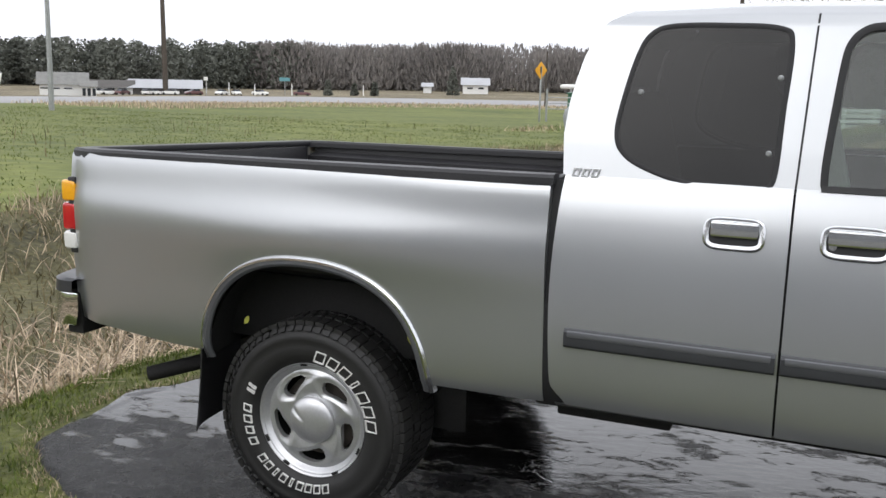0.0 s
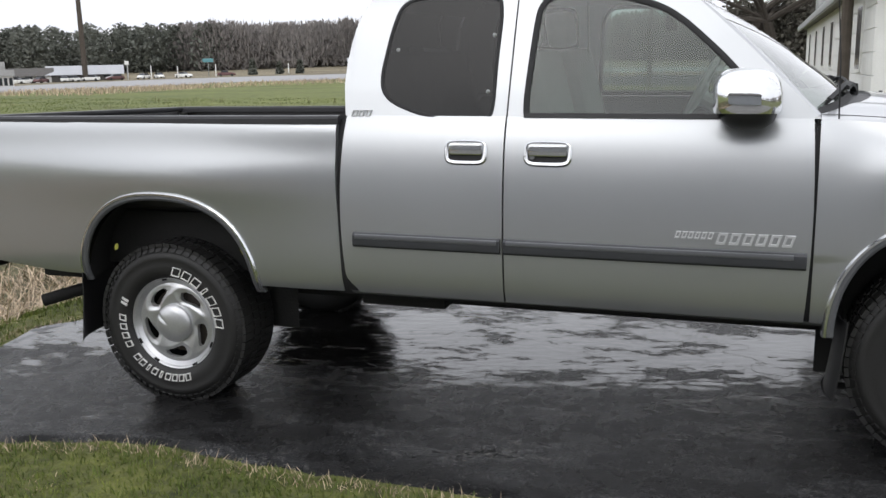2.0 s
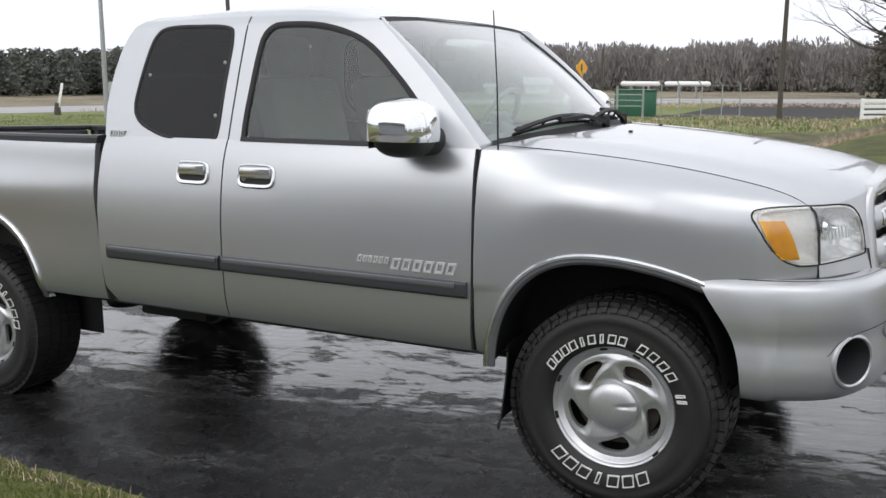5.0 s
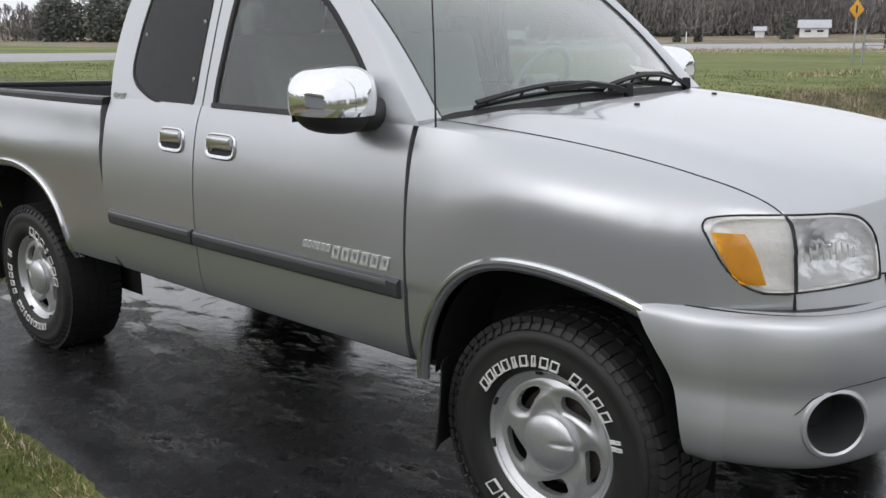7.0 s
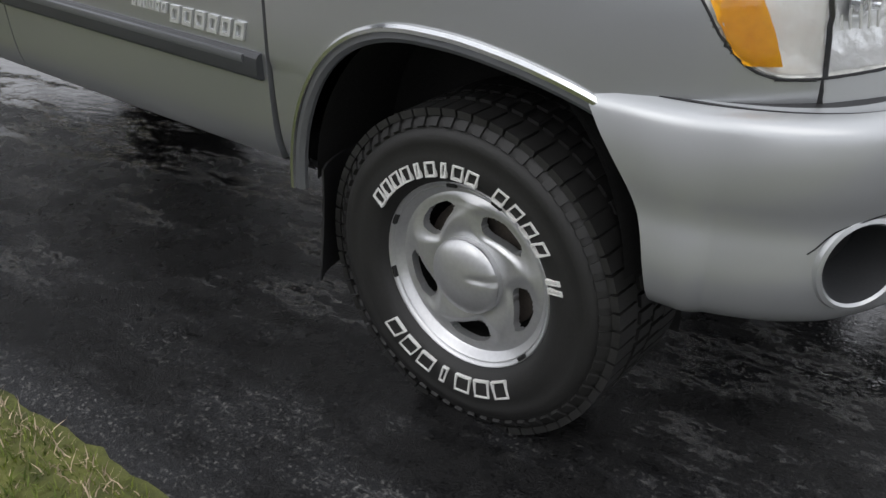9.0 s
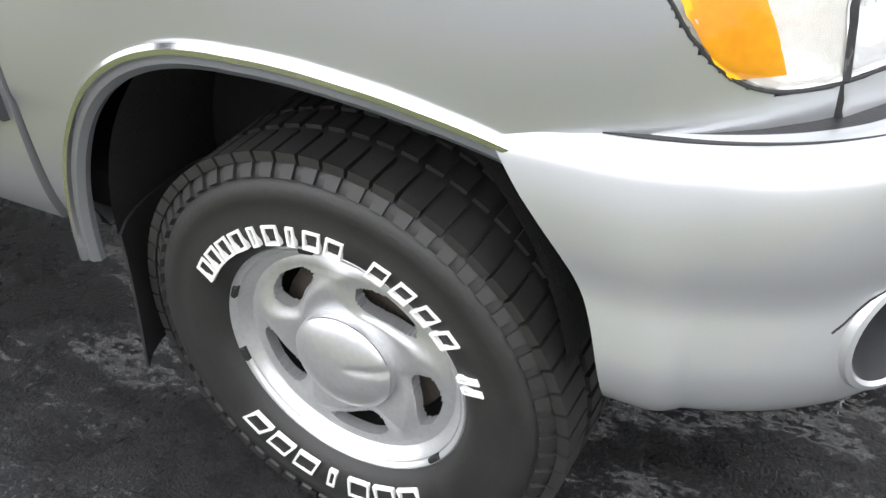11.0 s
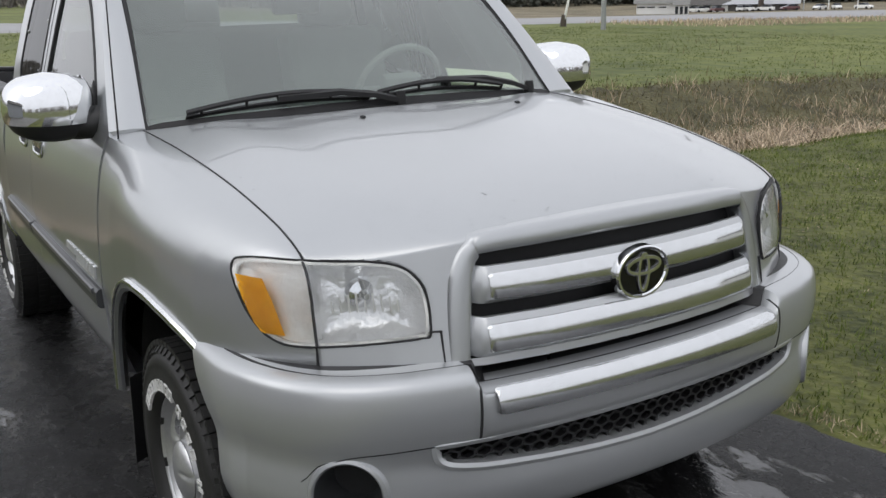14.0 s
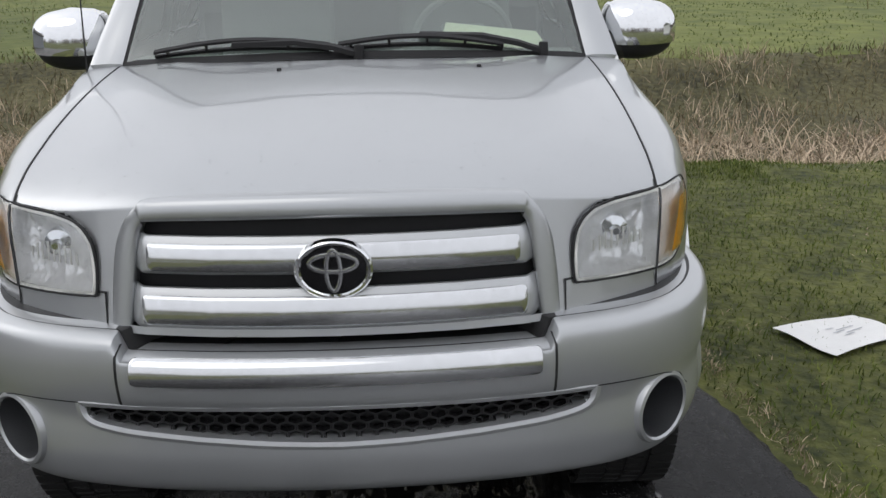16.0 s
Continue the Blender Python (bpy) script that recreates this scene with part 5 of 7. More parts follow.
# ---- wheels ----
def wheel(hub, s, turn, at_rear):
    """Built round the hub with its face towards -y, then turned for the other side."""
    m = Matrix.Translation(hub) @ (Matrix.Rotation(math.pi, 4, "Z") if s > 0 else Matrix.Identity(4))
    w = empty("wheel", "", "")
    w.parent = truck
    ax = m @ Matrix.Rotation(math.pi / 2, 4, "X")  # local z of the lathe points out of the face
    # face plane at height 0, inner side at -0.265
    bm = bmesh.new()
    prof = [(0.216, -0.20), (0.225, -0.225), (0.26, -0.24), (0.33, -0.235), (0.362, -0.22), (0.378, -0.20), (0.382, -0.16), (0.383, -0.10), (0.382, -0.03), (0.378, 0.01), (0.366, 0.030), (0.352, 0.040), (0.347, 0.0405),
            (0.343, 0.0465), (0.318, 0.0535), (0.314, 0.051), (0.290, 0.0555), (0.262, 0.0545), (0.243, 0.047), (0.232, 0.038), (0.226, 0.030), (0.217, 0.018)]
    lathe(bm, prof, ax, 96)
    tyre = part("tyre", bm, RUBBER, w, "black tyre with raised white lettering", sharp=50)
    bm = bmesh.new()
    for k in range(60):
        q = 2 * math.pi * k / 60
        for off, h0, h1, r0, r1, tw in ((0.0, -0.035, 0.036, 0.372, 0.388, 0.017), (0.5, -0.235, -0.16, 0.372, 0.388, 0.017), (0.25, -0.10, -0.05, 0.376, 0.389, 0.014), (0.7, -0.155, -0.11, 0.376, 0.389, 0.014)):
            a = q + off * 2 * math.pi / 60
            mm = ax @ Matrix.Rotation(a, 4, "Z")
            box(bm, (r0, -tw, h0), (r1, tw, h1), 0, mm)
        # shoulder lugs
        mm = ax @ Matrix.Rotation(q, 4, "Z")
        vs = [bm.verts.new(mm @ Vector(p)) for p in ((0.386, -0.013, 0.02), (0.386, 0.013, 0.02), (0.353, 0.010, 0.047), (0.353, -0.010, 0.047), (0.36, -0.013, 0.01), (0.36, 0.013, 0.01), (0.345, 0.010, 0.035), (0.345, -0.010, 0.035))]
        for f in ((0, 1, 2, 3), (0, 4, 5, 1), (1, 5, 6, 2), (2, 6, 7, 3), (3, 7, 4, 0)):
            bm.faces.new([vs[i] for i in f])
    part("tread", bm, RUBBER, tyre, sharp=20)
    # raised lettering as outlined blocks
    def block(deg, width, height):
        bm = bmesh.new()
        mm = ax @ Matrix.Rotation(radians(deg), 4, "Z")
        r0 = 0.243
        w2, t, lean = width / 2, 0.0040, 0.16
        rim_ = [(r0, -w2), (r0, w2), (r0 + height, w2 - lean * height), (r0 + height, -w2 - lean * height)]
        core = [(r0 + t, -w2 + t), (r0 + t, w2 - t), (r0 + height - t, w2 - t - lean * height), (r0 + height - t, -w2 + t - lean * height)]
        vs = [[bm.verts.new(mm @ Vector((a, b, h))) for a, b in loop] for loop, h in ((rim_, 0.05), (rim_, 0.0585), (core, 0.0585), (core, 0.05))]
        for r_a, r_b in zip(vs, vs[1:]):
            for q in range(4):
                bm.faces.new((r_a[q], r_a[(q + 1) % 4], r_b[(q + 1) % 4], r_b[q]))
        part("letter_block", bm, LETTER, tyre, "raised white outlined block", sharp=20)
    for k in range(9):
        block(turn + 148 - k * 8.2, 0.029 if k not in (4, 6) else 0.014, 0.034)
    for k in range(4):
        block(turn + 66 - k * 9.8, 0.030, 0.034)
    for k in range(2):
        block(turn + 20.5 - k * 4.6, 0.011, 0.034)
    for k in range(7):
        block(turn - 61 - k * 12.0, 0.043 if k != 3 else 0.016, 0.044)
    # styled steel rim with five slots
    holes = [radians(turn - 85 + 72 * k) for k in range(5)]

    def slot(r, q):
        for h in holes:
            d = (q - h + math.pi) % (2 * math.pi) - math.pi
            u, v = (r - 0.145) / 0.029, (d * 0.145 + (r - 0.145) * 0.75) / (0.050 + 0.55 * (r - 0.145))
            if u * u + v * v < 1:
                return True
        return False
    bm = bmesh.new()
    face_prof = [(0.072, 0.012), (0.085, 0.010), (0.095, 0.010), (0.105, 0.012), (0.12, 0.015), (0.14, 0.017), (0.165, 0.016), (0.178, 0.012), (0.187, 0.006), (0.193, 0.003), (0.199, 0.008), (0.206, 0.019), (0.2105, 0.022), (0.2125, 0.020), (0.215, 0.026), (0.221, 0.029), (0.225, 0.026), (0.226, 0.015)]
    radii = sorted({round(a, 4) for a in list(np.linspace(0.072, 0.178, 42)) + [p[0] for p in face_prof if p[0] > 0.178]})

    def near_slot(r, q):
        best = 9
        for h in holes:
            d = (q - h + math.pi) % (2 * math.pi) - math.pi
            u, v = (r - 0.145) / 0.029, (d * 0.145 + (r - 0.145) * 0.75) / (0.050 + 0.55 * (r - 0.145))
            best = min(best, math.hypot(u, v))
        return best
    seg = 180
    rings = []
    for r in radii:
        row = []
        for k in range(seg):
            q = 2 * math.pi * k / seg
            dip = 0.009 * smoothstep(1.7, 1.0, near_slot(r, q)) if 0.09 < r < 0.186 else 0
            row.append(bm.verts.new(ax @ Vector((r * math.cos(q), r * math.sin(q), lerp(face_prof, r) - dip))))
        rings.append(row)
    for i, (r0, r1) in enumerate(zip(rings, rings[1:])):
        for k in range(seg):
            if slot((radii[i] + radii[i + 1]) / 2, 2 * math.pi * (k + 0.5) / seg):
                continue
            bm.faces.new((r0[k], r0[(k + 1) % seg], r1[(k + 1) % seg], r1[k]))
    edges = [e for e in bm.edges if len(e.link_faces) == 1]
    out = (ax.to_3x3() @ Vector((0, 0, 1))).normalized()
    made = bmesh.ops.extrude_edge_only(bm, edges=edges)["geom"]
    for v in made:
        if isinstance(v, bmesh.types.BMVert):
            v.co -= out * 0.022
    bmesh.ops.delete(bm, geom=[v for v in bm.verts if not v.link_faces], context="VERTS")
    rim = part("rim", bm, WHEEL, w, "silver styled steel rim with five slots", sharp=48)
    # wheel weights and clips on the flange
    for deg in (68, 100, 158, 196, 318):
        bm = bmesh.new()
        mm = ax @ Matrix.Rotation(radians(deg + turn), 4, "Z")
        box(bm, (0.211, -0.014, 0.018), (0.2205, 0.014, 0.031), 0.002, mm, 1)
        part("balance_weight", bm, UNDER, rim)
    # hub cap
    bm = bmesh.new()
    rows = []
    for k in range(21):
        r = 0.090 * math.sin(math.pi / 2 * k / 20) if k else 0.0001
        row = []
        for j in range(72):
            q = 2 * math.pi * j / 72
            h = 0.016 + 0.034 * math.sqrt(max(0, 1 - (r / 0.0935) ** 2.4))
            d = (q - radians(turn + 18) + math.pi) % (2 * math.pi) - math.pi
            h -= 0.0055 * math.exp(-((d * r - 0.012 + r * 0.25) / 0.007) ** 2) * smoothstep(0.01, 0.05, r) * (abs(d) < 1.4)
            row.append(ax @ Vector((r * math.cos(q), r * math.sin(q), h)))
        rows.append(row)
    sheet(bm, rows, closed=True)
    lathe(bm, [(0.090, 0.024), (0.0915, 0.018), (0.091, 0.006)], ax, 72)
    part("hub_cap", bm, WHEEL, w, "silver domed hub cap", sharp=60)
    bm = bmesh.new()
    lathe(bm, [(0.0001, -0.04), (0.10, -0.04), (0.155, -0.045), (0.165, -0.12), (0.0001, -0.13)], ax, 40)
    part("brake_drum", bm, RUST, w)
    bm = bmesh.new()
    lathe(bm, [(0.217, 0.02), (0.21, -0.01), (0.196, -0.03), (0.196, -0.19), (0.217, -0.21)], ax, 48)
    part("barrel", bm, UNDER, w)
    return w


for hub, turn, rear in ((REAR_HUB, -31, True), (FRONT_HUB, 0, False)):
    extra = 171 if rear else 0
    wheel(hub, -1, turn if not rear else 140, rear)
    wheel(Vector((hub.x, -hub.y, hub.z)), 1, 40 + extra, rear)

# ---- wheel wells, underbody, axles, exhaust, flaps ----
for xc, zc, r, arch in ((0.019, 0.60, 0.485, rear_arch), (3.20, 0.60, 0.43, front_arch)):
    for s in (-1, 1):
        bm = bmesh.new()
        rows = []
        for k in range(25):
            q = math.pi * k / 24
            x, z = xc + (r - 0.01) * math.cos(q), zc + 0.46 * math.sin(q)
            rows.append([(x, s * 0.90, z), (x, s * 0.80, z + 0.02), (x, s * 0.60, z + 0.02)])
        sheet(bm, rows)
        sheet(bm, [[(xc + (r - 0.01) * math.cos(math.pi * k / 24), s * 0.60, z) for z in (0.35, zc + 0.495 * math.sin(math.pi * k / 24))] for k in range(25)])
        part("wheel_well", bm, UNDER, truck)
pieces = [("bed_underside", (-1.0, -0.75, 0.66), (0.9, 0.75, 0.93)), ("cab_underside", (0.92, -0.86, 0.62), (2.78, 0.86, 0.70)), ("engine_bay", (2.75, -0.62, 0.55), (3.75, 0.62, 0.95))]
for s in (-1, 1):
    pieces += [("frame_rail", (-1.05, min(s * 0.42, s * 0.52), 0.50), (3.85, max(s * 0.42, s * 0.52), 0.62)), ("cab_bracket", (0.85, min(s * 0.60, s * 0.72), 0.53), (1.25, max(s * 0.60, s * 0.72), 0.61))]
for name, lo, hi in pieces:
    bm = bmesh.new()
    box(bm, lo, hi, 0.012)
    part(name, bm, UNDER, truck)
for hub in (REAR_HUB, FRONT_HUB):
    bm = bmesh.new()
    tube(bm, [(hub.x, -0.75, hub.z), (hub.x, -0.2, hub.z), (hub.x, 0.2, hub.z), (hub.x, 0.75, hub.z)], 0.05, 12)
    axle = part("axle", bm, UNDER, truck)
    bm = bmesh.new()
    lathe(bm, [(0.001, -0.13), (0.10, -0.11), (0.14, 0), (0.10, 0.11), (0.001, 0.13)], Matrix.Translation((hub.x, 0.05 if hub.x < 1 else 0.25, hub.z)), 16)
    part("differential", bm, UNDER, axle)
bm = bmesh.new()
tube(bm, [(0.2, -0.55, 0.50), (-0.43, -0.60, 0.52), (-0.60, -0.68, 0.515), (-0.835, -0.79, 0.445)], 0.032, 16, cap=False)
tube(bm, [(-0.834, -0.7895, 0.4453), (-0.60, -0.68, 0.515)], 0.028, 16, cap=False)
part("exhaust_pipe", bm, UNDER, truck)
for hub, dx, z0, z1, w in ((REAR_HUB, -0.475, 0.325, 0.66, 0.13), (FRONT_HUB, -0.435, 0.37, 0.68, 0.13)):
    for s in (-1, 1):
        bm = bmesh.new()
        rows = []
        for k in range(9):
            z = z1 + (z0 - z1) * k / 8
            x = hub.x + dx - 0.03 * (k / 8) ** 1.5 + (0.02 if hub.x > 1 else 0)
            rows.append([(x + 0.03 * abs(a) ** 3, s * (0.835 + w * a), z - 0.01 * a) for a in np.linspace(-1, 1, 9)])
        sheet(bm, rows)
        skirt(bm, lambda co: Vector((-1, 0, 0)), 0.006)
        part("mud_flap", bm, BLACK, truck, "black rubber mud flap")

# ---- interior ----
bm = bmesh.new()
sheet(bm, [[(x, y, 0.98) for y in (-0.87, 0.87)] for x in (0.95, 2.7)])
sheet(bm, [[(x, y, z) for y in (-0.87, 0.87)] for x, z in ((0.95, 0.98), (0.94, 1.44))])
part("cabin_floor", bm, DASH, truck)
bm = bmesh.new()
prof = [(2.84, 1.43), (2.66, 1.442), (2.50, 1.43), (2.40, 1.39), (2.38, 1.30), (2.42, 1.05), (2.45, 0.99)]
sheet(bm, [[(min(x, screen_point(y / 0.81, 0).x - 0.035 - max(0, z - 1.40) * 0.5), y * (1 - 0.04 * (x > 2.6)), z - 0.012 + (0.03 * math.exp(-((y - 0.38) / 0.2) ** 2) if z > 1.3 else 0)) for y in np.linspace(-0.80, 0.80, 30)] for x, z in smooth_loop([(a, b, 0) for a, b in prof], 4, False) and [(p.x, p.y) for p in smooth_loop([(a, b, 0) for a, b in prof], 4, False)]])
part("dashboard", bm, DASH, truck, "grey-green plastic dashboard")
bm = bmesh.new()
sheet(bm, [[(x, y, 1.93 - 0.05 * abs(y / 0.7) ** 3 - 0.05 * smoothstep(1.8, 2.2, x) - 0.015) for y in np.linspace(-0.70, 0.70, 12)] for x in np.linspace(1.1, 2.2, 8)])
part("headliner", bm, LINING, truck)
wheel_m = Matrix.Translation((2.22, 0.40, 1.42)) @ Matrix.Rotation(radians(-62), 4, "Y")
bm = bmesh.new()
loop = [wheel_m @ Vector((0.19 * math.cos(q), 0.19 * math.sin(q), 0)) for q in (2 * math.pi * k / 36 for k in range(36))]
nrm = wheel_m.to_3x3() @ Vector((0, 0, 1))
sweep(bm, loop, [nrm] * 36, [(0.014 * math.cos(q), 0.014 * math.sin(q)) for q in (2 * math.pi * k / 8 for k in range(8))], closed=True)
sw = part("steering_wheel", bm, DASH, truck)
bm = bmesh.new()
box(bm, (-0.07, -0.09, -0.03), (0.07, 0.09, 0.02), 0.02, wheel_m)
box(bm, (-0.02, -0.18, -0.012), (0.02, 0.18, 0.008), 0.005, wheel_m)
tube(bm, [wheel_m @ Vector((0, 0, 0)), (2.55, 0.40, 1.25)], 0.04, 10)
part("column", bm, DASH, sw)


def seat(x, y, width):
    st = empty("seat", "", "")
    st.parent = truck
    bm = bmesh.new()
    box(bm, (x, y - width / 2, 1.02), (x + 0.50, y + width / 2, 1.17), 0.05, seg=4)
    part("cushion", bm, SEAT, st)
    bm = bmesh.new()
    box(bm, (-0.08, -width / 2, 0), (0.08, width / 2, 0.58), 0.06, Matrix.Translation((x - 0.02, y, 1.08)) @ Matrix.Rotation(radians(-14), 4, "Y"), seg=4)
    part("backrest", bm, SEAT, st)
    bm = bmesh.new()
    box(bm, (-0.055, -0.13, 0), (0.055, 0.13, 0.17), 0.045, Matrix.Translation((x - 0.185, y, 1.655)) @ Matrix.Rotation(radians(-8), 4, "Y"), seg=4)
    part("headrest", bm, SEAT, st)


seat(1.72, -0.40, 0.50), seat(1.72, 0.40, 0.50), seat(1.02, 0.0, 1.30)
bm = bmesh.new()
box(bm, (2.10, -0.10, 1.72), (2.14, 0.10, 1.79), 0.015)
tube(bm, [(2.16, 0, 1.86), (2.12, 0, 1.79)], 0.01, 8)
part("inner_mirror", bm, BLACK, truck)
bm = bmesh.new()
note = [screen_point(u, v) + Vector((-0.005, 0, -0.006)) for u, v in ((0.36, 0.075), (0.84, 0.045), (0.80, 0.15), (0.40, 0.19))]
fr = [bm.verts.new(p) for p in note]
bk = [bm.verts.new(p + Vector((-0.001, 0, -0.001))) for p in note]
bm.faces.new(fr), bm.faces.new(bk)
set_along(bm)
tagged(link("paper_note", bm, NOTE, None), "pale yellow-green sheet of paper on the dashboard", "paper").matrix_world = ASKEW

# ---- rain on the hood, leaves caught in the rear arch ----
random.seed(5)
verts, faces = [], []
for _ in range(480):
    u, t = random.uniform(-0.96, 0.96), random.uniform(0.12, 0.97)
    p = hood_point(u, t)
    r = random.choice((0.0012, 0.0016, 0.002, 0.0024, 0.003))
    i = len(verts)
    for rr, h in ((1.0, -0.0004), (0.72, 0.45), (0.0, 0.62)):
        for k in range(7 if rr else 1):
            q = 2 * math.pi * k / 7
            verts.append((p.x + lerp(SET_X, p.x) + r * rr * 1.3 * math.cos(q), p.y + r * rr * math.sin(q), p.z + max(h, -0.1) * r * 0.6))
    for k in range(7):
        faces += [(i + k, i + (k + 1) % 7, i + 7 + (k + 1) % 7, i + 7 + k), (i + 7 + k, i + 7 + (k + 1) % 7, i + 14)]
me = bpy.data.meshes.new("rain_beads")
me.from_pydata(verts, [], faces)
me.materials.append(WATER)
me.polygons.foreach_set("use_smooth", [True] * len(me.polygons))
tagged(new("rain_beads", me), "rain drops beaded on the silver hood", "water drops", kind="stuff").matrix_world = ASKEW
for x, z, turn in ((0.385, 0.835, 20), (0.345, 0.80, 75), (-0.33, 0.79, 130)):
    bm = bmesh.new()
    m = Matrix.Translation((x, -0.955, z)) @ Matrix.Rotation(radians(turn), 4, "Y")
    rim_ = [(-0.026, 0), (-0.012, 0.009), (0.008, 0.010), (0.026, 0), (0.008, -0.009), (-0.012, -0.008)]
    up = [bm.verts.new(m @ Vector((a, 0.01 * math.sin(a * 40), b))) for a, b in rim_]
    down = [bm.verts.new(m @ Vector((a, 0.01 * math.sin(a * 40) + 0.0015, b))) for a, b in rim_]
    bm.faces.new(up), bm.faces.new(down)
    for k in range(6):
        bm.faces.new((up[k], up[(k + 1) % 6], down[(k + 1) % 6], down[k]))
    tagged(link("leaf", bm, LEAF, None), "yellow-green leaf caught in the wheel arch", "leaf", "leaves in the wheel arch").matrix_world = ASKEW


# ---- ground ----
DITCH_NEAR = [(-60, -4.5), (-3.1, -2.05), (-1.2, -2.4), (0.8, -2.1), (2.45, -1.5), (4.06, -1.3), (6, -1.5), (7.3, -1.3), (10.1, -1.45), (11.6, -0.8), (13.2, 0.1), (16, 1.0), (22, 2.4), (28, 4.0), (60, 16)]
DITCH_FAR = [(-60, -12), (-5.6, -8.7), (3.2, -7.2), (10, -7.3), (19.6, -6.8), (27.7, -4.7), (60, 6)]
ROAD_NEAR = [(-60, -400), (-42, -60), (-47, 0), (-53, 50), (-57.5, 70), (-59, 85), (-55, 95.7), (-45, 105), (-33, 112.5), (-20, 119), (-8, 122.5), (3, 123), (60, 119), (400, 100)]


def ditch_d(x, y):
    """Place across the ditch: 1.9 at the near lip, -4.4 at the far one."""
    a, b = lerp(DITCH_NEAR, y), lerp(DITCH_FAR, y)
    return 1.9 - (a - x) * 6.3 / (a - b)


def road_d(x, y):
    """Distance beyond the near edge of the road."""
    best, sign = 1e9, 1
    for (x0, y0), (x1, y1) in zip(ROAD_NEAR, ROAD_NEAR[1:]):
        dx, dy = x1 - x0, y1 - y0
        t = min(1, max(0, ((x - x0) * dx + (y - y0) * dy) / (dx * dx + dy * dy)))
        px, py = x - x0 - t * dx, y - y0 - t * dy
        d = math.hypot(px, py)
        if d < best:
            best, sign = d, 1 if dx * py - dy * px > 0 else -1
    return best * sign


def plain_z(x, y):
    near = 0.041 + 0.0268 * min(9.0, max(-2.5, x))
    if y <= 0:
        return near + (-0.05 - near) * smoothstep(-8, -34, y)
    f = smoothstep(3, 20, y)
    z = near + (0.12 - 0.027 * min(y, 86 + 0.5 * max(0, min(40, -x - 60))) - near) * f
    side = smoothstep(0.5, 4.5, x) * smoothstep(62, 46, y) * f
    return z + (0.60 - 0.022 * y - z) * side


def ground_z(x, y):
    z = plain_z(x, y)
    d = ditch_d(x, y)
    if -60 < y < 45 and -5 < d < 2.6:
        fade = smoothstep(45, 30, abs(y))
        z -= 0.42 * smoothstep(2.2, 0.9, d) * smoothstep(-4.3, -2.2, d) * fade
        z += 0.06 * noise.noise((x * 1.1, y * 1.1, 2)) * fade
        z += 0.08 * math.exp(-((d + 4.4) / 0.7) ** 2) * fade
    far = max(abs(y - 2), abs(x - 1.5) - 1.5)
    z += 0.03 * noise.noise((x * 0.6, y * 0.6, 0)) * smoothstep(1.8, 4, far)
    return z


def spaced(fine0, fine1, step, far, grow=1.16):
    out = list(np.arange(fine0, fine1 + 1e-6, step))
    d, a = step, fine0
    while a > -far:
        d *= grow
        a -= d
        out.insert(0, a)
    d, b = step, fine1
    while b < far:
        d *= grow
        b += d
        out.append(b)
    return out


xs, ys = spaced(-12, 8, 0.28, 2600), spaced(-8, 26, 0.34, 2600)
bm = bmesh.new()
vs = [[bm.verts.new((x, y, ground_z(x, y))) for y in ys] for x in xs]
for i in range(len(xs) - 1):
    for j in range(len(ys) - 1):
        f = bm.faces.new((vs[i][j], vs[i + 1][j], vs[i + 1][j + 1], vs[i][j + 1]))
        c = f.calc_center_median()
        d = ditch_d(c.x, c.y)
        r = road_d(c.x, c.y) if c.y > 60 else -99
        if -4.3 < d + 0.5 * noise.noise((c.x, c.y, 0)) < 1.7 and abs(c.y) < 40:
            f.material_index = 2
        elif r < 0 and c.y > 76 + 4 * noise.noise((c.x * 0.2, 0, 0)) and -14 < c.x < 80:
            f.material_index = 3
        elif r > -1:
            f.material_index = 4
        elif -11.5 < c.y < -3.2 and -3 < c.x < 12:
            # added grey yard, out of view, for the truck's side to reflect
            f.material_index = 5
        elif d < -4 or c.y > 24:
            f.material_index = 1
ground = link("ground", bm, GRASS_SOIL, None, sharp=0, mats=(FIELD_SOIL, BANK_SOIL, DARK_BANK, STRAW_SOIL, UNSEEN_YARD))
tagged(ground, "winter grass and field with a weedy ditch", "ground", kind="structure")

# ---- drive: wet asphalt with a broken edge ----
DRIVE_SIDE = [(-1.68, -0.45), (-1.6, -0.62), (-1.3, -0.88), (-0.94, -1.07), (-0.68, -1.38), (-0.55, -1.46), (-0.15, -1.36), (0.17, -1.35), (0.7, -1.46), (1.36, -1.514), (1.9, -1.585), (2.6, -1.556), (4, -1.60), (6, -1.7), (14, -2.0)]
DRIVE_BACK = [(-1.68, 0.1), (-1.5, 0.4), (-1.35, 0.75), (-1.1, 1.15), (-0.6, 1.33), (1.0, 1.32), (2.67, 1.36), (3.5, 1.45), (4.05, 1.45), (6, 1.5), (14, 1.6)]


def drive_edges(x):
    y0 = lerp(DRIVE_SIDE, x) + 0.028 * noise.noise((x * 6, 0, 5)) + 0.016 * noise.noise((x * 21, 0, 8))
    y1 = lerp(DRIVE_BACK, x) + 0.04 * noise.noise((x * 3.4, 4, 5)) + 0.025 * noise.noise((x * 13, 3, 8))
    return y0, y1


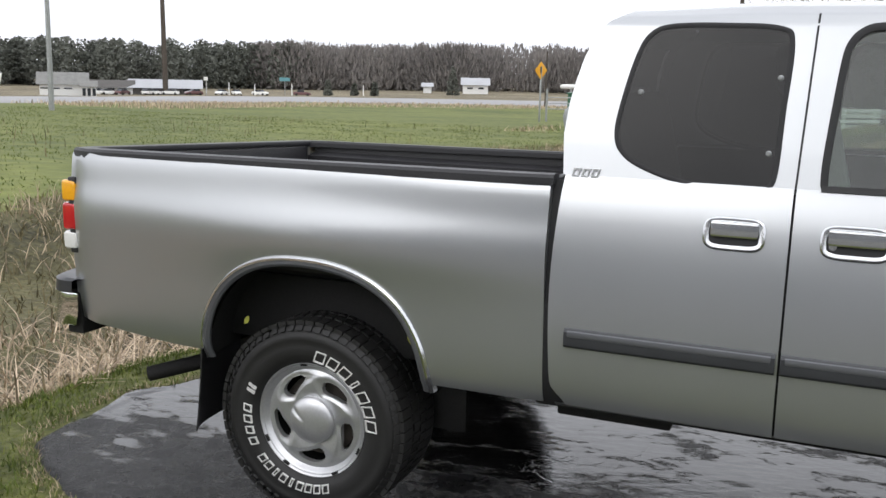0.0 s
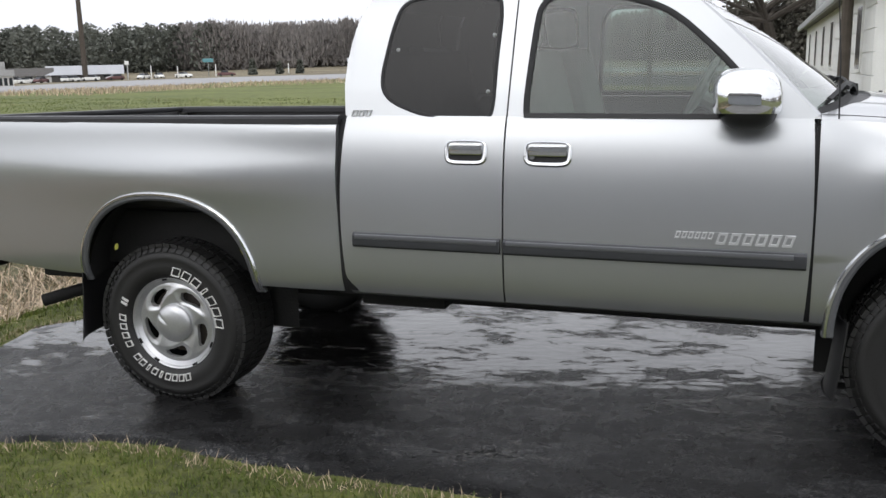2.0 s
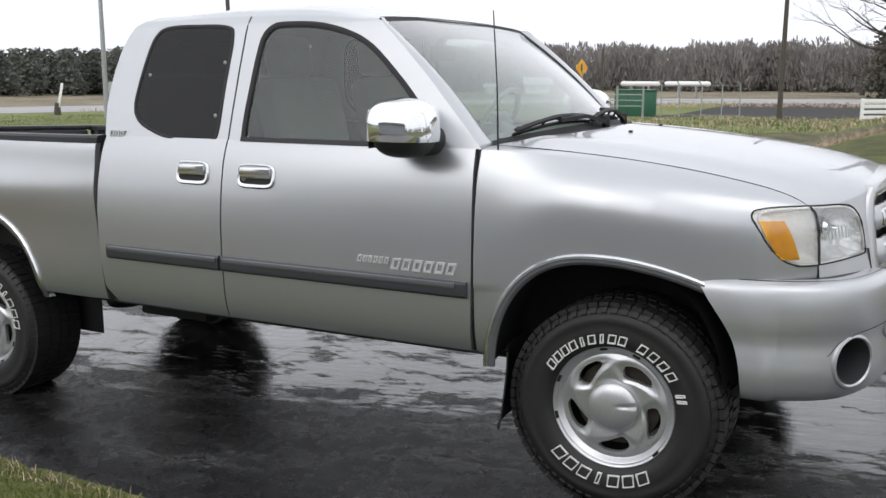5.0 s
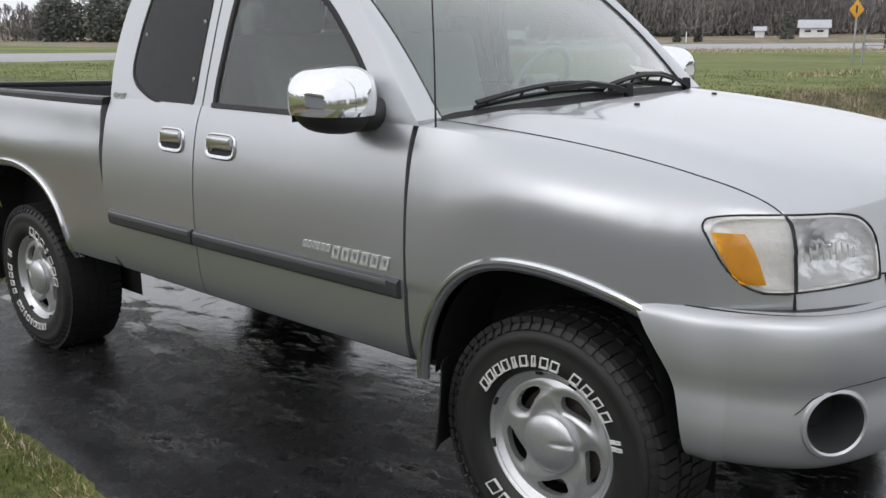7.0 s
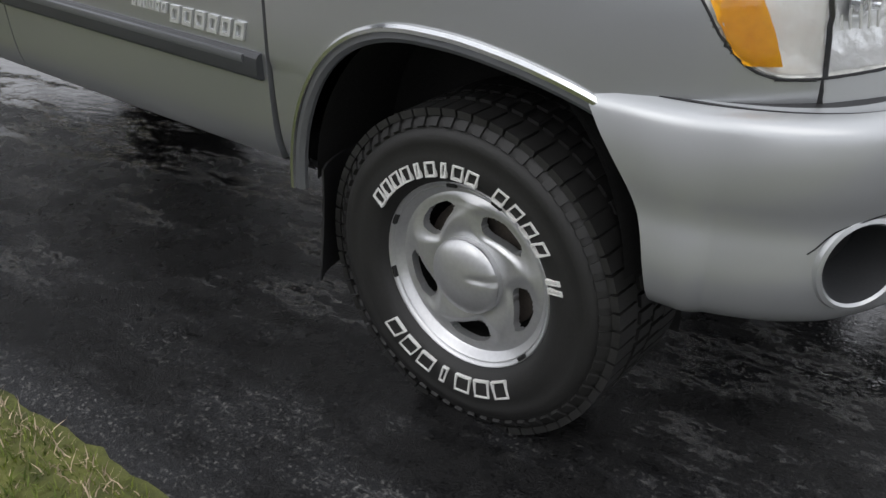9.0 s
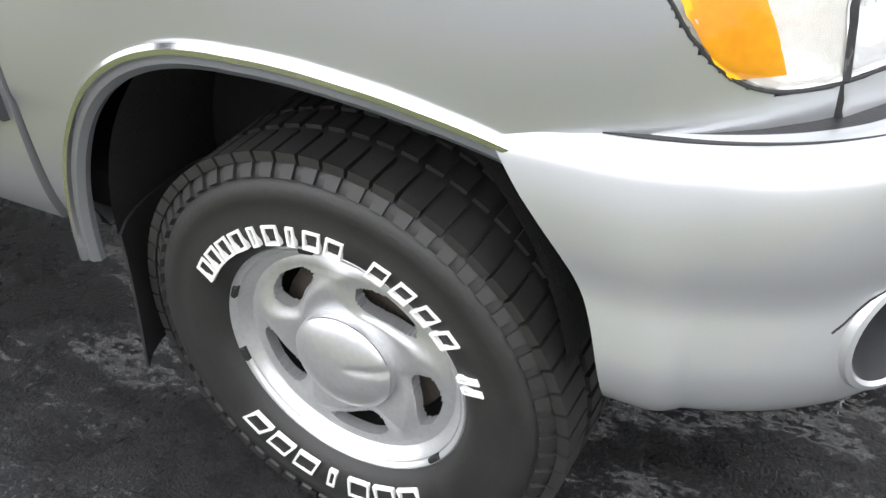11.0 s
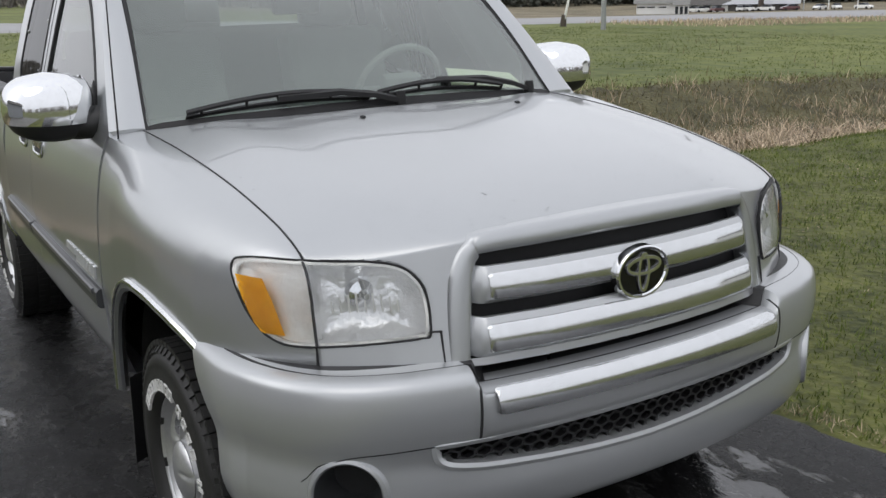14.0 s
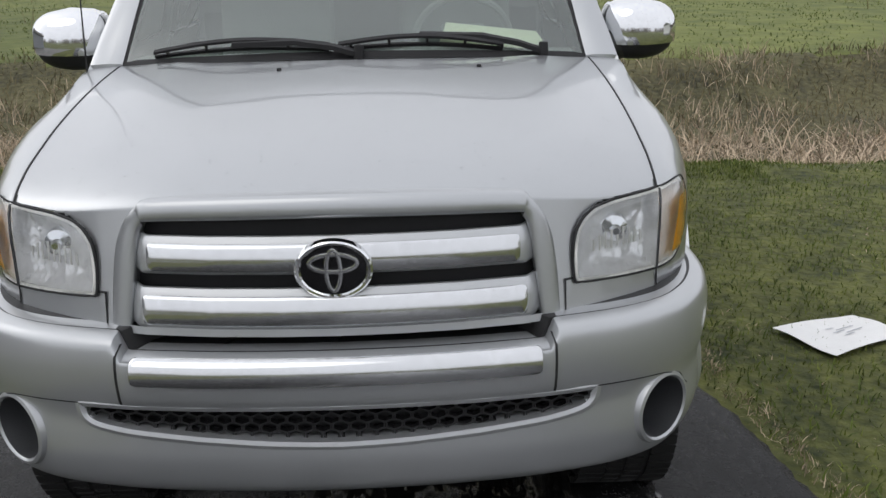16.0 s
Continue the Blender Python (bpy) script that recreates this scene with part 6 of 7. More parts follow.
bm = bmesh.new()
rows = []
for x in np.arange(-1.68, 14.01, 0.045):
    y0, y1 = drive_edges(x)
    n = 40
    row = []
    for k in range(n + 1):
        y = y0 + (y1 - y0) * k / n
        lift = 0.018 if 0 < k < n and x > -1.66 else -0.02
        wob = 0.006 * noise.noise((x * 1.3, y * 1.3, 2))
        row.append((x + (0.06 * noise.noise((0, y * 3, 6)) if x < -1.6 else 0), y, ground_z(x, y) + lift + wob))
    rows.append(row)
sheet(bm, rows)
drive = link("driveway", bm, ASPHALT, None, sharp=0)
tagged(drive, "wet black asphalt drive with puddles and cracks", "driveway", kind="structure")

# ---- road ----
bm = bmesh.new()
line = smooth_loop([(x, y, 0) for x, y in ROAD_NEAR], 10, False)
rows = []
for k, p in enumerate(line):
    d = (line[min(k + 1, len(line) - 1)] - line[max(k - 1, 0)]).normalized()
    out = Vector((-d.y, d.x, 0))
    base = ground_z(p.x, p.y)
    rows.append([(q.x, q.y, base + up) for q, up in ((p - out * 1.2, -0.25), (p, 0.10), (p + out * 8, 0.16), (p + out * 16, 0.14), (p + out * 18, -0.25))])
sheet(bm, rows)
road = link("road", bm, ROAD, None, sharp=0)
tagged(road, "pale grey asphalt country road", "road", kind="structure")


# ---- grass, weeds and reeds ----
def blades(name, spots, material, label, category, lo, hi, width, lean, flat=0):
    verts, faces = [], []
    for x, y in spots:
        z = ground_z(x, y) - 0.01
        h, a, q = random.uniform(lo, hi), random.uniform(0, 6.283), random.uniform(0, 6.283)
        ln = random.uniform(0.25, 1.0) * lean * h
        dx, dy = math.cos(a) * width, math.sin(a) * width
        bx, by = math.cos(q) * ln, math.sin(q) * ln
        i = len(verts)
        up = h * math.sqrt(max(0.05, 1 - (ln / h) ** 2)) if ln < h else 0.2 * h
        if flat:
            up *= flat * random.uniform(0.5, 1.6)
        verts += [(x - dx, y - dy, z), (x + dx, y + dy, z), (x + dx * 0.7 + bx * 0.35, y + dy * 0.7 + by * 0.35, z + up * 0.6), (x - dx * 0.7 + bx * 0.35, y - dy * 0.7 + by * 0.35, z + up * 0.6), (x + bx, y + by, z + up)]
        faces += [(i, i + 1, i + 2, i + 3), (i + 3, i + 2, i + 4)]
    me = bpy.data.meshes.new(name)
    me.from_pydata(verts, [], faces)
    me.materials.append(material)
    return tagged(new(name, me), label, category, kind="stuff")


def on_drive(x, y):
    if x < -1.68:
        return False
    y0, y1 = drive_edges(x)
    return y0 + 0.012 < y < y1 - 0.012


def scatter(n, x0, x1, y0, y1, keep):
    out = []
    while len(out) < n:
        x, y = random.uniform(x0, x1), random.uniform(y0, y1)
        if keep(x, y):
            out.append((x, y))
    return out


def tufty(x, y, s=1.6, cut=-0.12):
    return noise.noise((x * s, y * s, 9)) + 0.5 * noise.noise((x * s * 3, y * s * 3, 4)) > cut + random.uniform(-0.35, 0.35)


lawn = lambda x, y: not on_drive(x, y) and ditch_d(x, y) > 1.2
patchy = lambda x, y: lawn(x, y) and tufty(x, y, 2.2, 0.0)
fringe = lambda x, y: lawn(x, y) and (on_drive(x, y + 0.10) or on_drive(x, y - 0.10) or on_drive(x + 0.1, y))
SHORT = "short green and straw-coloured winter grass"
blades("lawn", scatter(46000, -2.6, 4.5, -2.9, -1.25, lawn), BLADE, SHORT + " beside the drive", "grass", 0.015, 0.05, 0.0022, 0.9)
blades("lawn", scatter(16000, -2.6, 4.5, -2.9, -1.25, patchy), LUSH_BLADE, "tufts of lush green grass beside the drive", "grass", 0.02, 0.06, 0.0028, 0.8)
blades("lawn", scatter(70000, -2.6, 5.5, 1.25, 12, lawn), BLADE, SHORT + " beyond the drive", "grass", 0.02, 0.055, 0.0034, 0.9)
blades("lawn", scatter(24000, -2.6, 5.5, 1.25, 12, patchy), LUSH_BLADE, "tufts of lush green grass beyond the drive", "grass", 0.025, 0.07, 0.004, 0.8)
blades("lawn", scatter(22000, -2.7, -0.6, -4, 3, lawn), BLADE, SHORT + " behind the drive", "grass", 0.02, 0.06, 0.003, 0.9)
blades("lawn", scatter(9000, -2.7, -0.6, -4, 3, patchy), LUSH_BLADE, "tufts of lush green grass behind the drive", "grass", 0.03, 0.08, 0.0034, 0.8)
thatch = lambda x, y: lawn(x, y) and noise.noise((x * 1.1, y * 1.1, 31)) + 0.4 * noise.noise((x * 4, y * 4, 7)) > 0.16
blades("lawn_thatch", scatter(6500, -2.6, 5.5, 1.25, 9, thatch), REED, "patches of dead brown thatch in the lawn beyond the drive", "straw", 0.02, 0.055, 0.003, 1.0, 0.5)
blades("lawn_thatch", scatter(8000, -2.6, 4.5, -2.9, -1.25, thatch), REED, "patches of dead brown thatch in the lawn beside the drive", "straw", 0.02, 0.05, 0.0022, 1.0, 0.5)
blades("drive_litter", scatter(420, -1.5, 7, -1.6, 1.5, lambda x, y: on_drive(x, y) and (y < -0.8 or random.random() < 0.3)), LITTER, "small dead leaf bits and straw lying on the asphalt", "litter", 0.05, 0.075, 0.004, 1.0, 0.03)
blades("edge_straw", scatter(7000, -1.9, 5, -1.8, 1.7, fringe), REED, "dead straw and thatch along the drive's edge", "straw", 0.02, 0.07, 0.0022, 1.3)
blades("field_grass", scatter(70000, -45, 10, -14, 45, lambda x, y: ditch_d(x, y) < -3.8 and tufty(x, y, 0.5)), FIELD_BLADE, "rough green field grass beyond the ditch", "grass", 0.03, 0.09, 0.012, 1.0)
blades("field_weeds", scatter(500, -45, 0, -10, 40, lambda x, y: ditch_d(x, y) < -6 and noise.noise((x * 0.2, y * 0.2, 1)) > 0.15), BANK_BLADE, "dead weed stalks standing in the field", "weeds", 0.2, 0.45, 0.012, 0.4)
blades("ditch_reeds", scatter(34000, -8, 8, -9, 32, lambda x, y: -0.9 < ditch_d(x, y) < 2.0 and tufty(x, y, 0.9, -0.25)), REED, "flattened dry straw-coloured reeds in the ditch", "reeds", 0.25, 0.75, 0.007, 1.0, 0.42)
blades("bank_weeds", scatter(42000, -10, 8, -12, 34, lambda x, y: -4.6 < ditch_d(x, y) < 0.2), BANK_BLADE, "dark matted weeds on the ditch bank", "weeds", 0.05, 0.22, 0.008, 1.2)
blades("bank_straw", scatter(9000, -10, 8, -12, 34, lambda x, y: -4.4 < ditch_d(x, y) < 0.0 and tufty(x, y, 0.7, 0.25)), REED, "tan weed stems lying on the ditch bank", "weeds", 0.1, 0.35, 0.006, 1.0)
blades("road_verge", scatter(9000, -60, 40, 50, 130, lambda x, y: -14 < road_d(x, y) < -0.5 and random.random() < 0.5), REED, "dry grass along the road verge", "grass", 0.15, 0.45, 0.03, 0.6)
blades("rough_verge", scatter(5000, -12, 14, 40, 78, lambda x, y: tufty(x, y, 0.3, 0.25)), REED, "tall dry tan grass on the slope below the road", "grass", 0.1, 0.35, 0.02, 0.9)
blades("rough_verge", scatter(5000, -12, 14, 40, 78, lambda x, y: tufty(x, y, 0.3, 0.1)), FIELD_BLADE, "rough green grass on the slope below the road", "grass", 0.1, 0.3, 0.02, 0.9)


# ---- trees ----
def rod(verts, faces, a, b, r0, r1, seg=4):
    a, b = Vector(a), Vector(b)
    d = (b - a).normalized()
    u = d.cross(Vector((0.3, 1, 0.2))).normalized()
    v = d.cross(u)
    i = len(verts)
    for p, r in ((a, r0), (b, r1)):
        for k in range(seg):
            q = 2 * math.pi * k / seg
            verts.append(tuple(p + u * math.cos(q) * r + v * math.sin(q) * r))
    for k in range(seg):
        faces.append((i + k, i + (k + 1) % seg, i + seg + (k + 1) % seg, i + seg + k))


def clump(verts, faces, c, size):
    """A small tuft: two crossed uneven leaves of four points."""
    for _ in range(2):
        i = len(verts)
        a = Vector((random.gauss(0, 1), random.gauss(0, 1), random.gauss(0, 0.6))).normalized() * size
        b = Vector((random.gauss(0, 1), random.gauss(0, 1), random.gauss(0, 0.6))).normalized() * size * 0.7
        for p in (c - a, c + b, c + a * random.uniform(0.6, 1), c - b * random.uniform(0.5, 1)):
            verts.append(tuple(p))
        faces.append((i, i + 1, i + 2, i + 3))


def mesh_of(name, verts, faces, material):
    me = bpy.data.meshes.new(name)
    me.from_pydata(verts, [], faces)
    me.materials.append(material)
    return new(name, me)


def woods(name, spots, material, label, pine):
    tv, tf, cv, cf = [], [], [], []
    for x, y, h in spots:
        z = ground_z(x, y) - 0.2
        lean = random.uniform(-0.3, 0.3)
        rod(tv, tf, (x, y, z), (x + lean, y, z + h * 0.85), 0.13, 0.05, 3)
        spread = h * (0.34 if pine else 0.38)
        low = 0.12
        for _ in range(260 if pine else 300):
            t = 1 - (1 - low) * random.random() ** 0.8
            rr = spread * math.sin(math.pi * min(1, (t - low) / (1 - low) * 0.7 + 0.26)) ** 0.7
            q, d = random.uniform(0, 6.283), math.sqrt(random.random())
            c = Vector((x + math.cos(q) * rr * d, y + math.sin(q) * rr * d, z + h * t))
            if pine:
                clump(cv, cf, c, random.uniform(0.25, 0.6))
                continue
            # a bare twig: a thin upright sliver
            up = Vector((math.cos(q) * 0.35 * d, math.sin(q) * 0.35 * d, 1)) * random.uniform(0.45, 1.15)
            side = Vector((random.gauss(0, 1), random.gauss(0, 1), 0)).normalized() * random.uniform(0.07, 0.19)
            i = len(cv)
            cv.extend(tuple(p) for p in (c - up - side * 0.6, c - up * 0.2 + side, c + up * 0.5, c - side))
            cf.append((i, i + 1, i + 2, i + 3))
        for _ in range(26):
            q, d = random.uniform(0, 6.283), random.uniform(0, 3.0)
            clump(cv, cf, Vector((x + math.cos(q) * d, y + math.sin(q) * d, z + random.uniform(0.2, 2.6))), random.uniform(0.3, 0.65))
    ob = mesh_of(name, cv + tv, cf + [tuple(i + len(cv) for i in f) for f in tf], material)
    return tagged(ob, label, "woods", kind="stuff")


def belt(n, az0, az1, d0, d1, h0, h1):
    out = []
    for _ in range(n):
        a, d = radians(random.uniform(az0, az1)), random.uniform(d0, d1)
        out.append((2 + d * math.cos(a), -3 + d * math.sin(a), random.uniform(h0, h1)))
    return out


def height(x, y):
    return 1 + 0.16 * noise.noise((x * 0.035, y * 0.035, 7)) + random.uniform(-0.07, 0.07)


def belt_of(n, az0, az1, d0, d1, h):
    return [(x, y, h * height(x, y)) for x, y, _ in belt(n, az0, az1, d0, d1, 1, 1)]


PINES = "dark green pines along the far edge of the field"
BARE = "bare grey-brown winter woods along the horizon"
woods("far_pines", belt_of(260, 119, 152, 200, 236, 9.2), PINE, PINES, True)
woods("far_woods", belt_of(210, 108, 122, 200, 238, 9.6), TWIG, BARE, False)
woods("far_woods", belt_of(34, 103.5, 108, 205, 230, 9.6), TWIG, "thin stand of tall bare trees against the sky", False)
woods("far_woods", belt_of(330, 72, 103.5, 196, 238, 9.8), TWIG, BARE, False)
woods("dark_thicket", belt_of(26, 85.5, 90.0, 150, 165, 9.5), THICKET, "dark ivy-grown thicket behind the board fence", True)
woods("side_woods", belt_of(150, 152, 205, 205, 250, 8.0), TWIG, BARE, False)
# out of view: closes the horizon behind the camera for reflections
woods("behind_woods", belt_of(200, 205, 430, 120, 180, 9.0), TWIG, "unseen bare trees closing the horizon, added for reflections", False)


def bare_tree(x, y, height, spread, seed):
    """A leafless tree: tapered trunk, forking limbs, fine twigs."""
    random.seed(seed)
    z = ground_z(x, y) - 0.2
    root = empty("bare_tree", "large leafless tree with spreading limbs", "tree", at=(0, 0, 0))
    tv, tf, lv, lf = [], [], [], []

    def grow(p, way, length, r, depth):
        steps = 3
        for _ in range(steps):
            way = (way + Vector((random.gauss(0, 0.16), random.gauss(0, 0.16), random.gauss(0.02, 0.10)))).normalized()
            q = p + way * (length / steps)
            rod(tv if depth == 0 else lv, tf if depth == 0 else lf, p, q, r, r * 0.84, 6 if depth < 2 else 3)
            p, r = q, r * 0.84
            if depth >= 1 and depth < 5 and random.random() < 0.6:
                side = (way + Vector((random.gauss(0, 0.8), random.gauss(0, 0.8), random.gauss(0.1, 0.4)))).normalized()
                grow(p, side, length * 0.55, r * 0.5, depth + 1)
        if depth < 5:
            for _ in range(7 if depth == 0 else 2):
                out = 1.3 if depth == 0 else 0.6
                side = (way + Vector((random.gauss(0, out) * spread, random.gauss(0, out) * spread, random.gauss(0.0, 0.35)))).normalized()
                grow(p, side, length * (random.uniform(0.9, 1.25) if depth == 0 else random.uniform(0.62, 0.85)), r * 0.58, depth + 1)
    grow(Vector((x, y, z)), Vector((0, 0, 1)), height * 0.2, height * 0.032, 0)
    for name, v, f in (("trunk", tv, tf), ("limb", lv, lf)):
        mesh_of(name, v, f, BARK).parent = root
    return root


bare_tree(5.0, 146, 40, 1.3, 4), bare_tree(8.5, 147, 36, 1.2, 33), bare_tree(14, 165, 34, 1.0, 9), bare_tree(24, 160, 28, 1.0, 15), bare_tree(-1.5, 170, 15, 1.2, 21), bare_tree(9, 168, 17, 1.2, 27)
random.seed(11)


def dark_conifer(x, y, h):
    root = empty("small_conifer", "small dark evergreen tree standing by the road", "tree")
    v, f = [], []
    z = ground_z(x, y) - 0.1
    for _ in range(260):
        t = random.random() ** 1.3
        r = h * 0.26 * (1 - t) + 0.15
        q = random.uniform(0, 6.283)
        clump(v, f, Vector((x + math.cos(q) * r * random.random() ** 0.5, y + math.sin(q) * r * random.random() ** 0.5, z + 0.2 + t * h)), 0.35)
    mesh_of("crown", v, f, PINE).parent = root
    v, f = [], []
    rod(v, f, (x, y, z), (x, y, z + h * 0.7), 0.12, 0.04, 6)
    mesh_of("trunk", v, f, BARK).parent = root


dark_conifer(-55.1, 150.4, 4.6), dark_conifer(-67.4, 128.8, 2.2), dark_conifer(-61, 131.9, 1.9), dark_conifer(-64, 131, 1.7)


# ---- poles, sign, fences ----
def pole(x, y, h, r, material, label, lean=0.0, lamp=False):
    root = empty("utility_pole" if not lamp else "light_pole", label, "pole")
    z = ground_z(x, y) - 0.3
    bm = bmesh.new()
    tube(bm, [(x, y, z), (x + lean * h * 0.5, y, z + h / 2), (x + lean * h, y, z + h)], [r, r * 0.85, r * 0.7], 10)
    part("shaft", bm, material, root)
    if lamp:
        for s in (-1, 1):
            bm = bmesh.new()
            box(bm, (-0.28, -0.2, -0.12), (0.28, 0.2, 0.12), 0.05, Matrix.Translation((x + lean * h + s * 0.42, y, z + h - 0.25)) @ Matrix.Rotation(radians(20 * s), 4, "Y"))
            part("floodlight", bm, GALV, root, "grey floodlight head")
    return root


pole(-38.3, 39.4, 8.6, 0.16, GALV, "grey light pole with two floodlights in the field", 0.006, True)
pole(-86.8, 115, 17, 0.42, POLE, "tall brown wooden utility pole beside the road", -0.012)
pole(-3.72, 70.3, 12, 0.2, POLE, "brown wooden utility pole standing below the road", 0.008)
pole(4.42, 15.5, 6.5, 0.12, POLE, "dark wooden pole beside the white building", 0.0)
pole(-28.6, 111, 6.9, 0.12, POLE, "grey wooden utility pole near the green cabinet", 0.002)
pole(-14.2, 75, 1.9, 0.14, POLE, "short weathered grey wooden post near the cabinet", 0.0)
for x, y, h in ((-81.3, 117.2, 2.6), (-78.6, 119, 2.2), (-75.4, 120.9, 2.0), (-70.7, 123.6, 2.1), (-62.5, 131, 1.9)):
    pole(x, y, h, 0.10, WHITE, "short white post beside the far yard", 0.0)
for x, y in ((-45.6, 42.5),):
    root = empty("leaning_sign", "white board leaning on a short brown post", "sign")
    z = ground_z(x, y)
    bm = bmesh.new()
    box(bm, (-0.10, -0.03, 0.55), (0.10, 0.03, 2.15), 0.01, Matrix.Translation((x, y, z)) @ Matrix.Rotation(radians(17), 4, "Y"))
    part("board", bm, WHITE, root)
    bm = bmesh.new()
    tube(bm, [(x, y, z - 0.2), (x + 0.05, y, z + 0.4), (x + 0.1, y, z + 0.8)], [0.24, 0.2, 0.16], 8)
    part("post", bm, POLE, root)
sign = empty("warning_sign", "yellow diamond warning sign on a steel post", "road sign")
sx, sy = -15.7, 60.5
sz = ground_z(sx, sy)
bm = bmesh.new()
box(bm, (-0.06, -0.03, -0.2), (0.06, 0.03, 3.75), 0.004, Matrix.Translation((sx, sy, sz)))
part("post", bm, GALV, sign)
bm = bmesh.new()
box(bm, (-0.43, -0.012, -0.43), (0.43, 0.012, 0.43), 0.01, Matrix.Translation((sx, sy - 0.05, sz + 3.45)) @ Matrix.Rotation(radians(62), 4, "Z") @ Matrix.Rotation(radians(45), 4, "Y"))
part("panel", bm, YELLOW, sign)
bm = bmesh.new()
box(bm, (-0.08, -0.02, -0.2), (0.08, 0.02, 0.25), 0, Matrix.Translation((sx, sy - 0.055, sz + 3.45)) @ Matrix.Rotation(radians(62), 4, "Z"))
part("mark", bm, BLACK, sign)
gate = empty("pipe_fence", "weathered steel pipe rails between posts", "fence")
gx = [(-15.75, 62.5), (-13.9, 63.2), (-12.2, 63.8)]
for x, y in gx:
    bm = bmesh.new()
    tube(bm, [(x, y, ground_z(x, y) - 0.2), (x, y, ground_z(x, y) + 2.3)], 0.08, 8)
    part("post", bm, GALV, gate)
for zz in (0.9, 1.3, 1.7):
    bm = bmesh.new()
    tube(bm, [(x, y, ground_z(x, y) + zz) for x, y in gx], 0.035, 6)
    part("rail", bm, GALV, gate)
FENCE_XY = [(-13.0, 73.2), (-11.6, 73.4), (-10.0, 74), (-8.5, 74.4), (-7.2, 75)]
for x, y in FENCE_XY:
    fp = empty("chain_fence_post", "grey steel chain-link fence post", "fence post", "posts of the chain-link fence")
    bm = bmesh.new()
    z = ground_z(x, y)
    tube(bm, [(x, y, z - 0.2), (x, y, z + 2.5), (x - 0.25, y - 0.1, z + 2.85)], 0.05, 8)
    part("shaft", bm, GALV, fp)
wires = empty("fence_wires", "tension wires of the chain-link fence", "fence wire")
for (x0, y0), (x1, y1) in zip(FENCE_XY, FENCE_XY[1:]):
    for zz in (0.2, 1.3, 2.5):
        bm = bmesh.new()
        tube(bm, [(x0, y0, ground_z(x0, y0) + zz), (x1, y1, ground_z(x1, y1) + zz)], 0.016, 4)
        part("wire", bm, GALV, wires)
# white board fence
fence = empty("board_fence", "white painted board fence beside the lawn", "fence")
fz = -1.82
for k in range(3):
    x, y = 1.8 + k * 2.1, 70.7 + 1.2 * k
    bm = bmesh.new()
    box(bm, (x - 0.12, y - 0.12, fz - 0.5), (x + 0.12, y + 0.12, fz + 1.62), 0.02)
    part("post", bm, WHITE, fence)
for zz in (0.30, 0.68, 1.06, 1.46):
    bm = bmesh.new()
    box(bm, (0, -0.17, zz - 0.12), (5.3, -0.12, zz + 0.12), 0.01, Matrix.Translation((1.7, 70.65, fz)) @ Matrix.Rotation(math.atan2(1.2, 2.1), 4, "Z"))
    part("rail", bm, WHITE, fence)
# green cabinet and white tank
cab_box = empty("utility_cabinet", "green enamelled steel utility cabinet", "utility cabinet")
z = ground_z(-15.5, 75) - 0.1
m = Matrix.Translation((-15.5, 75, z)) @ Matrix.Rotation(radians(10), 4, "Z")
bm = bmesh.new()
box(bm, (-1.65, -0.9, 0), (1.65, 0.9, 2.15), 0.04, m)
part("body", bm, GREEN_BOX, cab_box)
bm = bmesh.new()
box(bm, (-1.72, -0.98, 2.15), (1.72, 0.98, 2.27), 0.03, m)
part("lid", bm, GREEN_BOX, cab_box)
for x in (-0.55, 0.6):
    bm = bmesh.new()
    box(bm, (x - 0.012, -0.91, 0.15), (x + 0.012, -0.89, 2.1), 0, m)
    part("door_seam", bm, GAP, cab_box)
for tx, ty, ln in ((-31.2, 141, 5.4), (-24.6, 143, 6.2)):
    tank = empty("gas_tank", "long white horizontal storage tank on steel feet", "tank", "white tanks")
    z = -0.45
    bm = bmesh.new()
    prof = [(0.001, -ln / 2 - 0.35), (0.24, -ln / 2 - 0.25), (0.36, -ln / 2), (0.36, ln / 2), (0.24, ln / 2 + 0.25), (0.001, ln / 2 + 0.35)]
    lathe(bm, prof, Matrix.Translation((tx, ty, z + 0.35)) @ Matrix.Rotation(math.pi / 2, 4, "Y"), 20)
    part("shell", bm, WHITE, tank)
    for dx in (-1.3, 1.3):
        bm = bmesh.new()
        box(bm, (tx + dx - 0.12, ty - 0.4, ground_z(tx, ty) - 0.2), (tx + dx + 0.12, ty + 0.4, z + 0.1))
        part("foot", bm, GALV, tank)

# ---- white building beyond the lawn; its own axes run along the wall ----
hall = empty("white_building", "low white panel-sided building with a grey roof", "building")
hall.location = (5.4, 41, -0.28)
hall.rotation_euler = (-0.022, 0, -0.024)
LONG, top = 27.0, 2.42
bm = bmesh.new()
box(bm, (0.02, -LONG, 0), (8, 0, top))
wall = part("wall", bm, WHITE, hall)
bm = bmesh.new()
box(bm, (-0.02, -LONG - 0.05, -1.0), (8.02, 0.05, 0.30))
part("foundation", bm, CONCRETE, hall)
bm = bmesh.new()
pr = [(-0.35, top - 0.05), (-0.35, top + 0.10), (4, top + 1.4), (8.4, top + 0.10), (8.4, top - 0.05)]
sheet(bm, [[(x, y, z) for x, z in pr] for y in (-LONG - 0.4, 0.4)], closed=True)
bm.faces.new([v for v in bm.verts if v.co.y < -1])
bm.faces.new([v for v in bm.verts if v.co.y > -1])
part("roof", bm, ROOF_GREY, hall)
bm = bmesh.new()
box(bm, (-0.40, -LONG - 0.42, top - 0.14), (-0.32, 0.42, top + 0.05), 0.01)
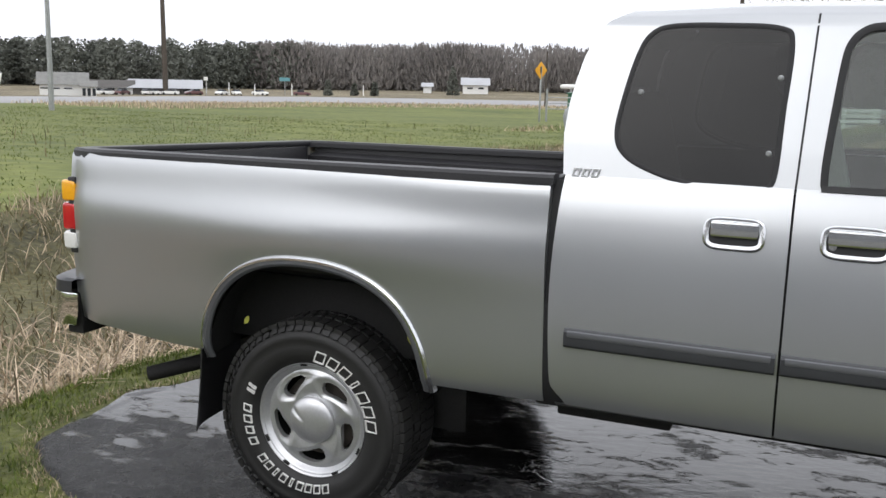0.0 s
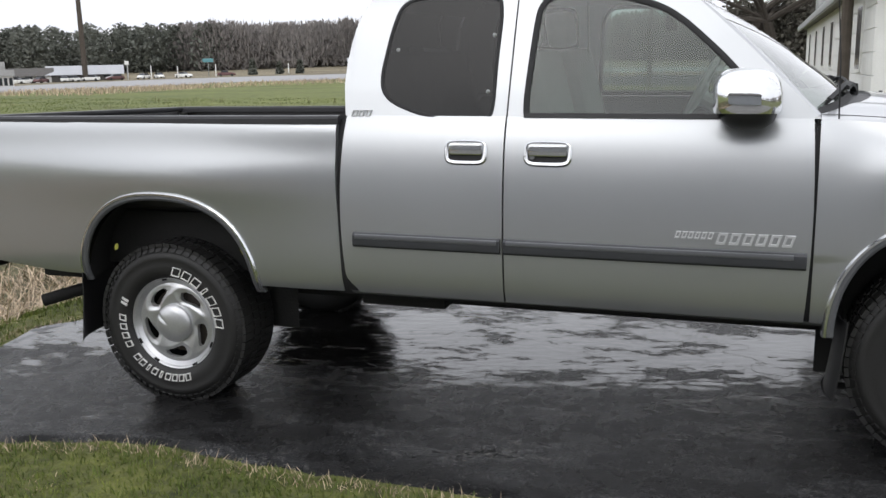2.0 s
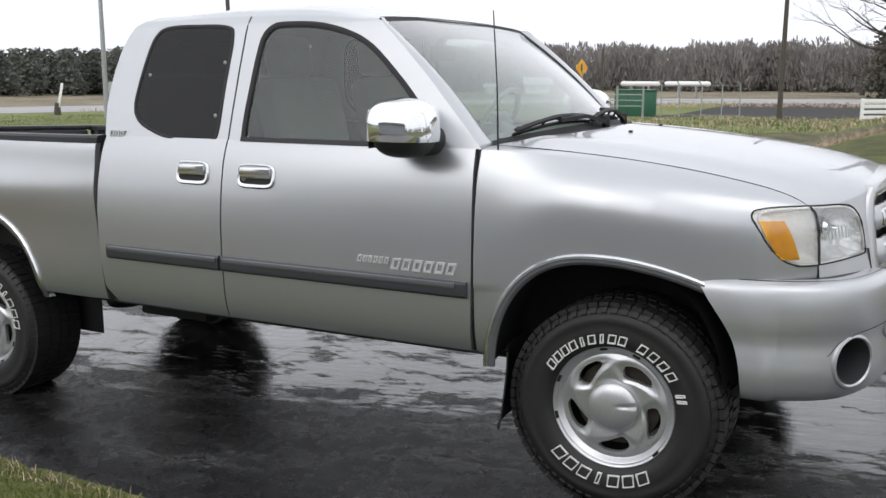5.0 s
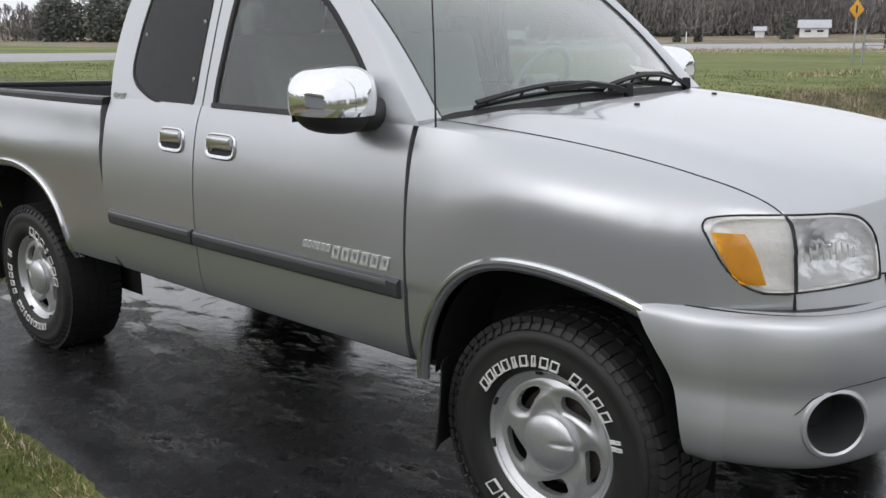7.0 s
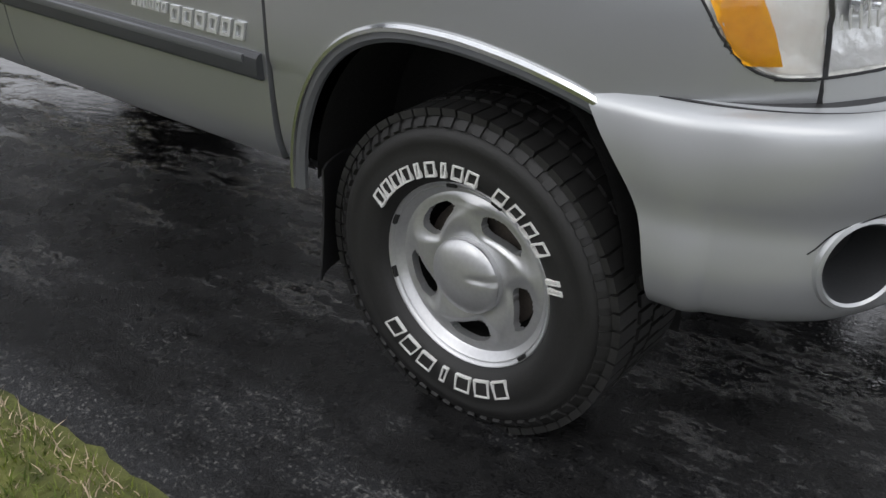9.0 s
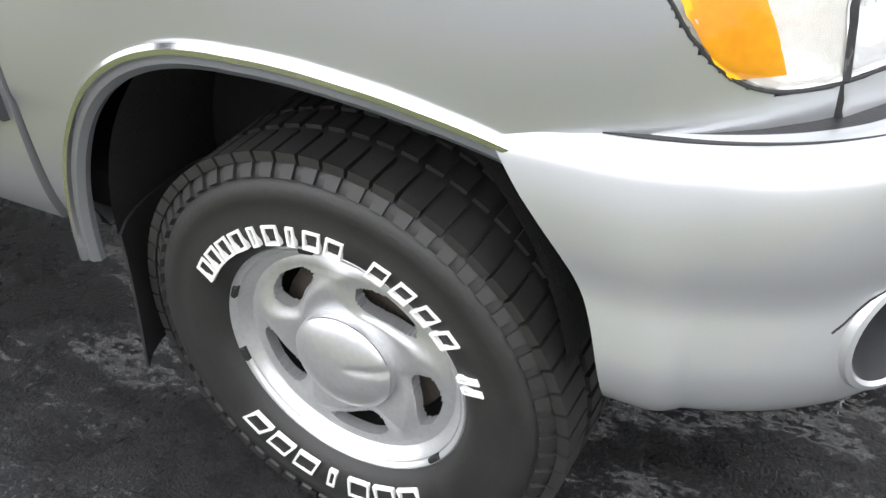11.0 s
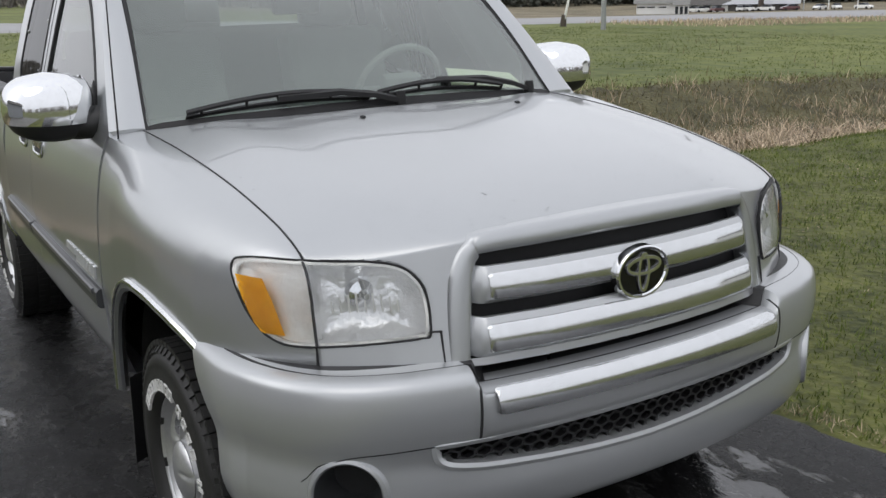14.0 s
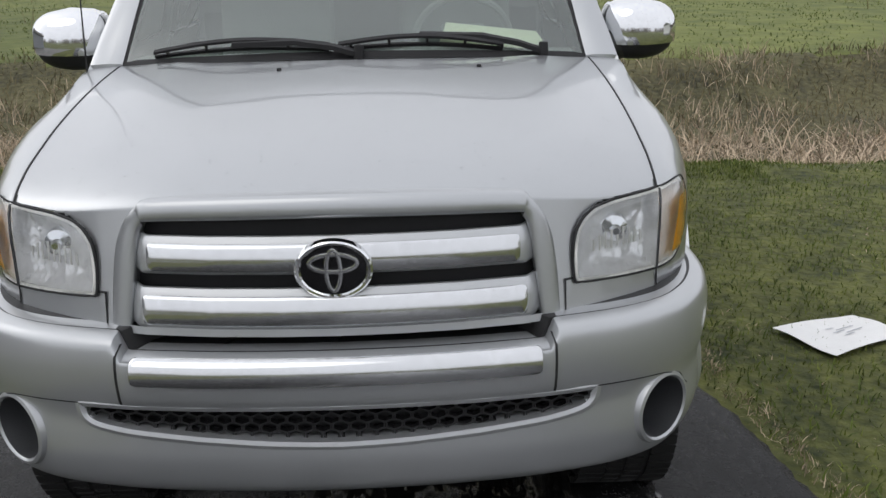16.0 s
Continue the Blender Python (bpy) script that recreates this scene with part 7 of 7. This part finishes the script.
part("fascia", bm, GALV, hall)
course = (top - 0.35) / 5
seen = {}
for i in range(5):
    for k in range(19):
        y0 = -LONG + k * 1.5 - (0.75 if i % 2 else 0)
        y1 = min(y0 + 1.5, 0)
        y0 = max(y0, -LONG)
        if y1 - y0 < 0.3:
            continue
        key = round(y1 - y0, 2)
        if key not in seen:
            bm = bmesh.new()
            box(bm, (-0.012, 0.008, 0.008), (0.02, key - 0.008, course - 0.008), 0.004, seg=1)
            ob = link("siding_panel", bm, WHITE, wall, sharp=20)
            seen[key] = ob.data
        else:
            ob = new("siding_panel", seen[key])
            ob.parent = wall
        ob.location = (0, y0, 0.30 + i * course)
for y in (-24.5, -20.5, -16.5, -12.8, -8.5, -4):
    win = empty("window", "", "")
    win.parent = hall
    bm = bmesh.new()
    box(bm, (-0.05, y - 0.50, 0.75), (0.01, y + 0.50, 2.1), 0.01)
    part("window_frame", bm, WHITE, win)
    for a, b in ((-0.42, -0.03), (0.03, 0.42)):
        bm = bmesh.new()
        box(bm, (-0.06, y + a, 0.82), (-0.03, y + b, 2.03))
        part("pane", bm, DARK_GLASS, win)
bm = bmesh.new()
tube(bm, [(0.35, -2.5, top), (0.35, -2.5, top + 1.2)], 0.2, 14)
part("roof_vent", bm, GALV, hall)


# ---- far houses ----
def gable_house(name, x, y, turn, wid, dep, wall_h, roof_h, wall_mat, roof_mat, windows, label):
    root = empty(name, label, "building")
    m = Matrix.Translation((x, y, ground_z(x, y) - 0.2)) @ Matrix.Rotation(radians(turn), 4, "Z")
    bm = bmesh.new()
    box(bm, (-wid / 2, -dep / 2, 0), (wid / 2, dep / 2, wall_h), 0, m)
    part("wall", bm, wall_mat, root)
    bm = bmesh.new()
    pr = [(-dep / 2 - 0.4, wall_h - 0.1), (0, wall_h + roof_h), (dep / 2 + 0.4, wall_h - 0.1), (0, wall_h + roof_h - 0.25)]
    sheet(bm, [[m @ Vector((xx, yy, zz)) for yy, zz in pr] for xx in (-wid / 2 - 0.4, wid / 2 + 0.4)], closed=True)
    part("roof", bm, roof_mat, root)
    bm = bmesh.new()
    for sx_ in (-1, 1):
        q = [bm.verts.new(m @ Vector((sx_ * wid / 2, yy, zz))) for yy, zz in ((-dep / 2, wall_h), (dep / 2, wall_h), (0, wall_h + roof_h - 0.2))]
        bm.faces.new(q)
    part("gable", bm, wall_mat, root)
    for wx in windows:
        bm = bmesh.new()
        box(bm, (wx - 0.5, -dep / 2 - 0.06, 1.1), (wx + 0.5, -dep / 2 + 0.02, wall_h - 0.5), 0, m)
        part("window", bm, DARK_GLASS, root)
    return root, m


house, hm = gable_house("farmhouse", -89.4, 97.1, 41, 5.6, 4.4, 1.75, 1.45, WHITE, ROOF_GREY, (-2.2, -0.9, 0.6), "small white house with a grey gable roof")
bm = bmesh.new()
box(bm, (2.2, -3.6, 0), (4.0, -1.6, 1.5), 0, hm)
part("porch", bm, WHITE, house)
bm = bmesh.new()
pr = [(-3.9, 1.45), (-2.6, 2.2), (-1.3, 1.45), (-2.6, 2.0)]
sheet(bm, [[hm @ Vector((xx, yy, zz)) for yy, zz in pr] for xx in (2.0, 4.2)], closed=True)
part("porch_roof", bm, ROOF_GREY, house)
for k in (2.5, 3.1, 3.7):
    bm = bmesh.new()
    box(bm, (k - 0.2, -3.66, 0.3), (k + 0.2, -3.58, 1.25), 0, hm)
    part("window", bm, DARK_GLASS, house)
gable_house("long_shed", -95.5, 112.5, 38, 7.6, 4, 1.25, 1.0, WHITE, ROOF_DARK, (-2.5, -1, 0.8, 2.4), "long low white building with a dark roof")
gable_house("tin_shed", -89, 118, 35, 10.0, 5, 1.25, 1.15, ROOF_DARK, ROOF_TIN, (-3, 0, 3), "low shed with a pale metal roof")
gable_house("white_barn", -56.4, 166, 20, 4.6, 4, 1.9, 1.2, WHITE, ROOF_TIN, (-1, 1), "pale barn among the bare trees")
gable_house("white_shed", -64.6, 162.8, 20, 1.5, 2, 1.5, 0.6, WHITE, ROOF_TIN, (), "small white shed among the bare trees")


def far_car(x, y, turn, material, size):
    root = empty("parked_car", "distant parked car in a pale colour", "car", "cars parked by the sheds")
    m = Matrix.Translation((x, y, ground_z(x, y))) @ Matrix.Rotation(radians(turn), 4, "Z") @ Matrix.Scale(size, 4)
    bm = bmesh.new()
    sec = [(-2.2, 0.45, 0.55), (-2.1, 0.9, 0.85), (-1.5, 0.95, 0.9), (1.0, 0.95, 0.9), (1.9, 0.8, 0.85), (2.25, 0.5, 0.6)]
    sheet(bm, [[m @ Vector((xx, w_, z_)) for w_, z_ in ((-w * 0.9, 0.25), (-w * 0.95, h * 0.6), (-w * 0.85, h), (w * 0.85, h), (w * 0.95, h * 0.6), (w * 0.9, 0.25))] for xx, h, w in sec])
    part("body", bm, material, root)
    bm = bmesh.new()
    sheet(bm, [[m @ Vector((xx, yy, zz)) for yy in (-0.7, 0.7)] for xx, zz in ((-1.7, 0.9), (-1.1, 1.4), (0.3, 1.42), (1.1, 0.9))])
    box(bm, (-1.2, -0.72, 0.85), (0.5, 0.72, 1.38), 0.1, m)
    part("cabin", bm, DARK_GLASS, root)
    for wx in (-1.35, 1.35):
        for wy in (-0.8, 0.8):
            bm = bmesh.new()
            lathe(bm, [(0.001, -0.1), (0.31, -0.1), (0.31, 0.1), (0.001, 0.1)], m @ Matrix.Translation((wx, wy, 0.31)) @ Matrix.Rotation(math.pi / 2, 4, "X"), 14)
            part("wheel", bm, RUBBER, root)


for k, (x, y) in enumerate(((-93.2, 108.4), (-92.2, 109.1), (-90.7, 110.4), (-88.3, 112.2), (-87.5, 112.8), (-85.5, 114.3), (-82.8, 116.2), (-79.5, 118.3), (-77.7, 119.6), (-74.7, 121.3), (-69.4, 124.3))):
    far_car(x, y, 20 + 37 * k, CAR_RED if k % 4 == 2 else WHITE, 0.6)
for x, y, mt, lab, w in ((-81.2, 117, WHITE, "small white roadside sign on a post", 0.35), (-73.1, 125.7, TEAL, "faded blue-grey panel sign on posts", 0.9)):
    sg = empty("roadside_sign", lab, "sign")
    z = ground_z(x, y)
    bm = bmesh.new()
    tube(bm, [(x, y, z - 0.2), (x, y, z + 2.6)], 0.06, 6)
    part("post", bm, GALV, sg)
    bm = bmesh.new()
    box(bm, (x - w, y - 0.08, z + 2.1), (x + w, y - 0.02, z + 2.65), 0.03)
    part("panel", bm, mt, sg)

# ---- paper on the grass ----
bm = bmesh.new()
corners = [Vector(p) for p in ((2.289, 1.81, 0), (2.166, 2.244, 0), (2.406, 2.364, 0), (2.619, 1.95, 0))]
rows = []
for a in range(9):
    row = []
    for b in range(9):
        p = corners[0].lerp(corners[3], a / 8).lerp(corners[1].lerp(corners[2], a / 8), b / 8)
        row.append((p.x, p.y, ground_z(p.x, p.y) + 0.028 + 0.006 * math.sin(a * 0.8 + b * 0.6) + 0.012 * (b > 6) * (a > 5)))
    rows.append(row)
sheet(bm, rows)
skirt(bm, lambda co: Vector((0, 0, -1)), 0.002)
sheet_of = link("paper_sheet", bm, PAPER, None)
tagged(sheet_of, "crumpled white printed paper lying on the grass", "paper")
bm = bmesh.new()
for a, b, w in ((0.32, 0.42, 0.10), (0.40, 0.50, 0.22), (0.46, 0.42, 0.14), (0.55, 0.52, 0.2), (0.62, 0.45, 0.12)):
    p = corners[0].lerp(corners[3], a).lerp(corners[1].lerp(corners[2], a), b)
    q = corners[0].lerp(corners[3], a).lerp(corners[1].lerp(corners[2], a), min(1, b + w))
    d = (corners[3] - corners[0]) * 0.018
    z = ground_z(p.x, p.y) + 0.033 + 0.006 * math.sin(a * 6.4 + b * 4.8)
    z2 = ground_z(q.x, q.y) + 0.033 + 0.006 * math.sin(a * 6.4 + (b + w) * 4.8)
    bm.faces.new([bm.verts.new(v) for v in ((p.x, p.y, z), (q.x, q.y, z2), (q.x + d.x, q.y + d.y, z2), (p.x + d.x, p.y + d.y, z))])
part("print", bm, PRINT, sheet_of, "grey printed bars")


# ---- an unseen house behind the camera, added to darken the truck's side reflections ----
home = empty("unseen_house", "unseen grey house with lap siding and a dark roof, added for reflections", "house")
bm = bmesh.new()
box(bm, (-7, -20, -0.2), (9, -12.06, 3.0))
home_wall = part("wall", bm, SIDING, home)
for k in range(14):
    bm = bmesh.new()
    z = 0.1 + k * 0.205
    pr = [(-12.06, z), (-12.0, z), (-12.02, z + 0.2), (-12.06, z + 0.2)]
    sheet(bm, [[(x, y, zz) for y, zz in pr] for x in (-7.02, 9.02)], closed=True)
    part("siding_board", bm, SIDING, home_wall)
bm = bmesh.new()
pr = [(-11.5, 2.9), (-11.5, 3.05), (-16, 5.2), (-20.5, 3.05), (-20.5, 2.9)]
sheet(bm, [[(x, y, z) for y, z in pr] for x in (-7.6, 9.6)], closed=True)
bm.faces.new([v for v in bm.verts if v.co.x < 0]), bm.faces.new([v for v in bm.verts if v.co.x > 0])
part("roof", bm, ROOF_DARK, home)
